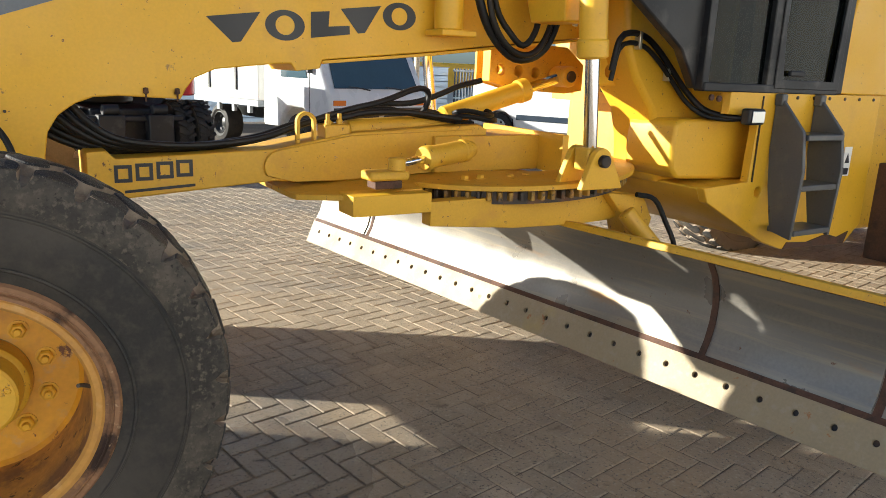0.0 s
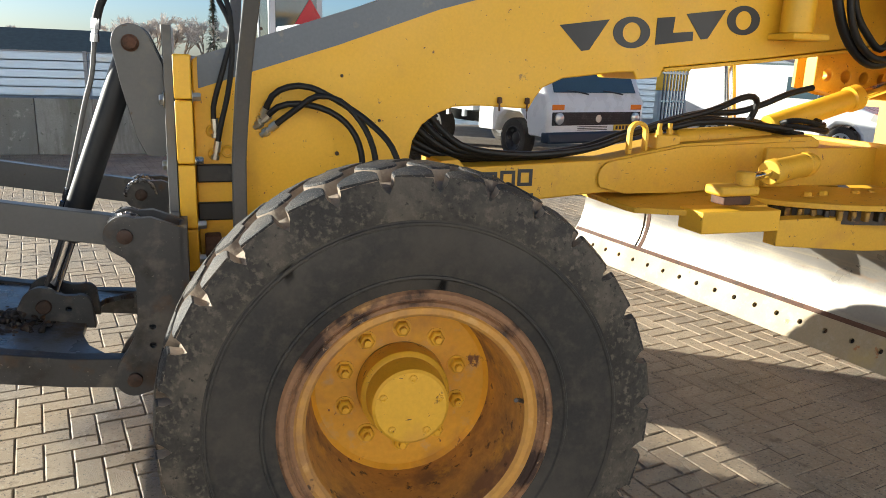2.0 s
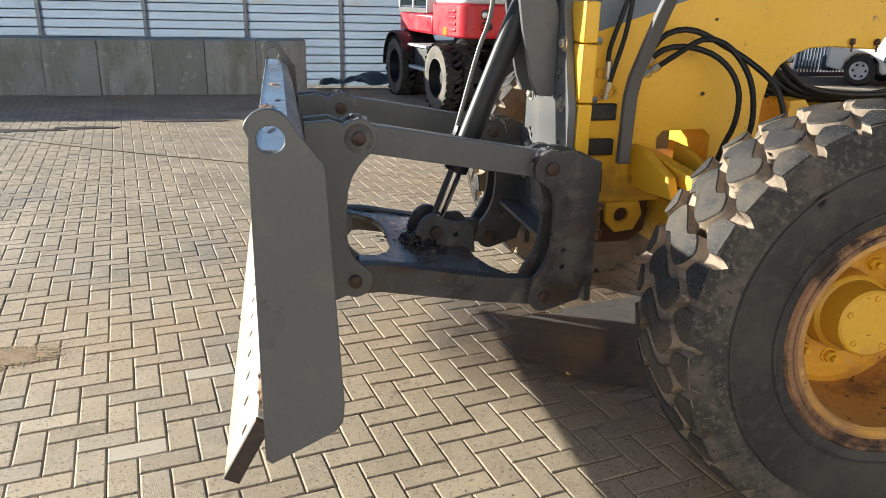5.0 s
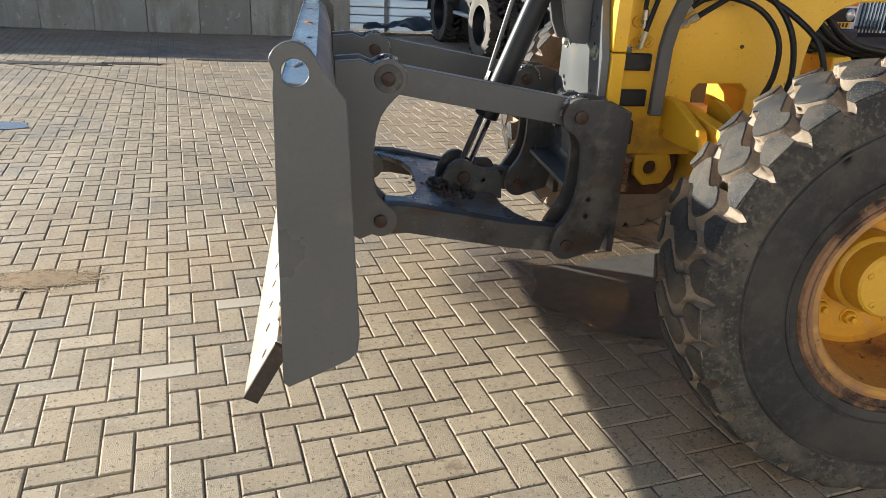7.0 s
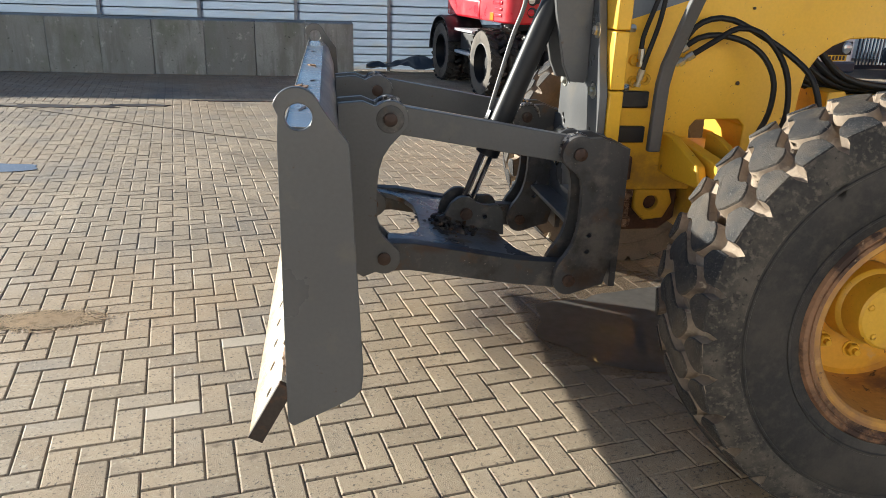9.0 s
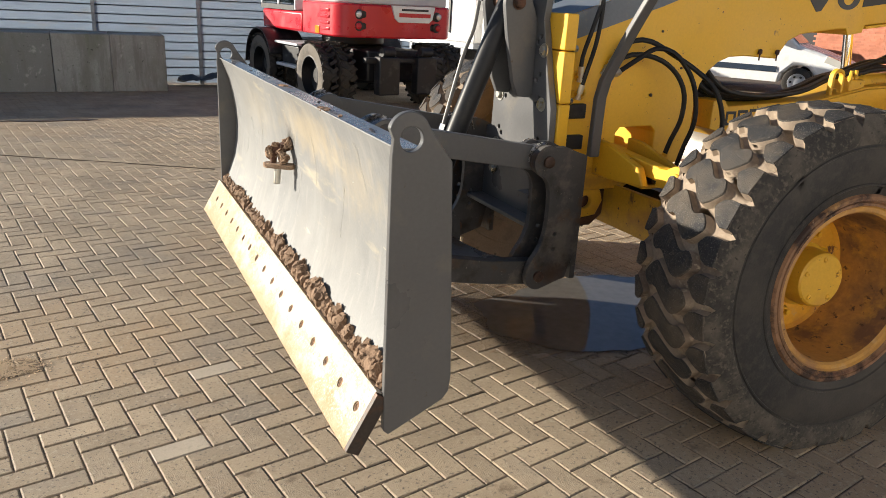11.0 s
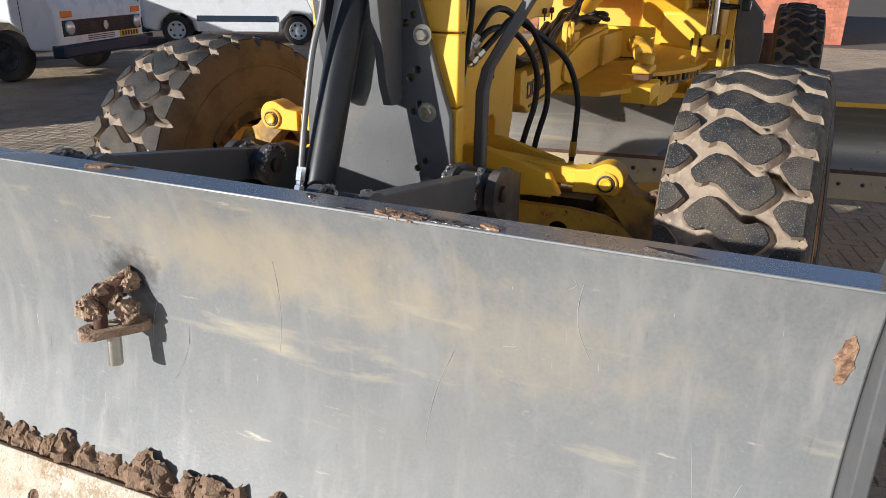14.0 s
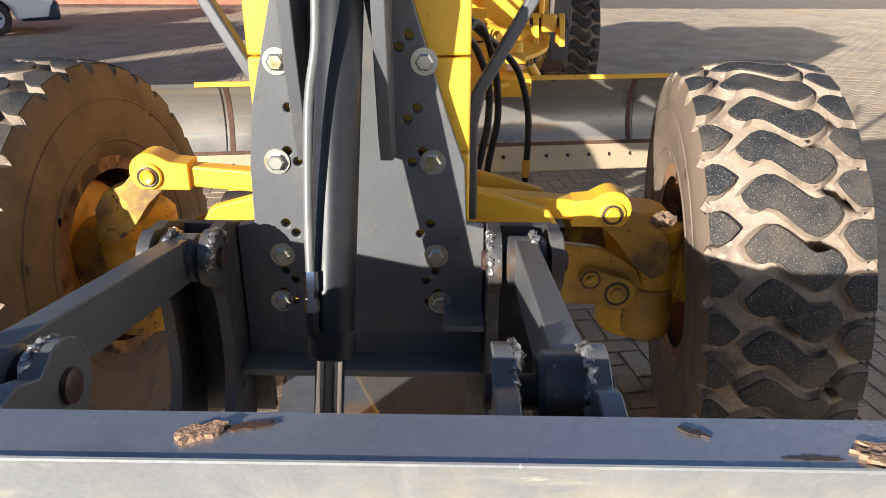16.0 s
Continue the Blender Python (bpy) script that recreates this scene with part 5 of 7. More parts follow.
for h in (hoses[0], hoses[1]):
    a, d = Vector(h[-1]), (Vector(h[-1]) - Vector(h[-2])).normalized()
    part("hose_ferrule", lathe([(-0.06, 0.0145), (0.0, 0.0145), (0.004, 0.011), (0.05, 0.011), (0.05, 0.016), (0.075, 0.016), (0.078, 0)], a - d * 0.02, a + d, 8), YELLOW_WORN, grader, "yellow overpainted hose ferrule")
upper_hoses = [
    [(-0.477, -0.21, 1.295), (-0.480, -0.215, 1.376), (-0.440, -0.22, 1.517), (-0.410, -0.22, 1.636), (-0.421, -0.20, 1.751), (-0.50, -0.10, 1.88), (-0.60, 0.0, 1.95)],
    [(-0.476, -0.215, 1.215), (-0.458, -0.225, 1.306), (-0.422, -0.23, 1.458), (-0.406, -0.22, 1.636), (-0.445, -0.19, 1.749), (-0.52, -0.08, 1.90), (-0.58, 0.03, 1.98)],
]
for h in upper_hoses:
    part("hydraulic_hose", tube(h, 0.0098, 10), HOSE, grader, "black rubber hydraulic hose")
    a, d = Vector(h[0]), (Vector(h[0]) - Vector(h[1])).normalized()
    part("hose_fitting", lathe([(-0.04, 0.014), (0.0, 0.014), (0.002, 0.010), (0.015, 0.010), (0.016, 0.015), (0.03, 0.015), (0.032, 0)], a, a + d, 8), ZINC, grader)
part("cylinder_hose", tube([CYL_A + Vector((-0.121, 0.030, 0.07)), CYL_A + Vector((-0.104, 0.030, 0.13)), CYL_A + Vector((-0.06, 0.028, 0.21)), CYL_A + Vector((0.02, 0.02, 0.31)), CYL_A + Vector((0.14, 0.0, 0.42))], 0.0155, 12), HOSE, grader)

# ---- drawbar, circle and moldboard ----
bar_out = [(0.42, 1.165), (0.50, 1.17), (0.53, 1.135), (1.22, 1.165), (1.60, 1.235), (2.35, 1.275), (2.40, 1.25), (2.40, 1.05), (1.60, 1.00), (1.20, 1.015), (0.55, 0.965), (0.50, 1.0), (0.42, 1.02)]
drawbar = part("drawbar", plate(bar_out, "y", -0.155, 0.135), YELLOW_WORN, grader, "scratched yellow box-section drawbar", 0.006)
side_plate = [*circle(1.235, 1.085, 0.075, 8, 215, 100), (1.60, 1.225), (2.30, 1.25), (2.30, 1.04), (1.55, 1.01), (1.30, 1.01)]
part("drawbar_side", plate(side_plate, "y", -0.172, -0.157), YELLOW_WORN, drawbar, "", 0.004)
# plain decal shapes on the drawbar
for k, x in enumerate((0.522, 0.606, 0.690, 0.772)):
    w, h, t = 0.070, 0.074, 0.015
    cx0, cz0 = x, 1.036 + 0.0055 * k
    outer = [(cx0, cz0), (cx0 + w, cz0), (cx0 + w, cz0 + h), (cx0, cz0 + h)]
    inner = [(cx0 + t, cz0 + t), (cx0 + w - t, cz0 + t), (cx0 + w - t, cz0 + h - t), (cx0 + t, cz0 + h - t)]
    part("dark_mark", plate(outer, "y", -0.158, -0.1555, [inner]), LETTER, drawbar, "plain black decal shape")
part("dark_bar", plate([(0.56, 0.990), (0.85, 1.008), (0.85, 1.020), (0.56, 1.002)], "y", -0.158, -0.1555), LETTER, drawbar)
# hose bundle along the drawbar
hose_start = [(0.38, -0.06, 1.36), (0.46, -0.08, 1.27), (0.58, -0.09, 1.205), (0.85, -0.085, 1.18), (1.15, -0.08, 1.205), (1.38, -0.06, 1.27)]
hose_ends = [
    [(1.60, -0.06, 1.335), (1.82, -0.05, 1.385), (2.00, -0.03, 1.445), (2.08, -0.02, 1.452), (2.115, -0.01, 1.42), (2.10, 0.0, 1.35), (2.07, 0.02, 1.30)],
    [(1.60, -0.03, 1.315), (1.82, -0.03, 1.345), (2.02, -0.04, 1.32), (2.26, -0.06, 1.285), (2.36, -0.08, 1.272)],
    [(1.60, 0.0, 1.325), (1.80, 0.02, 1.365), (2.02, 0.02, 1.375), (2.16, 0.0, 1.415), (2.30, -0.01, 1.47), (2.44, -0.02, 1.505)],
    [(1.62, 0.03, 1.30), (1.85, 0.05, 1.32), (2.12, 0.06, 1.33), (2.24, 0.05, 1.31), (2.30, 0.02, 1.28)],
    [(1.58, -0.09, 1.305), (1.70, -0.10, 1.33), (1.92, -0.10, 1.335), (2.12, -0.10, 1.315), (2.26, -0.11, 1.30)],
    [(1.55, 0.06, 1.29), (1.68, 0.08, 1.30), (1.80, 0.08, 1.27)],
]
for k, tail in enumerate(hose_ends):
    o = 0.020 * k
    part("drawbar_hose", tube([(x - 0.030 * k * max(0, 1 - i / 4), y + o, z - 0.016 * k * max(0, 1 - i / 4) - 0.005 * (k % 3)) for i, (x, y, z) in enumerate(hose_start)] + tail, 0.0155, 10, None, 0.04), HOSE, drawbar, "black rubber hydraulic hose")
for k in range(2):
    ringed = [(2.37 + (0.135 - 0.02 * k) * math.cos(radians(a)), -0.06 + (0.09 - 0.012 * k) * math.sin(radians(a)), 1.305 + 0.028 * k + 0.012 * math.sin(radians(2 * a))) for a in range(0, 341, 20)]
    part("hose_coil", tube(ringed, 0.0135, 8, None, 0.03), HOSE, drawbar, "flat coil of black hose")
part("hose_loop", plate([*circle(1.38, 1.285, 0.05, 14, 0, 180), (1.33, 1.17), (1.345, 1.17), *circle(1.38, 1.285, 0.033, 14, 180, 0), (1.415, 1.17), (1.43, 1.17)], "y", -0.13, -0.10), YELLOW_WORN, drawbar, "yellow hose guide hoop", 0.003)
part("valve_block", box((1.47, -0.14, 1.19), (1.60, -0.03, 1.275)), YELLOW_WORN, drawbar, "greasy yellow valve block", 0.008)
for x, y, z in ((1.49, -0.12, 1.275), (1.56, -0.10, 1.275), (1.53, -0.06, 1.275)):
    part("fitting", lathe([(0, 0.016), (0.02, 0.016), (0.022, 0.011), (0.05, 0.011), (0.05, 0)], (x, y, z), (x, y, z + 1), 8), YELLOW_WORN, drawbar)
part("side_shift_cylinder", rod((1.62, -0.04, 1.245), (2.28, 0.02, 1.275), 0.048, 24), YELLOW_WORN, drawbar, "yellow hydraulic cylinder")

CC = Vector((2.56, -0.02, 0.0))
CR = 0.785


def raked(bm):
    """The turntable leans: it rises towards the machine's back."""
    for v in bm.verts:
        v.co.z += (v.co.x - 2.05) * 0.05
    return bm


# top plate of the drawbar over the circle
top_pts = circle(CC.x, CC.y, CR, 44, -155, 155)
part("circle_plate", raked(plate([(1.23, -0.30), (1.24, -0.36), (1.42, -0.50), (1.80, -0.52), *top_pts, (1.80, 0.45), (1.45, 0.30), (1.23, 0.20)], "z", 1.0, 1.025, [circle(CC.x + 0.12, CC.y, 0.40, 28)])), YELLOW_WORN, grader, "worn yellow turntable top plate", 0.003)
circle_ring = part("turntable_ring", raked(lathe([(0, 0.60), (0, 0.715), (0.07, 0.715), (0.07, 0.60), (0, 0.60)], (CC.x, CC.y, 0.925), (CC.x, CC.y, 2), 72)), GREASE, grader, "greasy dark toothed turntable ring")
for k in range(88):
    a = 2 * math.pi * k / 88
    b = plate([(-0.014, -0.015), (0.022, -0.010), (0.026, -0.006), (0.026, 0.006), (0.022, 0.010), (-0.014, 0.015)], "z", 0.0, 0.042)
    bmesh.ops.transform(b, matrix=Matrix.Translation((CC.x + 0.725 * math.cos(a), CC.y + 0.725 * math.sin(a), 0.947)) @ Matrix.Rotation(a, 4, "Z"), verts=b.verts[:])
    raked(b)
    part("tooth", b, GREASY_YELLOW if k % 4 else GREASE, circle_ring)
# corner box, slide shoe and lock cylinder
part("corner_box", box((1.41, -0.60, 0.912), (1.805, -0.44, 1.004)), YELLOW, grader, "", 0.004)
part("shoe", box((1.50, -0.58, 1.062), (1.70, -0.47, 1.104)), YELLOW_WORN, grader, "", 0.012)
part("shim_stack", box((1.53, -0.57, 1.024), (1.665, -0.48, 1.062)), RUST, grader, "stack of rusty shims", 0.006)
part("lock_cylinder", lathe([(0, 0), (0, 0.052), (0.01, 0.058), (0.05, 0.058), (0.052, 0.053), (0.27, 0.053), (0.272, 0.058), (0.31, 0.058), (0.315, 0.045), (0.36, 0.04), (0.36, 0)], (1.82, -0.48, 1.145), (2.20, -0.36, 1.175), 28), YELLOW_WORN, grader, "yellow hydraulic lock cylinder", 0.003)
part("lock_rod", rod((1.66, -0.53, 1.13), (1.83, -0.478, 1.145), 0.018, 14), CHROME, grader)
part("lock_eye", rod((1.655, -0.53, 1.10), (1.655, -0.53, 1.16), 0.04, 18), YELLOW_WORN, grader)
part("inner_box", box((2.05, -0.20, 1.03), (2.75, 0.20, 1.22)), YELLOW_WORN, grader, "", 0.006)
part("rear_wall", plate([(2.72, -0.42), (2.76, -0.42), (2.80, 0.40), (2.76, 0.40)], "z", 1.03, 1.24), YELLOW, grader, "", 0.004)
for x, y in ((2.08, -0.45), (2.18, -0.44), (2.35, -0.46), (2.45, -0.46)):
    part("plate_bolt", bolt((x, y, 1.03), (0, 0, 1), 0.02, 0.022, 1.4), YELLOW_WORN, grader)
# lower arms that hold the moldboard
arm_out = [(1.80, 0.96), (1.80, 0.845), (2.30, 0.80), (2.70, 0.79), (2.95, 0.80), (3.10, 0.86), (3.10, 0.93), (2.9, 0.965)]
for y0, y1 in ((-0.60, -0.52), (0.34, 0.42)):
    part("circle_arm", plate(arm_out, "y", y0, y1), YELLOW_WORN, grader, "worn yellow blade carrier arm", 0.004)
part("carrier_leg", plate([(2.85, 0.96), (3.12, 0.93), (3.20, 0.80), (3.14, 0.62), (3.02, 0.50), (2.90, 0.52), (3.02, 0.70), (2.98, 0.82)], "y", -0.66, -0.52), YELLOW_WORN, grader, "", 0.006)
part("tilt_cylinder", rod((2.95, -0.70, 0.86), (3.12, -0.86, 0.60), 0.05, 22), YELLOW_WORN, grader, "yellow tilt cylinder")
part("tilt_hose", tube([(3.02, -0.70, 0.95), (3.14, -0.72, 0.92), (3.20, -0.76, 0.80), (3.22, -0.82, 0.68), (3.15, -0.86, 0.62)], 0.014, 8), HOSE, grader)

# moldboard
M_AT, M_TURN = Vector((2.482, 0.0, 0.0)), 7.9
MY0, MY1 = -2.33, 2.02
mold_to = Matrix.Translation(M_AT) @ Matrix.Rotation(radians(M_TURN), 4, "Z")
curve_f = [(0.075, 0.335), (0.118, 0.41), (0.142, 0.49), (0.148, 0.57), (0.135, 0.65), (0.105, 0.72), (0.06, 0.78)]
curve_b = [(0.085, 0.80), (0.135, 0.745), (0.168, 0.66), (0.182, 0.57), (0.176, 0.48), (0.148, 0.39), (0.105, 0.32)]


def moulded(outline, y0, y1, axis="y", holes=()):
    bm = plate(outline, axis, y0, y1, holes)
    bmesh.ops.transform(bm, matrix=mold_to, verts=bm.verts[:])
    return bm


mold = part("moldboard", moulded(curve_f + curve_b, MY0, MY1), MOLD, grader, "polished steel grader moldboard with rust stains")
part("top_rail", moulded([(0.045, 0.785), (0.06, 0.815), (0.155, 0.80), (0.165, 0.775), (0.10, 0.775)], MY0 + 0.12, MY1 - 0.55), YELLOW_WORN, mold, "worn yellow top rail", 0.004)
part("back_rail", moulded([(0.18, 0.60), (0.24, 0.60), (0.24, 0.48), (0.18, 0.48)], MY0 + 0.3, MY1 - 0.3), RUST, mold)
b = bmesh.new()
hl = []
y = MY0 + 0.10
while y < MY1 - 0.04:
    hl.append(circle(y, 0.105, 0.0140, 12))
    y += 0.1525
plate([(MY0, 0.0), (MY1, 0.0), (MY1, 0.185), (MY0, 0.185)], "x", -0.010, 0.010, hl, b)
bmesh.ops.transform(b, matrix=mold_to @ Matrix.Translation((0.0, 0, 0.165)) @ Matrix.Rotation(radians(24), 4, "Y"), verts=b.verts[:])
part("moldboard_edge", b, MOLD_EDGE, mold, "dusty bolted cutting edge", 0.002)
b = plate([(MY0, 0.06), (MY1, 0.06), (MY1, 0.15), (MY0, 0.15)], "x", 0.011, 0.02)
bmesh.ops.transform(b, matrix=mold_to @ Matrix.Translation((0.0, 0, 0.165)) @ Matrix.Rotation(radians(24), 4, "Y"), verts=b.verts[:])
part("edge_backing", b, GREASE, mold)
# overlay wear plates at both ends, with dark gaps before them
for yc in (-1.46, -2.20, 1.28):
    strip = [(x - 0.0035, z) for x, z in curve_f] + [(x + 0.001, z) for x, z in curve_f[::-1]]
    part("gap_strip", moulded(strip, yc - 0.016, yc + 0.016), RUST, mold, "rusty dark seam")
for y0, y1 in ((-2.18, -1.49), (1.32, 2.0)):
    strip = [(x - 0.010, z) for x, z in curve_f] + [(x - 0.0005, z) for x, z in curve_f[::-1]]
    part("wear_plate", moulded(strip, y0, y1), MOLD, mold, "bright steel wear plate", 0.001)
seam = [(0.066, 0.328), (0.078, 0.352), (0.074, 0.354), (0.060, 0.332)]
part("seam", moulded(seam, MY0 + 0.02, MY1 - 0.02), RUST, mold)

# blade lift cylinders, saddle and links under the boom
def lift_cyl(x, y, zt, zb, foot):
    c = part("blade_lift_cylinder", lathe([(0, 0), (0, 0.06), (0.02, 0.066), (0.62, 0.066), (0.63, 0.074), (0.70, 0.074), (0.71, 0.06), (0.71, 0)], (x, y, zt), (foot.x, foot.y, zb), 32), YELLOW, grader, "yellow blade lift cylinder with chromed rod")
    a, q = Vector((x, y, zt)), Vector((foot.x, foot.y, zb))
    d = (q - a).normalized()
    part("cylinder_rod", rod(a + d * 0.70, q, 0.034, 24), CHROME, c, "chromed piston rod")
    part("ball_block", box((foot.x - 0.06, foot.y - 0.05, zb - 0.05), (foot.x + 0.06, foot.y + 0.05, zb + 0.06)), YELLOW_WORN, c, "", 0.012)
    return c


FOOT_L = Vector((2.57, -0.80, 1.16))
lift_cyl(2.47, -0.80, 2.34, 1.16, FOOT_L)
lift_cyl(2.47, 0.80, 2.34, 1.16, Vector((2.57, 0.70, 1.16)))
for y0 in (-0.90, -0.735):
    part("ball_bracket", plate([(2.44, 1.03), (2.48, 1.13), *circle(2.56, 1.165, 0.06, 8, 150, 20), (2.68, 1.08), (2.70, 1.03)], "y", y0, y0 + 0.035, [circle(2.56, 1.165, 0.022, 12)]), YELLOW, grader, "yellow ball joint bracket", 0.004)
part("bracket_pin", rod((2.56, -0.93, 1.165), (2.56, -0.68, 1.165), 0.03, 18), GREASE, grader)
# saddle round the boom
sad = [(-0.66, 1.80), (-0.66, 2.30), (-0.50, 2.36), (0.50, 2.36), (0.66, 2.30), (0.66, 1.80), (0.40, 1.80), (0.22, 2.24), (-0.22, 2.24), (-0.40, 1.80)]
part("saddle", plate(sad, "x", 2.46, 2.62), YELLOW, grader, "yellow blade lift saddle frame", 0.01)
part("cylinder_cap", rod((2.07, -0.25, 1.74), (2.07, -0.25, 2.30), 0.072, 28), YELLOW, grader, "yellow accumulator tube")
part("cylinder_foot", box((1.985, -0.335, 1.715), (2.185, -0.165, 1.745)), YELLOW, grader, "", 0.006)
lock = [(2.62, 1.50), (2.62, 1.68), (2.70, 1.74), (3.2, 1.72), (3.34, 1.62), (3.34, 1.46), (3.2, 1.44), (2.8, 1.46)]
part("lock_bar", plate(lock, "y", 0.16, 0.24, [circle(2.70 + 0.13 * k, 1.572 - 0.006 * k, 0.033, 16) for k in range(4)]), YELLOW_WORN, grader, "yellow link bar with row of lock holes", 0.005)
part("lock_backing", plate([(x, z) for x, z in lock], "y", 0.30, 0.32), YELLOW_WORN, grader)
part("swing_cylinder", lathe([(0, 0), (0, 0.05), (0.01, 0.058), (0.52, 0.058), (0.53, 0.068), (0.585, 0.068), (0.59, 0.05), (0.59, 0)], (2.22, 0.02, 1.30), (2.98, 0.02, 1.52), 28), YELLOW, grader, "yellow centre-shift cylinder")
part("swing_rod", rod((2.76, 0.02, 1.458), (3.04, 0.02, 1.54), 0.03, 20), CHROME, grader)
part("swing_eye", rod((3.06, -0.05, 1.545), (3.06, 0.09, 1.545), 0.062, 24), YELLOW_WORN, grader, "", 0.005)
part("swing_pin", rod((3.06, -0.062, 1.545), (3.06, 0.10, 1.545), 0.034, 20), GREASE, grader, "dark greasy pin")
part("swing_link", plate([(2.90, 2.0), (3.17, 2.0), (3.15, 1.73), (3.235, 1.67), (3.25, 1.56), (3.17, 1.505), (2.95, 1.505), (2.92, 1.54)], "y", -0.40, -0.32, [circle(3.035, 1.585, 0.036, 18)]), YELLOW, grader, "yellow saddle lug with pin bore", 0.010)
part("lug_clamp", plate([(3.115, 1.515), (3.19, 1.515), (3.20, 1.60), (3.16, 1.66), (3.105, 1.64)], "y", -0.425, -0.402), YELLOW, grader, "", 0.005)
part("clamp_bolt", bolt((3.145, -0.425, 1.53), (0, -1, 0), 0.018, 0.02, 1.4), YELLOW_WORN, grader)
for pts, r in (([(2.14, -0.34, 2.1), (2.18, -0.35, 1.89), (2.26, -0.35, 1.74), (2.37, -0.36, 1.64), (2.48, -0.36, 1.625), (2.59, -0.36, 1.68), (2.67, -0.35, 1.82), (2.71, -0.34, 2.05)], 0.022),
               ([(2.22, -0.36, 2.1), (2.27, -0.37, 1.86), (2.36, -0.38, 1.74), (2.44, -0.38, 1.69), (2.51, -0.38, 1.76), (2.55, -0.37, 1.92), (2.57, -0.36, 2.1)], 0.016),
               ([(2.18, -0.38, 2.1), (2.24, -0.39, 1.80), (2.36, -0.40, 1.66), (2.50, -0.40, 1.66), (2.60, -0.39, 1.80), (2.64, -0.38, 2.05)], 0.016)):
    part("hanging_hose", tube(pts, r, 12), HOSE, grader, "thick black rubber hose loop")
part("bright_pipe", tube([(2.72, -0.46, 2.2), (2.72, -0.46, 1.9), (2.70, -0.46, 1.80)], 0.014, 10), ZINC, grader)

# ---- rear frame, cab and steps ----
neck = [(2.90, 2.24), (2.96, 1.72), (3.05, 1.55), (3.20, 1.38), (3.25, 1.22), (3.27, 1.0), (3.4, 0.95), (3.72, 1.02), (3.72, 1.30), (3.68, 1.38), (3.66, 2.0), (3.4, 2.24)]
part("neck", plate(neck, "y", -0.58, -0.24), YELLOW, grader, "yellow rear frame neck under the cab", 0.03)
part("cab_core", plate([(3.72, 1.50), (4.85, 1.50), (4.87, 0.70), (4.10, 0.62), (3.72, 0.80)], "y", -0.52, 0.70), YELLOW_WORN, grader)
part("neck_panel", plate([(3.20, 1.20), (3.21, 1.33), (3.25, 1.352), (3.96, 1.345), (3.96, 1.0), (3.26, 1.03), (3.21, 1.08)], "y", -0.75, -0.40), YELLOW, grader, "yellow rounded frame housing", 0.02)
part("cab_nose", plate([(3.86, 0.67), (3.35, 0.925), (3.31, 0.998), (3.70, 1.015), (4.1, 1.0), (4.1, 0.67)], "y", -0.849, 0.60), YELLOW, grader, "yellow slanted belly panel under the cab", 0.012)
part("cab_base", plate([(3.42, 1.51), (4.85, 1.51), (4.87, 0.70), (4.72, 0.58), (4.06, 0.60), (3.86, 0.66), (3.34, 0.92), (3.30, 1.00), (3.66, 1.02), (3.68, 1.38), (3.42, 1.39)], "y", -0.905, -0.85, [circle(3.76, 0.96, 0.030, 16), [(4.44 + 0.03 * u + 0.02 * v, 0.82 + 0.07 * v) for u, v in circle(0, 0, 1, 16)]]), YELLOW, grader, "yellow cab side panel with rusty sill", 0.010)
part("panel_seam", box((3.685, -0.912, 1.02), (3.693, -0.9055, 1.49)), GREASE, grader)
for k in range(7):
    part("panel_screw", lathe([(0, 0.010), (0.006, 0.010), (0.008, 0)], (3.84 + 0.155 * k, -0.905, 1.485), (3.84 + 0.155 * k, -1.9, 1.485), 10), GREASE, grader)
part("sill_rust", plate([(4.07, 0.602), (4.70, 0.585), (4.74, 0.66), (4.62, 0.63), (4.5, 0.66), (4.3, 0.625), (4.1, 0.64)], "y", -0.912, -0.9055), RUST, grader)
cab = part("cab", plate([(3.19, 1.515), (3.235, 1.515), (3.235, 2.60), (2.40, 2.60), (2.74, 1.906), (3.06, 1.70)], "y", -0.86, -0.80), BLACK, grader, "black cab corner cladding", 0.01)
part("cab_pillar", box((3.19, -0.90, 1.512), (3.24, -0.84, 2.65)), BLACK, cab, "", 0.006)
part("cab_pillar", box((3.70, -0.905, 1.512), (3.78, -0.84, 2.65)), BLACK, cab, "", 0.006)
part("cab_pillar", box((4.34, -0.905, 1.512), (4.42, -0.84, 2.65)), BLACK, cab, "", 0.006)
part("cab_sill", box((3.20, -0.91, 1.505), (4.36, -0.84, 1.55)), BLACK, cab, "", 0.006)
part("cab_roof", box((3.0, -0.95, 2.62), (4.9, 0.76, 2.75)), YELLOW, cab, "", 0.03)
part("cab_back", plate([(4.40, 1.512), (4.92, 1.512), (4.92, 2.62), (4.62, 2.62), (4.42, 1.95)], "y", -0.90, 0.68), YELLOW, cab, "", 0.01)
g = part("window_pane", box((3.24, -0.875, 1.55), (3.70, -0.868, 2.62)), GLASS, cab, "clear side window")
g.visible_shadow = False
g = part("window_pane", box((3.78, -0.885, 1.55), (4.34, -0.878, 2.62)), GLASS, cab, "clear cab door window")
g.visible_shadow = False
part("door_frame", plate([(3.76, 1.53), (4.36, 1.53), (4.36, 2.64), (3.76, 2.64)], "y", -0.915, -0.90, [[(3.83, 1.58), (4.30, 1.58), (4.34, 2.3), (4.30, 2.6), (3.80, 2.6), (3.80, 1.82)]]), BLACK, cab, "black cab door frame", 0.004)
part("door_handle", box((3.86, -0.935, 1.60), (3.99, -0.915, 1.63)), BLACK, cab, "", 0.006)
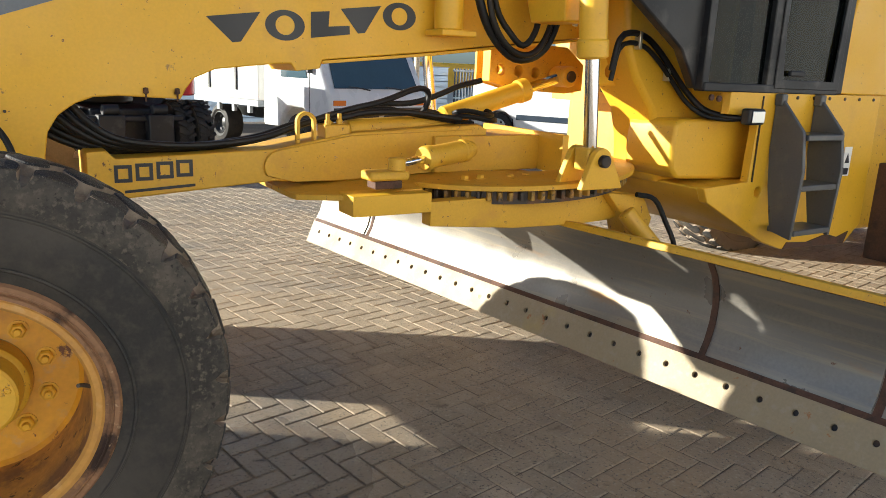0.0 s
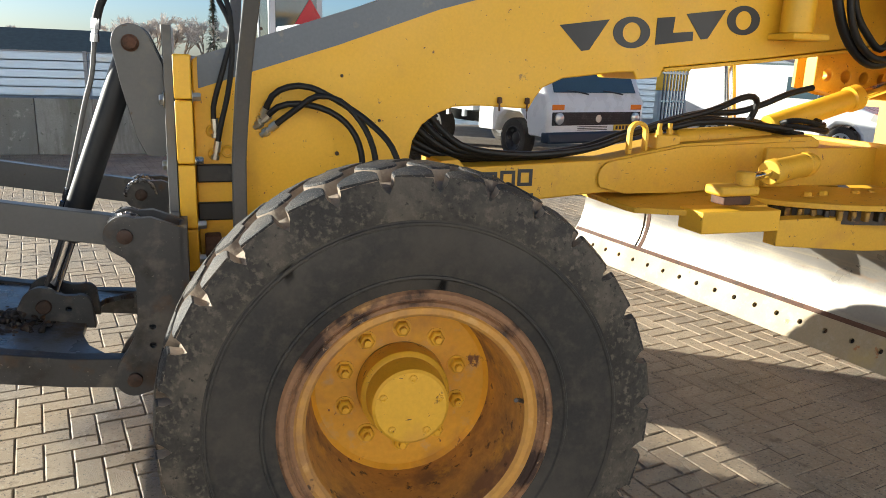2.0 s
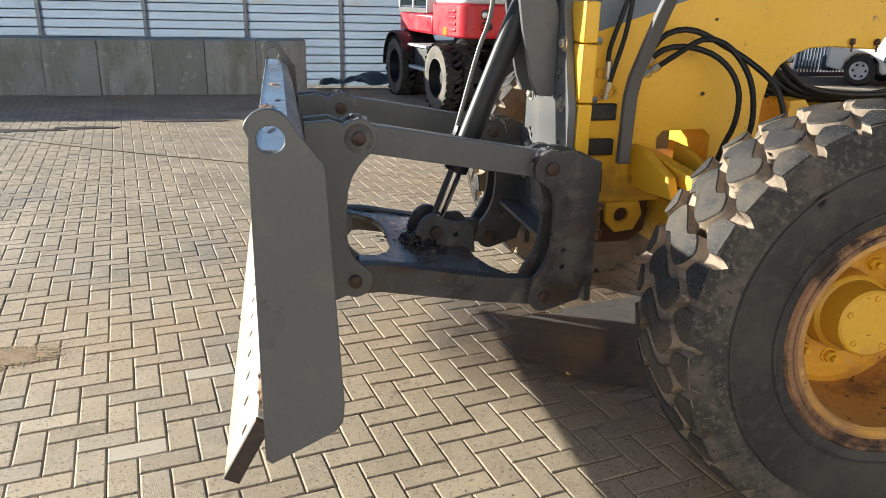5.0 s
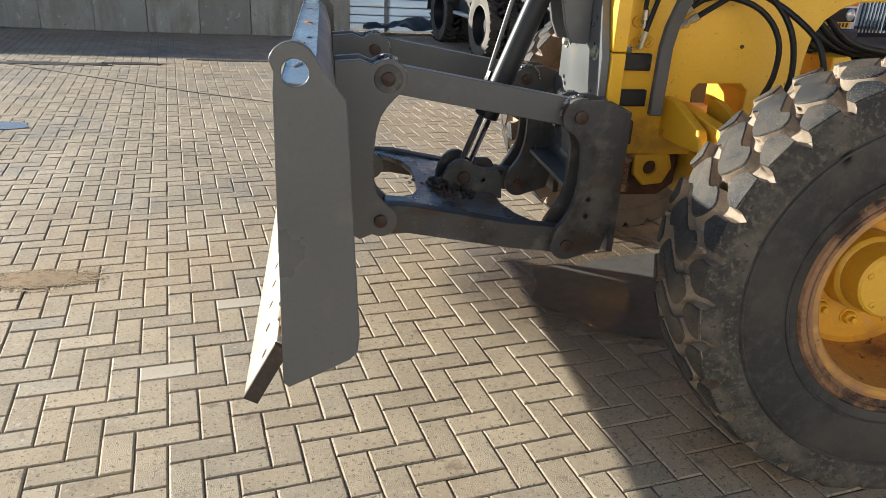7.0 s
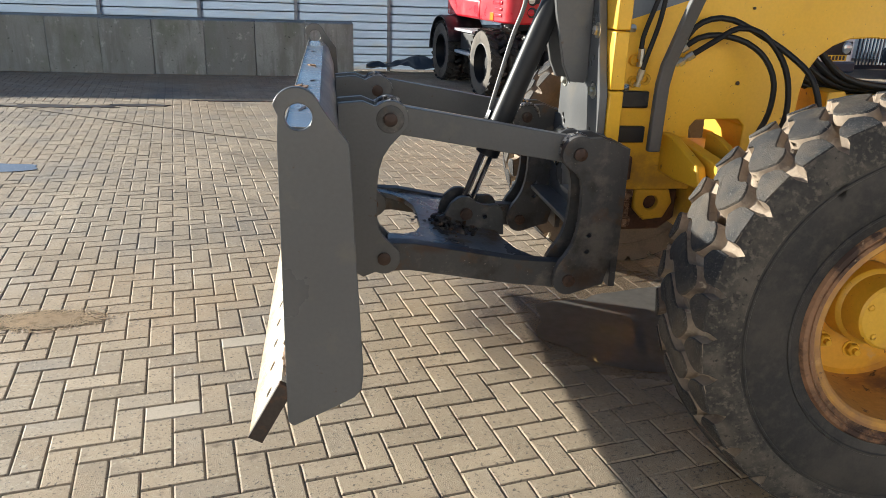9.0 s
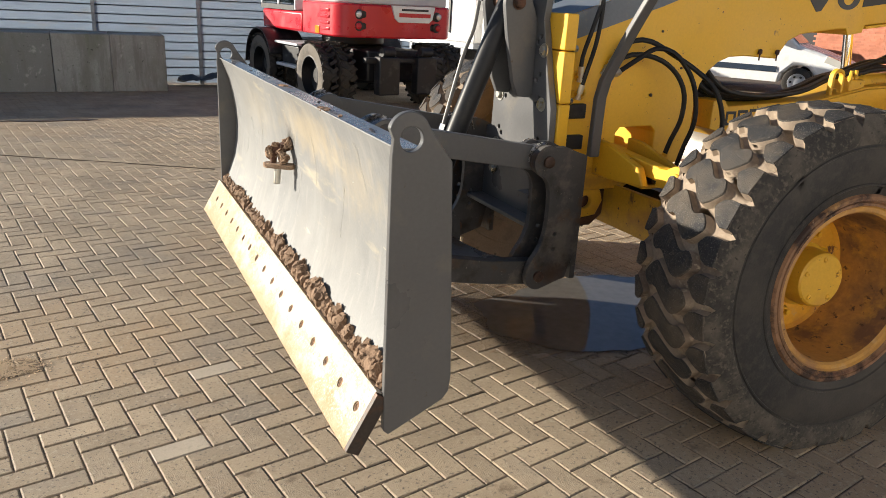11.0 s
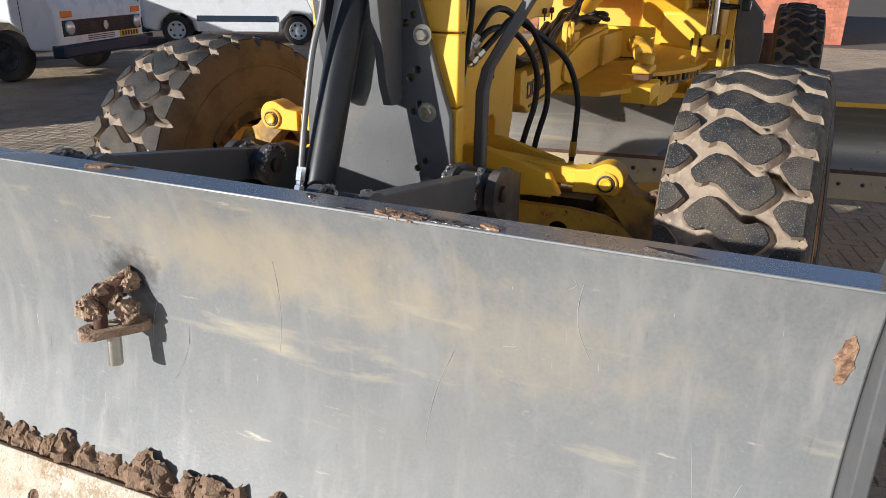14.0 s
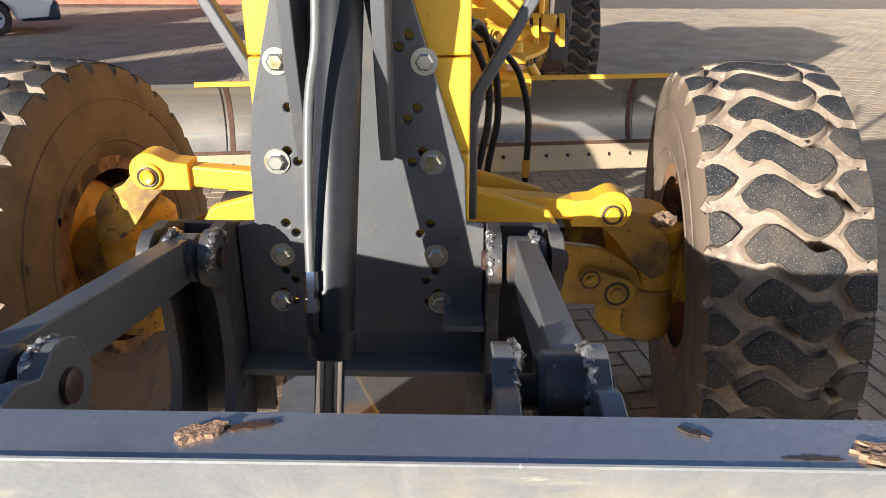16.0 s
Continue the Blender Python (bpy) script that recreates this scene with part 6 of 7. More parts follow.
part("driver_seat", box((3.75, -0.35, 1.45), (4.25, 0.15, 1.75)), BLACK, cab, "black operator seat", 0.05)
part("seat_back", box((4.15, -0.35, 1.70), (4.30, 0.15, 2.35)), BLACK, cab, "", 0.05)
part("cab_lining", plate([(3.22, 1.52), (4.40, 1.52), (4.40, 2.62), (3.22, 2.62)], "y", 0.62, 0.64, [[(3.30, 1.62), (3.72, 1.62), (3.72, 2.55), (3.30, 2.55)], [(3.80, 1.62), (4.32, 1.62), (4.32, 2.55), (3.80, 2.55)]]), BLACK, cab, "dark cab far side frame")
part("steering_column", tube([(3.50, -0.16, 1.55), (3.56, -0.16, 1.85), (3.62, -0.16, 1.98)], 0.035, 12), BLACK, cab)
part("steering_wheel", tube([(3.66 + 0.09 * math.cos(6.2832 * k / 16), -0.16 + 0.19 * math.sin(6.2832 * k / 16), 2.0 - 0.16 * math.cos(6.2832 * k / 16)) for k in range(17)], 0.014, 8), BLACK, cab)
part("cab_cushion", box((3.80, -0.33, 1.752), (4.14, 0.13, 1.80)), RED, cab, "red seat cushion", 0.02)
part("cab_bulkhead", box((3.50, -0.80, 1.39), (3.53, 0.64, 2.0)), YELLOW, cab)
# opaque front pane out of view, added to keep sun off the interior
part("front_glass", box((3.19, -0.80, 2.0), (3.20, 0.64, 2.62)), DARK_GLASS, cab, "dark front window pane that keeps sun out of the cab")
part("console", box((3.42, -0.30, 1.45), (3.60, 0.10, 1.95)), BLACK, cab, "", 0.03)
for x, z in ((3.26, 1.475), (3.32, 1.47)):
    part("panel_plug", lathe([(0, 0.016), (0.012, 0.016), (0.014, 0)], (x, -0.905, z), (x, -1.9, z), 14), RUST, grader)
lamp = part("side_lamp", box((3.47, -1.0, 1.34), (3.60, -0.94, 1.425)), BLACK, grader, "black square work lamp", 0.012)
part("lamp_lens", box((3.485, -1.008, 1.352), (3.585, -1.001, 1.413)), LENS, lamp, "clear lamp lens", 0.004)
# two-tread step
side = [(-0.908, 1.46), (-0.955, 1.47), (-1.10, 1.31), (-1.13, 1.10), (-1.11, 0.72), (-0.98, 0.75), (-0.93, 1.0), (-0.908, 1.2)]
step = part("access_step", plate(side, "x", 3.80, 3.825), GREY, grader, "dusty dark grey two-tread cab access step", 0.005)
part("step_side", plate(side, "x", 4.16, 4.185), GREY, step, "", 0.005)
for z in (1.285, 1.01, 0.76):
    part("step_tread", box((3.826, -1.12, z - 0.02), (4.158, -0.95, z + 0.012)), GREY, step, "", 0.005)
for x in (3.79, 4.15):
    part("step_hook", box((x, -0.955, 1.44), (x + 0.05, -0.906, 1.505)), GREY, step, "", 0.008)
part("warning_sticker", box((4.55, -0.909, 1.02), (4.63, -0.9055, 1.20)), CREAM, grader, "small pale warning sticker")
part("sticker_bar", box((4.565, -0.911, 1.03), (4.615, -0.9095, 1.07)), LETTER, grader)
part("sticker_bar", plate([(4.565, 1.10), (4.615, 1.10), (4.59, 1.16)], "y", -0.911, -0.9095), LETTER, grader)
for dz, r in ((0.0, 0.016), (-0.05, 0.013)):
    part("neck_hose", tube([(2.85, -0.60, 1.587 + dz), (2.886, -0.60, 1.741 + dz), (2.955, -0.60, 1.780 + dz), (3.064, -0.60, 1.768 + dz), (3.175, -0.60, 1.705 + dz), (3.284, -0.62, 1.596 + dz), (3.36, -0.66, 1.494 + dz), (3.42, -0.74, 1.405 + dz * 0.6), (3.47, -0.84, 1.375 + dz * 0.3), (3.52, -0.92, 1.368)], r, 10), HOSE, grader, "black rubber hose clipped to the neck")
for x, z in ((3.02, 1.745), (3.26, 1.59)):
    part("hose_clip", box((x - 0.010, -0.622, z - 0.045), (x + 0.010, -0.58, z + 0.045)), ZINC, grader, "small metal hose clip", 0.004)
part("engine_frame", box((4.9, -0.75, 0.60), (8.6, 0.45, 1.9)), YELLOW_WORN, grader, "yellow rear engine body", 0.04)
part("tandem_case", box((5.9, -1.20, 0.45), (7.95, -0.98, 0.80)), YELLOW_WORN, grader, "", 0.03)
part("rear_fender", box((4.88, -1.22, 0.48), (4.94, -0.95, 1.10)), RUST, grader, "", 0.01)

# ---- the yard round the machine ----
# unseen wall, added to bounce sunlight onto the machine's near side
wall = part("bounce_wall", box((-28, -13.4, 0), (34, -13.0, 8.0)), BOUNCE, None)
tagged(wall, "unseen pale wall added to bounce light into the yard", "wall", kind="structure")
random.seed(11)
FY = 10.62
blocks = thing("concrete_block", "weathered grey concrete barrier block against the fence", "block", group="row of concrete barrier blocks")
part("body", box((-0.397, -0.40, 0), (0.397, 0.40, 0.86)), CONCRETE, blocks, "", 0.012)
blocks.matrix_basis = pose(-1.70, FY - 0.60, 0)
for k in range(1, 24):
    ob = copy_thing(blocks, pose(-1.70 - 0.80 * k, FY - 0.60 - random.uniform(0, 0.018), random.uniform(-0.012, 0.004), 0, 0, random.uniform(-0.7, 0.7)))


def fence_run(n, at, turn, height=1.54, width=1.63):
    for k in range(n):
        f = thing("fence_panel", "white profiled steel sheet fence panel on grey posts", "fence", group="steel sheet fence")
        bm = bmesh.new()
        prev = None
        rows = []
        z = 0.03
        while z < height - 0.19:
            rows += [(z, 0.0), (z + 0.092, 0.0010), (z + 0.106, 0.0024), (z + 0.124, 0.0024)]
            z += 0.14
        rows.append((height, 0.0))
        for z, off in rows:
            cur = (bm.verts.new((0.02, -off, z)), bm.verts.new((width - 0.02, -off, z)))
            if prev:
                bm.faces.new((prev[0], prev[1], cur[1], cur[0]))
            prev = cur
        bmesh.ops.solidify(bm, geom=bm.faces[:], thickness=0.004)
        part("sheet", bm, FENCE, f, "", 0, False)
        part("post", box((-0.03, -0.05, 0), (0.03, 0.03, height + 0.03)), FENCE_DARK, f, "grey steel post", 0.004)
        part("cap_rail", box((0.0, -0.02, height), (width, 0.02, height + 0.02)), FENCE_DARK, f)
        m = pose(*at, 0, 0, turn) @ Matrix.Translation((width * k, 0, 0))
        f.matrix_basis = m


fence_run(14, (-20.2, FY, 0), 0)


def shed(at, size, turn, label, roof=SHED):
    s = thing("shed", label, "building", at, turn)
    w, d, h, ridge = size
    part("wall", box((0, 0, 0), (w, d, h)), FENCE_DARK, s)
    bm = bmesh.new()
    n = int(w / 0.5)
    line = []
    for k in range(n):
        x0 = w * k / n
        line += [(x0, 0), (x0 + 0.30, 0), (x0 + 0.34, 0.0), (x0 + 0.44, 0.0), (x0 + 0.48, 0)]
    line.append((w, 0))
    prev = None
    for x, up in line:
        cur = (bm.verts.new((x, -0.3, h - 0.1 + up)), bm.verts.new((x, d / 2, ridge + up)))
        if prev:
            bm.faces.new((prev[0], cur[0], cur[1], prev[1]))
        prev = cur
    vs = [bm.verts.new(p) for p in ((0, d + 0.3, h - 0.1), (w, d + 0.3, h - 0.1), (w, d / 2, ridge), (0, d / 2, ridge))]
    bm.faces.new(vs)
    bm.faces.new([bm.verts.new(p) for p in ((0, 0, h - 0.1), (0, d, h - 0.1), (0, d / 2, ridge))])
    bm.faces.new([bm.verts.new(p) for p in ((w, 0, h - 0.1), (w, d, h - 0.1), (w, d / 2, ridge))])
    part("roof", bm, roof, s, "dark corrugated sheet roof", 0, False)


shed((-12.4, 40, 0), (8.6, 6, 1.55, 2.72), 0, "long low shed with dark corrugated roof behind the fence")
shed((-32.0, 46, 0), (15.6, 6, 1.6, 2.5), 0, "long low shed with grey roof behind the fence")


def bare_tree(at, height, seed, spread=0.5):
    t = thing("bare_tree", "leafless winter tree with fine twigs paled for haze", "tree", at, group="bare trees behind the fence")
    rnd = random.Random(seed)
    wood, twigs = bmesh.new(), bmesh.new()

    def grow(p, d, length, r, depth):
        q = p + d * length
        bm = wood if depth < 3 else twigs
        u = d.orthogonal().normalized()
        v = d.cross(u)
        n = 5 if depth < 3 else 3
        a = [bm.verts.new(p + r * (u * math.cos(6.283 * k / n) + v * math.sin(6.283 * k / n))) for k in range(n)]
        b = [bm.verts.new(q + r * 0.68 * (u * math.cos(6.283 * k / n) + v * math.sin(6.283 * k / n))) for k in range(n)]
        for k in range(n):
            bm.faces.new((a[k], a[(k + 1) % n], b[(k + 1) % n], b[k]))
        if depth >= 6:
            return
        for _ in range(3 if depth < 2 else 4):
            nd = (d + Vector((rnd.gauss(0, spread), rnd.gauss(0, spread), rnd.gauss(0.12, spread * 0.6)))).normalized()
            grow(p + (q - p) * rnd.uniform(0.55, 1.0), nd, length * rnd.uniform(0.55, 0.80), max(r * 0.6, 0.012), depth + 1)

    grow(Vector((0, 0, 0)), Vector((0, 0, 1)), height * 0.30, height * 0.018, 0)
    part("trunk", wood, BARK, t, "", 0, False)
    part("crown", twigs, TWIG, t, "fine leafless twigs", 0, False)


for k, (x, h) in enumerate(((-6.0, 5.6), (-3.6, 6.4), (-1.4, 6.6), (2.6, 5.6), (5.0, 5.0), (-14.0, 4.6), (8.5, 5.6), (-4.8, 6.0), (-2.6, 5.8), (0.0, 6.2), (-7.4, 5.0))):
    bare_tree((x, 60 + 2 * (k % 3), 0), h, 20 + k, 0.42)
con = thing("conifer", "dark narrow conifer behind the fence", "tree", (0.9, 61, 0))
b = bmesh.new()
rnd = random.Random(4)
for k in range(900):
    z = rnd.uniform(0.6, 6.0)
    r = (6.2 - z) * 0.20 * rnd.uniform(0.3, 1.0)
    a = rnd.uniform(0, 6.283)
    c = Vector((r * math.cos(a), r * math.sin(a), z))
    d = Vector((math.cos(a), math.sin(a), -0.5)) * 0.22
    w = Vector((-math.sin(a), math.cos(a), 0)) * 0.07
    b.faces.new([b.verts.new(c), b.verts.new(c + d * 0.6 + w), b.verts.new(c + d), b.verts.new(c + d * 0.6 - w)])
part("crown", b, NEEDLE, con, "", 0, False)
part("trunk", rod((0, 0, 0), (0, 0, 6), 0.08, 8), BARK, con)


def road_wheel(name, c, r, w, out, parent, disc=LIGHT_GREY, blocky=False, n=36, skin=None):
    """A vehicle's wheel: a rim with its tyre as a child; out is the side that shows, along x."""
    ax = Vector((out, 0, 0))
    p = Vector(c)
    rim = part(name, lathe([(-w * 0.4, 0), (-w * 0.4, r * 0.60), (w * 0.42, r * 0.62), (w * 0.44, r * 0.58), ((-0.1 if skin else 0.30) * w, r * 0.52), ((-0.25 if skin else 0.15) * w, r * 0.30), ((-0.1 if skin else 0.22) * w, r * 0.12), ((-0.1 if skin else 0.22) * w, 0)], p, p + ax, n), disc, parent)
    bm = lathe([(-w / 2 * 0.8, r * 0.58), (-w / 2, r * 0.75), (-w / 2 * 0.9, r * 0.95), (-w * 0.3, r), (w * 0.3, r), (w / 2 * 0.9, r * 0.95), (w / 2, r * 0.75), (w / 2 * 0.8, r * 0.58)], p, p + ax, n, None, [0, 0, 1, 1, 1, 0, 0] if skin else None)
    if blocky:
        first = len(bm.faces)
        for k in range(26):
            a = 2 * math.pi * k / 26
            for s in (-1, 1):
                b2 = box((-w * 0.24, -r * 0.05, 0), (w * 0.24, r * 0.05, r * 0.055))
                m = Matrix.Translation(p) @ Matrix.Rotation(a + (0.5 * 2 * math.pi / 26 if s > 0 else 0), 4, "X") @ Matrix.Translation((s * w * 0.26, 0, r * 0.985)) @ Matrix.Rotation(s * 0.5, 4, "Z")
                bmesh.ops.transform(b2, matrix=m, verts=b2.verts[:])
                me = bpy.data.meshes.new("lug")
                b2.to_mesh(me)
                bm.from_mesh(me)
                b2.free()
                bpy.data.meshes.remove(me)
    if skin and blocky:
        bm.faces.ensure_lookup_table()
        for f in bm.faces[first:]:
            f.material_index = 1
    if blocky:
        tie_islands(bm)
    part("tyre", bm, skin or RUBBER, rim, "dusty rubber tyre" if skin else "black rubber tyre")
    for k in range(0 if skin else 6):
        a = 6.283 * k / 6
        part("wheel_slot", lathe([(0, r * 0.09), (0.004, r * 0.09), (0.004, 0)], p + ax * w * 0.25 + Vector((0, r * 0.42 * math.cos(a), r * 0.42 * math.sin(a))), p + ax * 5, 10), BLACK, rim)
    return rim


# white cab-over delivery truck; local y runs to its back, x across
truck = thing("delivery_truck", "white cab-over light truck with white box body", "truck", (5.72, 7.92, 0), 13)
cabp = [(0.0, 0.42), (0.0, 0.95), (0.07, 1.05), (0.52, 1.95), (0.70, 2.06), (1.75, 2.06), (1.80, 0.42), (1.26, 0.42), (1.20, 0.62), (1.02, 0.76), (0.70, 0.76), (0.52, 0.62), (0.46, 0.42)]
cab_bm = plate([(y, z) for y, z in cabp], "x", -1.03, 1.03)
part("cab", cab_bm, WHITE, truck, "white rounded cab body", 0.05)
part("windscreen", plate([(-0.88, 0), (0.88, 0), (0.80, 0.90), (-0.80, 0.90)], "z", 0, 0.01), DARK_GLASS, truck, "dark windscreen")
ws = [o for o in truck.children if o.name.startswith("windscreen")][0]
ws.matrix_basis = pose(0, 0.088, 1.085, 63.4, 0, 0) @ pose(0, 0, 0.012)
for s in (-1, 1):
    part("side_window", plate([(0.55, 1.22), (1.25, 1.22), (1.25, 1.86), (0.78, 1.86)], "x", *sorted((s * 1.025, s * 1.04))), DARK_GLASS, truck, "dark door window")
    part("wiper", tube([(s * 0.38 - 0.22, 0.085, 1.12), (s * 0.38 + 0.02, 0.075, 1.10), (s * 0.38 + 0.20, 0.06, 1.07)], 0.012, 6), BLACK, truck)
    part("door_line", plate([(0.50, 0.66), (0.505, 0.66), (0.515, 1.95), (0.51, 1.95)], "x", *sorted((s * 1.028, s * 1.038))), BLACK, truck)
    part("mirror", box((s * 1.06 - 0.05, 0.42, 1.30), (s * 1.06 + 0.05, 0.48, 1.62)), BLACK, truck, "", 0.015)
    part("indicator", box((s * 0.84 - 0.12, -0.012, 0.835), (s * 0.84 + 0.12, 0.02, 0.915)), AMBER, truck, "amber indicator", 0.006)
    part("headlamp", lathe([(0, 0.09), (0.02, 0.09), (0.035, 0.07), (0.04, 0)], (s * 0.82, -0.012, 0.705), (s * 0.82, -1, 0.705), 24), LENS, truck, "round clear headlamp")
part("grille", box((-0.95, -0.010, 0.60), (0.95, 0.02, 0.80)), BLACK, truck, "black slatted grille", 0.006)
for k in range(5):
    part("grille_slat", box((-0.60, -0.018, 0.615 + 0.037 * k), (0.60, -0.008, 0.628 + 0.037 * k)), BLACK, truck)
part("badge", lathe([(0, 0.06), (0.012, 0.06), (0.012, 0.05), (0.006, 0.05), (0.006, 0)], (0, -0.015, 0.70), (0, -1, 0.70), 24), LENS, truck, "plain round badge")
part("bumper", box((-1.04, -0.06, 0.33), (1.04, 0.14, 0.50)), NAVY, truck, "dark blue-grey bumper", 0.03)
for k in range(3):
    part("vent_bar", box((-0.42, -0.006, 0.522 + 0.025 * k), (0.22, 0.01, 0.532 + 0.025 * k)), BLACK, truck)
pl = part("number_plate", box((0.36, -0.020, 0.51), (0.86, -0.004, 0.60)), PLATE_Y, truck, "yellow number plate", 0.003)
for k in range(6):
    part("plate_bar", box((0.395 + 0.075 * k, -0.023, 0.525), (0.44 + 0.075 * k, -0.0205, 0.585)), LETTER, pl)
part("chassis", box((-0.45, 1.5, 0.45), (0.45, 4.0, 0.62)), BLACK, truck)
part("box_body", box((-1.02, 1.95, 0.80), (1.02, 4.1, 2.35)), CREAM, truck, "off-white box body with dark straps", 0.02)
for y in (2.6, 3.5):
    part("strap", box((-1.045, y, 0.95), (-1.02, y + 0.05, 1.75)), BLACK, truck, "dark strap")
part("side_rail", box((-1.03, 1.95, 0.70), (-0.90, 4.1, 0.80)), FENCE_DARK, truck)
for y in (2.2, 2.7, 3.2, 3.7):
    part("rail_bracket", box((-1.03, y, 0.58), (-0.97, y + 0.08, 0.72)), FENCE_DARK, truck)
for s in (-1, 1):
    road_wheel("wheel", (s * 0.90, 0.86, 0.33), 0.33, 0.22, s, truck, BLACK)
    road_wheel("wheel", (s * 0.80, 3.35, 0.33), 0.33, 0.34, s, truck, BLACK)

# white panel van
van = thing("panel_van", "white compact panel van with dark blue bumper", "van", (12.33, 8.86, 0), 31)
# local y to the van's back, x across (its near side is -x)
vp = [(-0.98, 0.30), (-1.06, 0.55), (-1.0, 0.74), (-0.35, 0.97), (0.10, 1.10), (0.75, 1.66), (1.10, 1.78), (3.15, 1.80), (3.28, 1.60), (3.32, 0.90), (3.32, 0.34), (2.95, 0.28), (2.92, 0.50), (2.72, 0.66), (2.45, 0.66), (2.26, 0.50), (2.22, 0.28), (0.36, 0.28), (0.33, 0.48), (0.15, 0.66), (-0.15, 0.66), (-0.33, 0.48), (-0.36, 0.28)]
part("body", plate(vp, "x", -0.86, 0.86), WHITE, van, "white van body", 0.07)
part("windscreen", plate([(-0.70, 0), (0.70, 0), (0.62, 0.78), (-0.62, 0.78)], "z", 0, 0.012), DARK_GLASS, van)
[o for o in van.children if o.name.startswith("windscreen")][0].matrix_basis = pose(0, 0.12, 1.125, 40.8, 0, 0) @ pose(0, 0, 0.0)
for s in (-1, 1):
    part("side_window", plate([(0.45, 1.12), (1.15, 1.14), (1.15, 1.56), (0.86, 1.56)], "x", *sorted((s * 0.855, s * 0.868))), DARK_GLASS, van)
    part("rub_strip", box((min(s * 0.86, s * 0.885), 0.45, 0.50), (max(s * 0.86, s * 0.885), 2.15, 0.62)), NAVY, van, "dark rubbing strip", 0.006)
    part("headlamp", plate([(-0.90, 0.78), (-0.50, 0.92), (-0.46, 0.78), (-0.80, 0.68)], "x", *sorted((s * 0.62, s * 0.875))), LENS, van, "clear headlamp", 0.01)
    part("mirror", box((min(s * 0.9, s * 1.04), 0.40, 1.10), (max(s * 0.9, s * 1.04), 0.50, 1.25)), NAVY, van, "", 0.02)
    for y in (0.0, 2.60):
        road_wheel("wheel", (s * 0.78, y, 0.31), 0.31, 0.19, s, van)
part("front_bumper", box((-0.85, -1.14, 0.24), (0.85, -0.45, 0.58)), NAVY, van, "dark blue bumper", 0.06)
part("rear_bumper", box((-0.84, 3.15, 0.26), (0.84, 3.40, 0.58)), NAVY, van, "", 0.05)
pl = part("number_plate", box((-0.26, -1.16, 0.42), (0.26, -1.14, 0.53)), PLATE_Y, van, "yellow number plate")
for k in range(6):
    part("plate_bar", box((-0.225 + 0.078 * k, -1.163, 0.445), (-0.18 + 0.078 * k, -1.1605, 0.505)), LETTER, pl)
truck.matrix_basis = pose(5.92, 8.12, 0, 0, 0, 15) @ Matrix.Diagonal((1.08, 1.08, 1.08, 1))
for s in (-0.4, 0.4):
    part("roof_rack", box((s - 0.02, 1.2, 1.84), (s + 0.02, 3.0, 1.87)), FENCE_DARK, van)
for y in (1.3, 2.1, 2.9):
    part("rack_bar", box((-0.7, y, 1.87), (0.7, y + 0.05, 1.90)), FENCE_DARK, van)

# red wheeled excavator, seen from behind
exc = thing("wheeled_excavator", "red and grey wheeled excavator parked with its rear to the machine", "excavator", (1.66, 7.85, 0), 9)
part("chassis", box((-0.50, -0.45, 0.42), (0.50, 2.5, 0.86)), BLACK, exc, "", 0.03)
part("axle", rod((-1.1, 0.0, 0.47), (1.1, 0.0, 0.47), 0.12, 18), BLACK, exc)
part("axle", rod((-1.1, 1.95, 0.47), (1.1, 1.95, 0.47), 0.12, 18), BLACK, exc)
for s in (-1, 1):
    for y in (0.0, 1.95):
        road_wheel("wheel", (s * 1.10, y, 0.47), 0.47, 0.25, s, exc, HOSE, True, 36, (EXC_TYRE, RUBBER))
        road_wheel("wheel", (s * 0.80, y, 0.47), 0.47, 0.25, s, exc, HOSE, True, 36, (EXC_TYRE, RUBBER))
    leg = part("outrigger", box((s * 0.32 - 0.17, -0.80, 0.26), (s * 0.32 + 0.17, -0.62, 0.80)), BLACK, exc, "black support leg", 0.02)
    part("outrigger_head", rod((s * 0.32 - 0.10, -0.72, 0.86), (s * 0.32 + 0.10, -0.72, 0.86), 0.075, 16), BLACK, leg)
    part("outrigger_cylinder", rod((s * 0.32, -0.60, 0.40), (s * 0.32, -0.55, 0.84), 0.05, 16), BLACK, leg)
    part("mudguard", plate(circle(1.95, 0.47, 0.58, 14, 0, 160) + circle(1.95, 0.47, 0.555, 14, 160, 0), "x", *sorted((s * 1.24, s * 0.62))), BLACK, exc, "black mudguard", 0.004)
part("cross_beam", box((-0.66, -0.70, 0.70), (0.66, -0.58, 0.78)), BLACK, exc, "", 0.02)
part("side_step", box((-1.16, 0.62, 0.50), (-0.66, 1.36, 0.55)), LIGHT_GREY, exc, "", 0.01)
part("side_rail", box((-1.16, 0.55, 0.84), (-0.66, 1.42, 0.88)), LIGHT_GREY, exc, "", 0.01)
part("side_tank", box((-1.08, 0.66, 0.55), (-0.6, 1.32, 0.84)), BLACK, exc, "", 0.03)
part("turret_base", rod((0, 0.95, 0.86), (0, 0.95, 1.04), 0.5, 28), BLACK, exc)
cw = [(-1.0, 0.7), (-1.0, -0.10), *[(-0.72 + 0.28 * math.cos(radians(a)), -0.22 + 0.28 * math.sin(radians(a))) for a in range(190, 261, 14)],
      *[(1.5 * math.sin(radians(a)), 0.92 - 1.5 * math.cos(radians(a))) for a in range(-24, 25, 6)],
      *[(0.72 + 0.28 * math.cos(radians(a)), -0.22 + 0.28 * math.sin(radians(a))) for a in range(284, 351, 14)], (1.0, -0.10), (1.0, 0.7)]
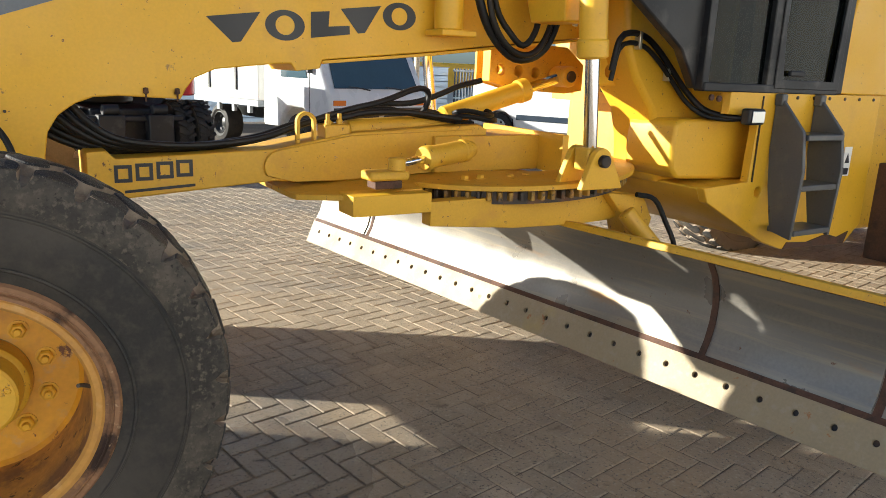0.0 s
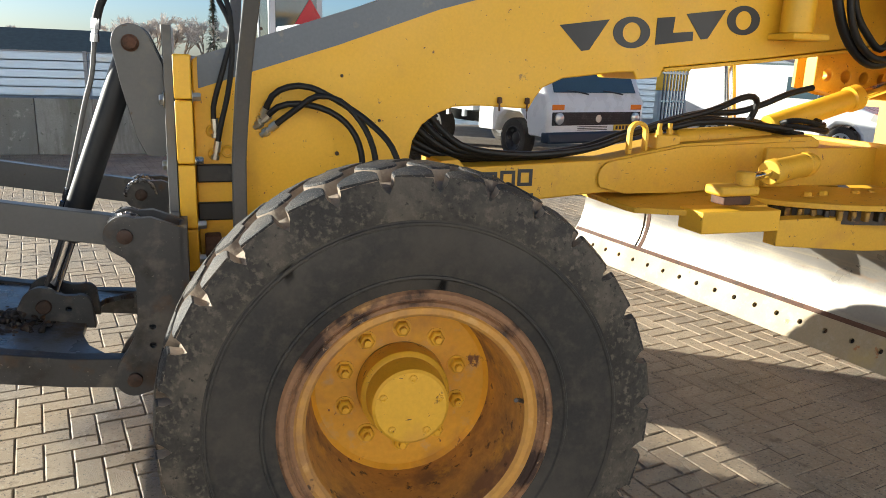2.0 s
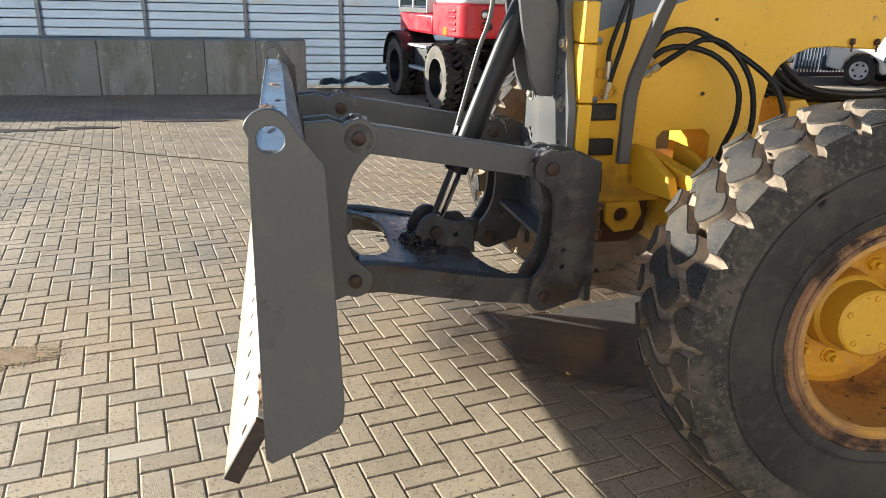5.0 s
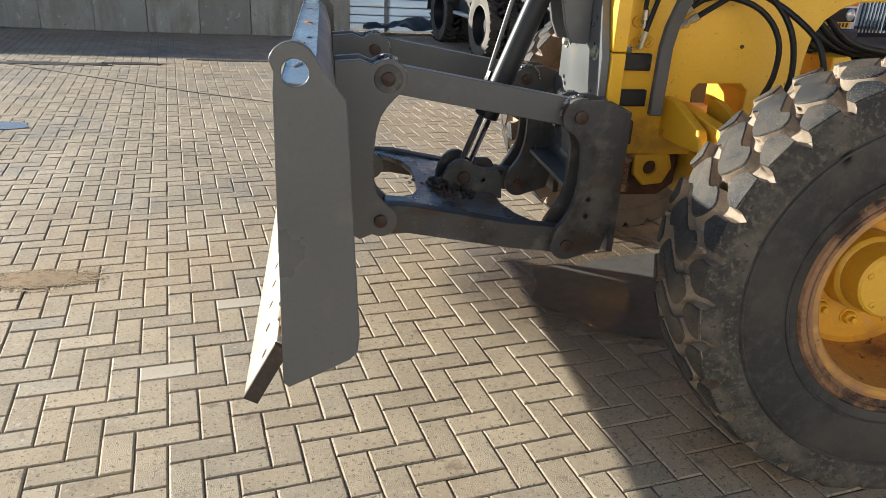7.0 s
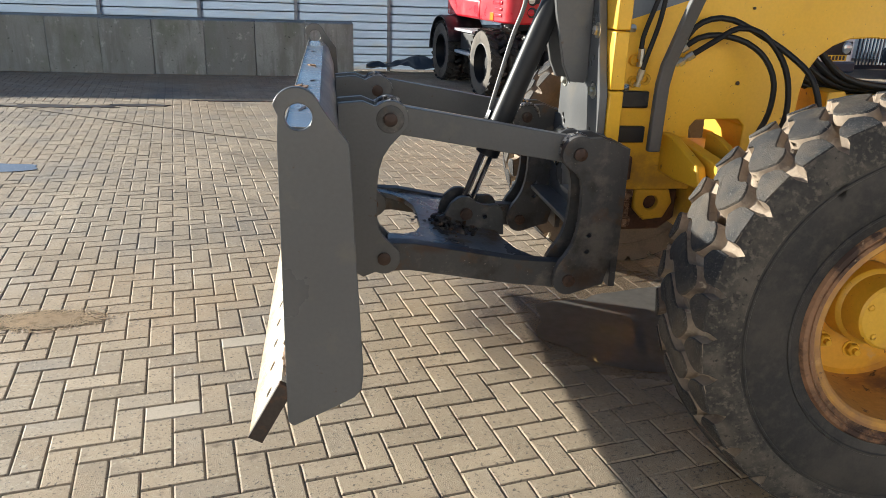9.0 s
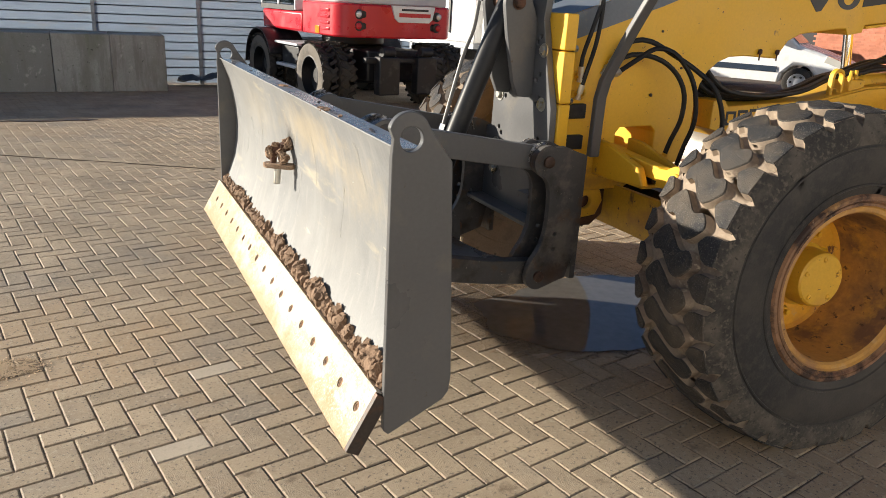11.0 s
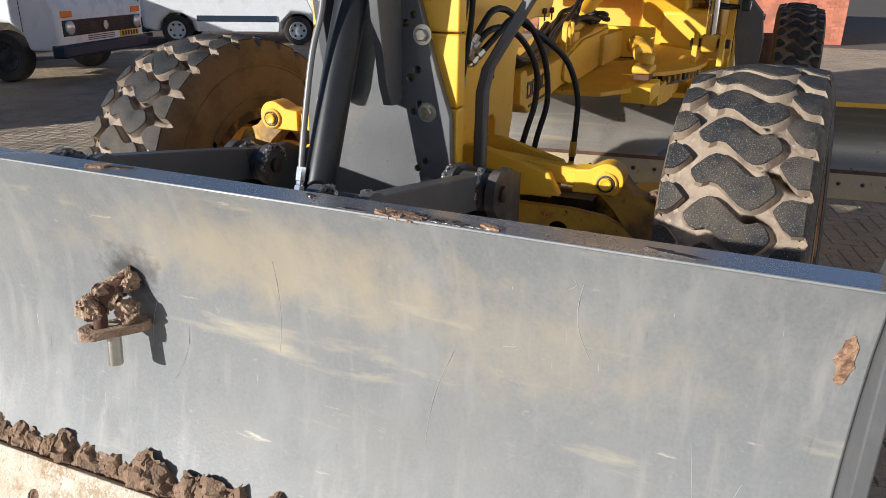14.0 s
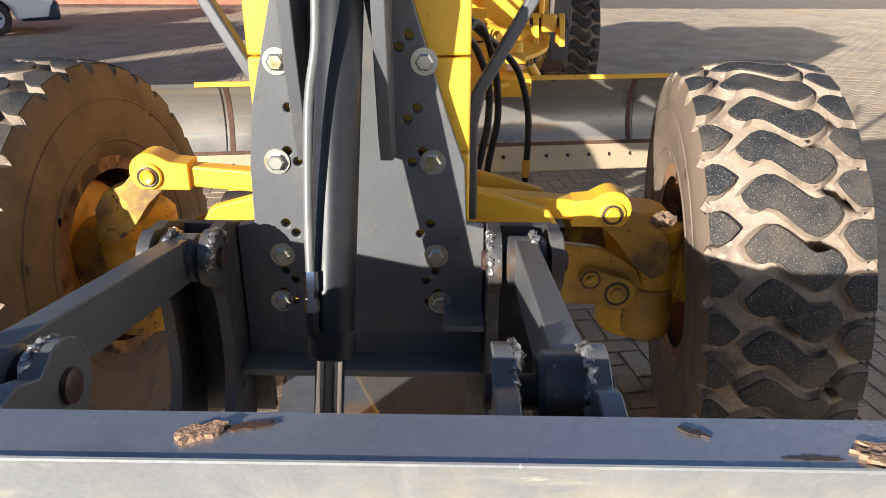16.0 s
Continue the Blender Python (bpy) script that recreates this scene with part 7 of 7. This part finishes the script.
part("counterweight", plate(cw, "z", 1.04, 1.50), RED, exc, "red rounded counterweight", 0.05)
part("engine_hood", plate([(x * 0.96, y * 0.96 + 0.02) for x, y in cw], "z", 1.50, 2.02), LIGHT_GREY, exc, "light grey engine hood", 0.05)
part("upper_body", box((-1.0, 0.705, 1.04), (1.0, 2.3, 1.34)), RED, exc, "red superstructure side", 0.04)
part("upper_hood", box((-0.1, 0.705, 1.345), (0.98, 2.3, 1.95)), LIGHT_GREY, exc, "", 0.04)
cabin = part("cabin", box((-1.0, 0.95, 1.345), (-0.16, 1.01, 2.75)), LIGHT_GREY, exc, "light grey operator cab", 0.02)
part("cabin_roof", box((-1.02, 0.92, 2.75), (-0.14, 2.42, 2.85)), LIGHT_GREY, cabin, "", 0.03)
part("cabin_floor", box((-1.0, 1.01, 1.345), (-0.16, 2.36, 1.42)), BLACK, cabin)
for y0 in (1.60, 2.30):
    part("cabin_pillar", box((-1.0, y0, 1.42), (-0.93, y0 + 0.07, 2.75)), LIGHT_GREY, cabin, "", 0.01)
part("cabin_side", box((-0.20, 1.01, 1.42), (-0.16, 2.36, 2.75)), BLACK, cabin)
for y0, y1 in ((1.03, 1.59), (1.68, 2.29)):
    g = part("cabin_window", box((-0.985, y0, 1.45), (-0.978, y1, 2.72)), GLASS, cabin, "clear cab side window")
    g.visible_shadow = False
part("rear_window", box((-0.90, 0.935, 1.75), (-0.26, 0.948, 2.62)), DARK_GLASS, cabin)
part("cabin_seat", box((-0.78, 1.15, 1.42), (-0.36, 1.55, 2.25)), NAVY, cabin, "dark blue operator seat", 0.05)
part("warning_triangle", plate([(-0.62, 2.06), (-0.12, 2.06), (-0.37, 2.46)], "y", 0.915, 0.93), RED, exc, "red slow-vehicle triangle", 0.003)
for k in range(4):
    part("louvre", box((-1.012, -0.22, 1.12 + 0.085 * k), (-0.90, 0.06, 1.165 + 0.085 * k)), RED, exc, "", 0.01)
part("side_reflector", box((-1.008, 0.10, 1.06), (-0.995, 0.24, 1.17)), AMBER, exc, "amber reflector", 0.004)
for s in (-1, 1):
    for z in (1.36, 1.20):
        part("tail_lamp_housing", lathe([(0, 0.07), (0.015, 0.07), (0.02, 0.05), (0.02, 0)], (s * 0.66, -0.47, z), (s * 0.66, -1.4, z), 18), BLACK, exc)
        part("tail_lamp_recess", box((s * 0.54 - 0.13, -0.475, z - 0.05), (s * 0.54 + 0.13, -0.43, z + 0.05)), BLACK, exc, "", 0.03)
    part("tail_lamp", lathe([(0, 0.045), (0.02, 0.045), (0.03, 0.03), (0.03, 0)], (s * 0.68, -0.488, 1.36), (s * 0.68, -1.5, 1.36), 16), LENS, exc, "round clear lamp")
    part("brake_lamp", lathe([(0, 0.045), (0.02, 0.045), (0.03, 0.03), (0.03, 0)], (s * 0.68, -0.488, 1.20), (s * 0.68, -1.5, 1.20), 16), RED, exc, "round red lamp")
sign = part("name_panel", plate([(-0.14, 1.32), (-0.08, 1.27), (0.44, 1.27), (0.50, 1.32), (0.54, 1.50), (-0.20, 1.50)], "y", -0.605, -0.56), WHITE, exc, "white name panel with plain bars", 0.004)
part("red_bar", box((-0.08, -0.609, 1.345), (0.46, -0.606, 1.40)), RED, sign)
part("dark_bar", box((-0.04, -0.609, 1.43), (0.42, -0.606, 1.46)), LETTER, sign)

# tarpaulin rolls at the foot of the fence
b = bmesh.new()
bmesh.ops.create_grid(b, x_segments=50, y_segments=14, size=1, matrix=Matrix.Translation((-0.1, FY - 0.22, 0.1)) @ Matrix.Diagonal((0.95, 0.20, 1, 1)))
for v in b.verts:
    v.co.z = max(0.0, 0.10 + 0.16 * noise.noise(Vector((v.co.x * 2.3, v.co.y * 3, 1))) + 0.05 * noise.noise(Vector((v.co.x * 8, v.co.y * 9, 4))) + 0.10 * math.cos((v.co.y - FY + 0.22) * 7))
tarp = part("tarpaulin", b, NAVY, None, "")
tagged(tarp, "crumpled dark blue tarpaulin along the fence", "tarpaulin")

# bar gate, fence panels and post behind the truck
gate = thing("bar_gate", "steel bar gate with thin dark vertical bars", "gate", (10.2, 12.6, 0), 2)
part("top_rail", box((0, -0.03, 1.52), (1.40, 0.03, 1.57)), FENCE_DARK, gate)
part("middle_rail", box((0, -0.02, 0.85), (1.40, 0.02, 0.89)), GATE_BLUE, gate)
part("low_rail", box((0, -0.03, 0.0), (1.40, 0.03, 0.10)), NAVY, gate, "dark blue bottom rail")
for k in range(16):
    part("bar", box((0.03 + 0.090 * k, -0.015, 0.0), (0.058 + 0.090 * k, 0.015, 1.6)), NAVY, gate)
fence_run(2, (6.65, 12.75, 0), 0, 1.6, 1.75)
fence_run(3, (1.6, 15.5, 0), 0, 1.6, 1.75)
# made-up block: its blue and yellow stand for the sunlit background beyond the gate
backdrop = thing("storage_container", "made-up light blue block with yellow band for the bright yard beyond the gate", "container", (10.4, 15.8, 0), -12)
part("body", box((0, 0, 0), (5.5, 2.3, 1.05)), GATE_BLUE, backdrop, "", 0.02)
part("upper_band", box((0.0, -0.004, 1.053), (5.5, 2.304, 1.75)), PLATE_Y, backdrop, "yellow band standing for sunlit things beyond", 0.02)
for k in range(14):
    part("rib", box((0.2 + 0.38 * k, -0.03, 0.02), (0.30 + 0.38 * k, -0.002, 1.03)), GATE_BLUE, backdrop)
post = thing("wooden_post", "pale wooden post beside the fence", "post", (8.85, 12.1, 0))
part("shaft", rod((0, 0, 0), (0, 0, 2.6), 0.065, 18), SAND, post)
# red brick building
bld = thing("brick_building", "low red brick building with tiled roof at the yard's end", "building", (19.0, -3.0, 0), 0)
part("wall", box((0, 0, 0), (6, 17, 3.0)), WALL_RED, bld)
b = bmesh.new()
rr = random.Random(3)
for j in range(40):
    for k in range(85):
        y0 = 0.2 * k + (0.1 if j % 2 else 0)
        bb = [(-0.012, y0 + 0.006, 0.075 * j + 0.006), (-0.012, y0 + 0.194, 0.075 * j + 0.006), (-0.012, y0 + 0.194, 0.075 * j + 0.069), (-0.012, y0 + 0.006, 0.075 * j + 0.069)]
        b.faces.new([b.verts.new(p) for p in bb])
part("brick_facing", b, WALL_RED, bld, "", 0, False)
tagged([o for o in bld.children if o.name.startswith("brick_facing")][0], "", "", "", "stuff")
part("roof", plate([(-0.4, 3.0), (3.0, 4.8), (6.4, 3.0)], "y", -0.3, 17.3), SHED, bld, "dark tiled roof")
# puddle under the machine's nose, sand spill
b = bmesh.new()
ring = []
for k in range(60):
    a = 6.283 * k / 60
    r = 1 + 0.16 * noise.noise(Vector((math.cos(a) * 1.7, math.sin(a) * 1.7, 3))) + 0.07 * noise.noise(Vector((math.cos(a) * 6, math.sin(a) * 6, 5)))
    ring.append(b.verts.new((0.04 + 0.80 * r * math.cos(a), -0.03 + 0.47 * r * math.sin(a), 0.0036)))
b.faces.new(ring)
puddle = part("puddle", b, WATER, None)
tagged(puddle, "shallow rain puddle on the pavers under the axle", "puddle", kind="structure")
grain_v, grain_f = [], []
rnd = random.Random(6)
for k in range(4200):
    u, w = rnd.gauss(0, 0.10), rnd.gauss(0, 0.042)
    at = Vector((-3.06 + u + 0.3 * w, 0.27 + w, 0.003 + rnd.random() * 0.008 * max(0, 1 - abs(u) * 6 - abs(w) * 12)))
    size = rnd.uniform(0.002, 0.0055)
    stretch = rnd.uniform(3, 7) if k % 9 == 0 else 1.0
    turn = Matrix.Rotation(rnd.uniform(0.0, 0.7), 3, "Z")
    k0 = len(grain_v)
    for way in ((1, 0, 0), (0, 1, 0), (-1, 0, 0), (0, -1, 0), (0, 0, 1), (0, 0, -1)):
        p = at + turn @ Vector((way[0] * size * stretch, way[1] * size, way[2] * size * rnd.uniform(0.5, 0.9)))
        grain_v.append((p.x, p.y, max(0.0, p.z)))
    for q in range(4):
        grain_f += [(k0 + q, k0 + (q + 1) % 4, k0 + 4), (k0 + (q + 1) % 4, k0 + q, k0 + 5)]
me = bpy.data.meshes.new("sand_spill")
me.from_pydata(grain_v, [], grain_f)
me.materials.append(SAND)
sand = new("sand_spill", me)
tagged(sand, "small spill of pale crumbled sand on the pavers", "sand", kind="stuff")
for mx, my, ml, mw, sd in ((-4.95, 6.36, 0.62, 0.10, 1), (-4.05, 6.48, 0.34, 0.09, 2), (-2.9, 6.9, 0.5, 0.06, 3)):
    b = bmesh.new()
    ring = []
    for k in range(64):
        a = 6.283 * k / 64
        r = 1 + 0.55 * noise.noise(Vector((math.cos(a) * 3, math.sin(a) * 3, sd))) + 0.3 * noise.noise(Vector((math.cos(a) * 9, math.sin(a) * 9, sd)))
        ring.append((mx + ml * r * math.cos(a), my + mw * r * math.sin(a)))
    plate(ring, "z", 0.0, 0.006, (), b)
    tagged(part("mud_smear", b, GREASE, None), "flattened smear of dark mud on the pavers", "mud", kind="stuff")
# thin tube added to draw a dark line across the pavers
cable = part("dark_ground_line", tube([(-5.7, 6.47, 0.003), (-3.4, 4.98, 0.003), (-2.3, 4.36, 0.003), (-1.49, 3.9, 0.003)], 0.005, 6, None, 0.2), JOINT, None)
tagged(cable, "thin dark line drawn across the pavers", "cable")
# a flat puddle further off in the sun
b = bmesh.new()
ring = []
for k in range(50):
    a = 6.283 * k / 50
    r = 1 + 0.3 * noise.noise(Vector((math.cos(a) * 1.5, math.sin(a) * 1.5, 8)))
    ring.append(b.verts.new((-4.51 + 0.42 * r * math.cos(a), 3.26 + 0.16 * r * math.sin(a), 0.0036)))
b.faces.new(ring)
tagged(part("puddle", b, WATER, None), "small flat puddle on the sunny pavers", "puddle", kind="structure")

# ---- herringbone paving, last ----
UNIT, LAY = 0.1015, 10.6
LAY_AT = Vector((-2.433, -0.54, 0))
_e1 = Vector((math.cos(radians(LAY)), math.sin(radians(LAY)), 0))
_e2 = Vector((-_e1.y, _e1.x, 0))
pavement = thing("pavement", "grey-brown concrete pavers in herringbone bond, partly damp", "paving", kind="structure")


def paver_spots(x0, x1, y0, y1):
    reach = int((abs(x1 - x0) + abs(y1 - y0)) / UNIT)
    for i in range(-reach, reach):
        for j in range(-reach, reach):
            m = (i + j) % 4
            if m not in (0, 2):
                continue
            w, h = (2, 1) if m == 0 else (1, 2)
            c = LAY_AT + _e1 * ((i + w / 2 - 1) * UNIT) + _e2 * ((j + h / 2 - 4) * UNIT)
            if x0 < c.x < x1 and y0 < c.y < y1:
                yield c, w, h


PAVED = (-11.0, 18.0, -12.9, 10.6)
NEAR = (-2.98, -1.75, -2.0, 0.0)
random.seed(5)
gap, rim = 0.0011, 0.0062
lo_v, lo_f = [], []
shared = {}
near = 0
for c, w, h in paver_spots(*PAVED):
    hw, hh = w * UNIT / 2 - gap, h * UNIT / 2 - gap
    corners = [(-hw, -hh), (hw, -hh), (hw, hh), (-hw, hh)]
    if NEAR[0] < c.x < NEAR[1] and NEAR[2] < c.y < NEAR[3] and near < 300:
        near += 1
        key = (w, h)
        if key not in shared:
            b2 = bmesh.new()
            vb = [b2.verts.new(_e1 * u + _e2 * v + Vector((0, 0, -0.02))) for u, v in corners]
            vm = [b2.verts.new(_e1 * u + _e2 * v + Vector((0, 0, -0.0044))) for u, v in corners]
            vt = [b2.verts.new(_e1 * (u - math.copysign(rim, u)) + _e2 * (v - math.copysign(rim, v))) for u, v in corners]
            b2.faces.new(vt)
            for k in range(4):
                b2.faces.new((vm[k], vm[(k + 1) % 4], vt[(k + 1) % 4], vt[k]))
                b2.faces.new((vb[k], vb[(k + 1) % 4], vm[(k + 1) % 4], vm[k]))
            shared[key] = mesh_of("paver", b2, BRICK_ONE, False)
        pale = any((c.x - px) ** 2 + (c.y - py) ** 2 < 0.0045 for px, py in ((-2.35, -0.568), (-2.141, -0.036)))
        if pale:
            mesh = shared[key].copy()
            mesh.materials[0] = BRICK_PALE
        ob = new("paver", mesh if pale else shared[key])
        ob.parent = pavement
        ob.matrix_basis = pose(c.x, c.y, random.uniform(-0.0012, 0.0012), random.uniform(-0.35, 0.35), random.uniform(-0.35, 0.35), 0)
        continue
    dz = [random.uniform(-0.0013, 0.0013) for _ in range(3)]
    k0 = len(lo_v)
    for (u, v), inner in [(q, 0) for q in corners] + [(q, 1) for q in corners]:
        uu, vv = (u - math.copysign(rim, u), v - math.copysign(rim, v)) if inner else (u, v)
        p = c + _e1 * uu + _e2 * vv
        z = (0.0 if inner else -0.0044) + dz[0] + dz[1] * u / hw * 0.5 + dz[2] * v / hh * 0.5
        lo_v.append((p.x, p.y, z))
    lo_f.append((k0 + 4, k0 + 5, k0 + 6, k0 + 7))
    for k in range(4):
        lo_f.append((k0 + k, k0 + (k + 1) % 4, k0 + 4 + (k + 1) % 4, k0 + 4 + k))
me = bpy.data.meshes.new("paver_field")
me.from_pydata(lo_v, [], lo_f)
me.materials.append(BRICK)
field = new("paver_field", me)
field.parent = pavement
tagged(field, "many small concrete pavers laid in herringbone", "", "", "stuff")
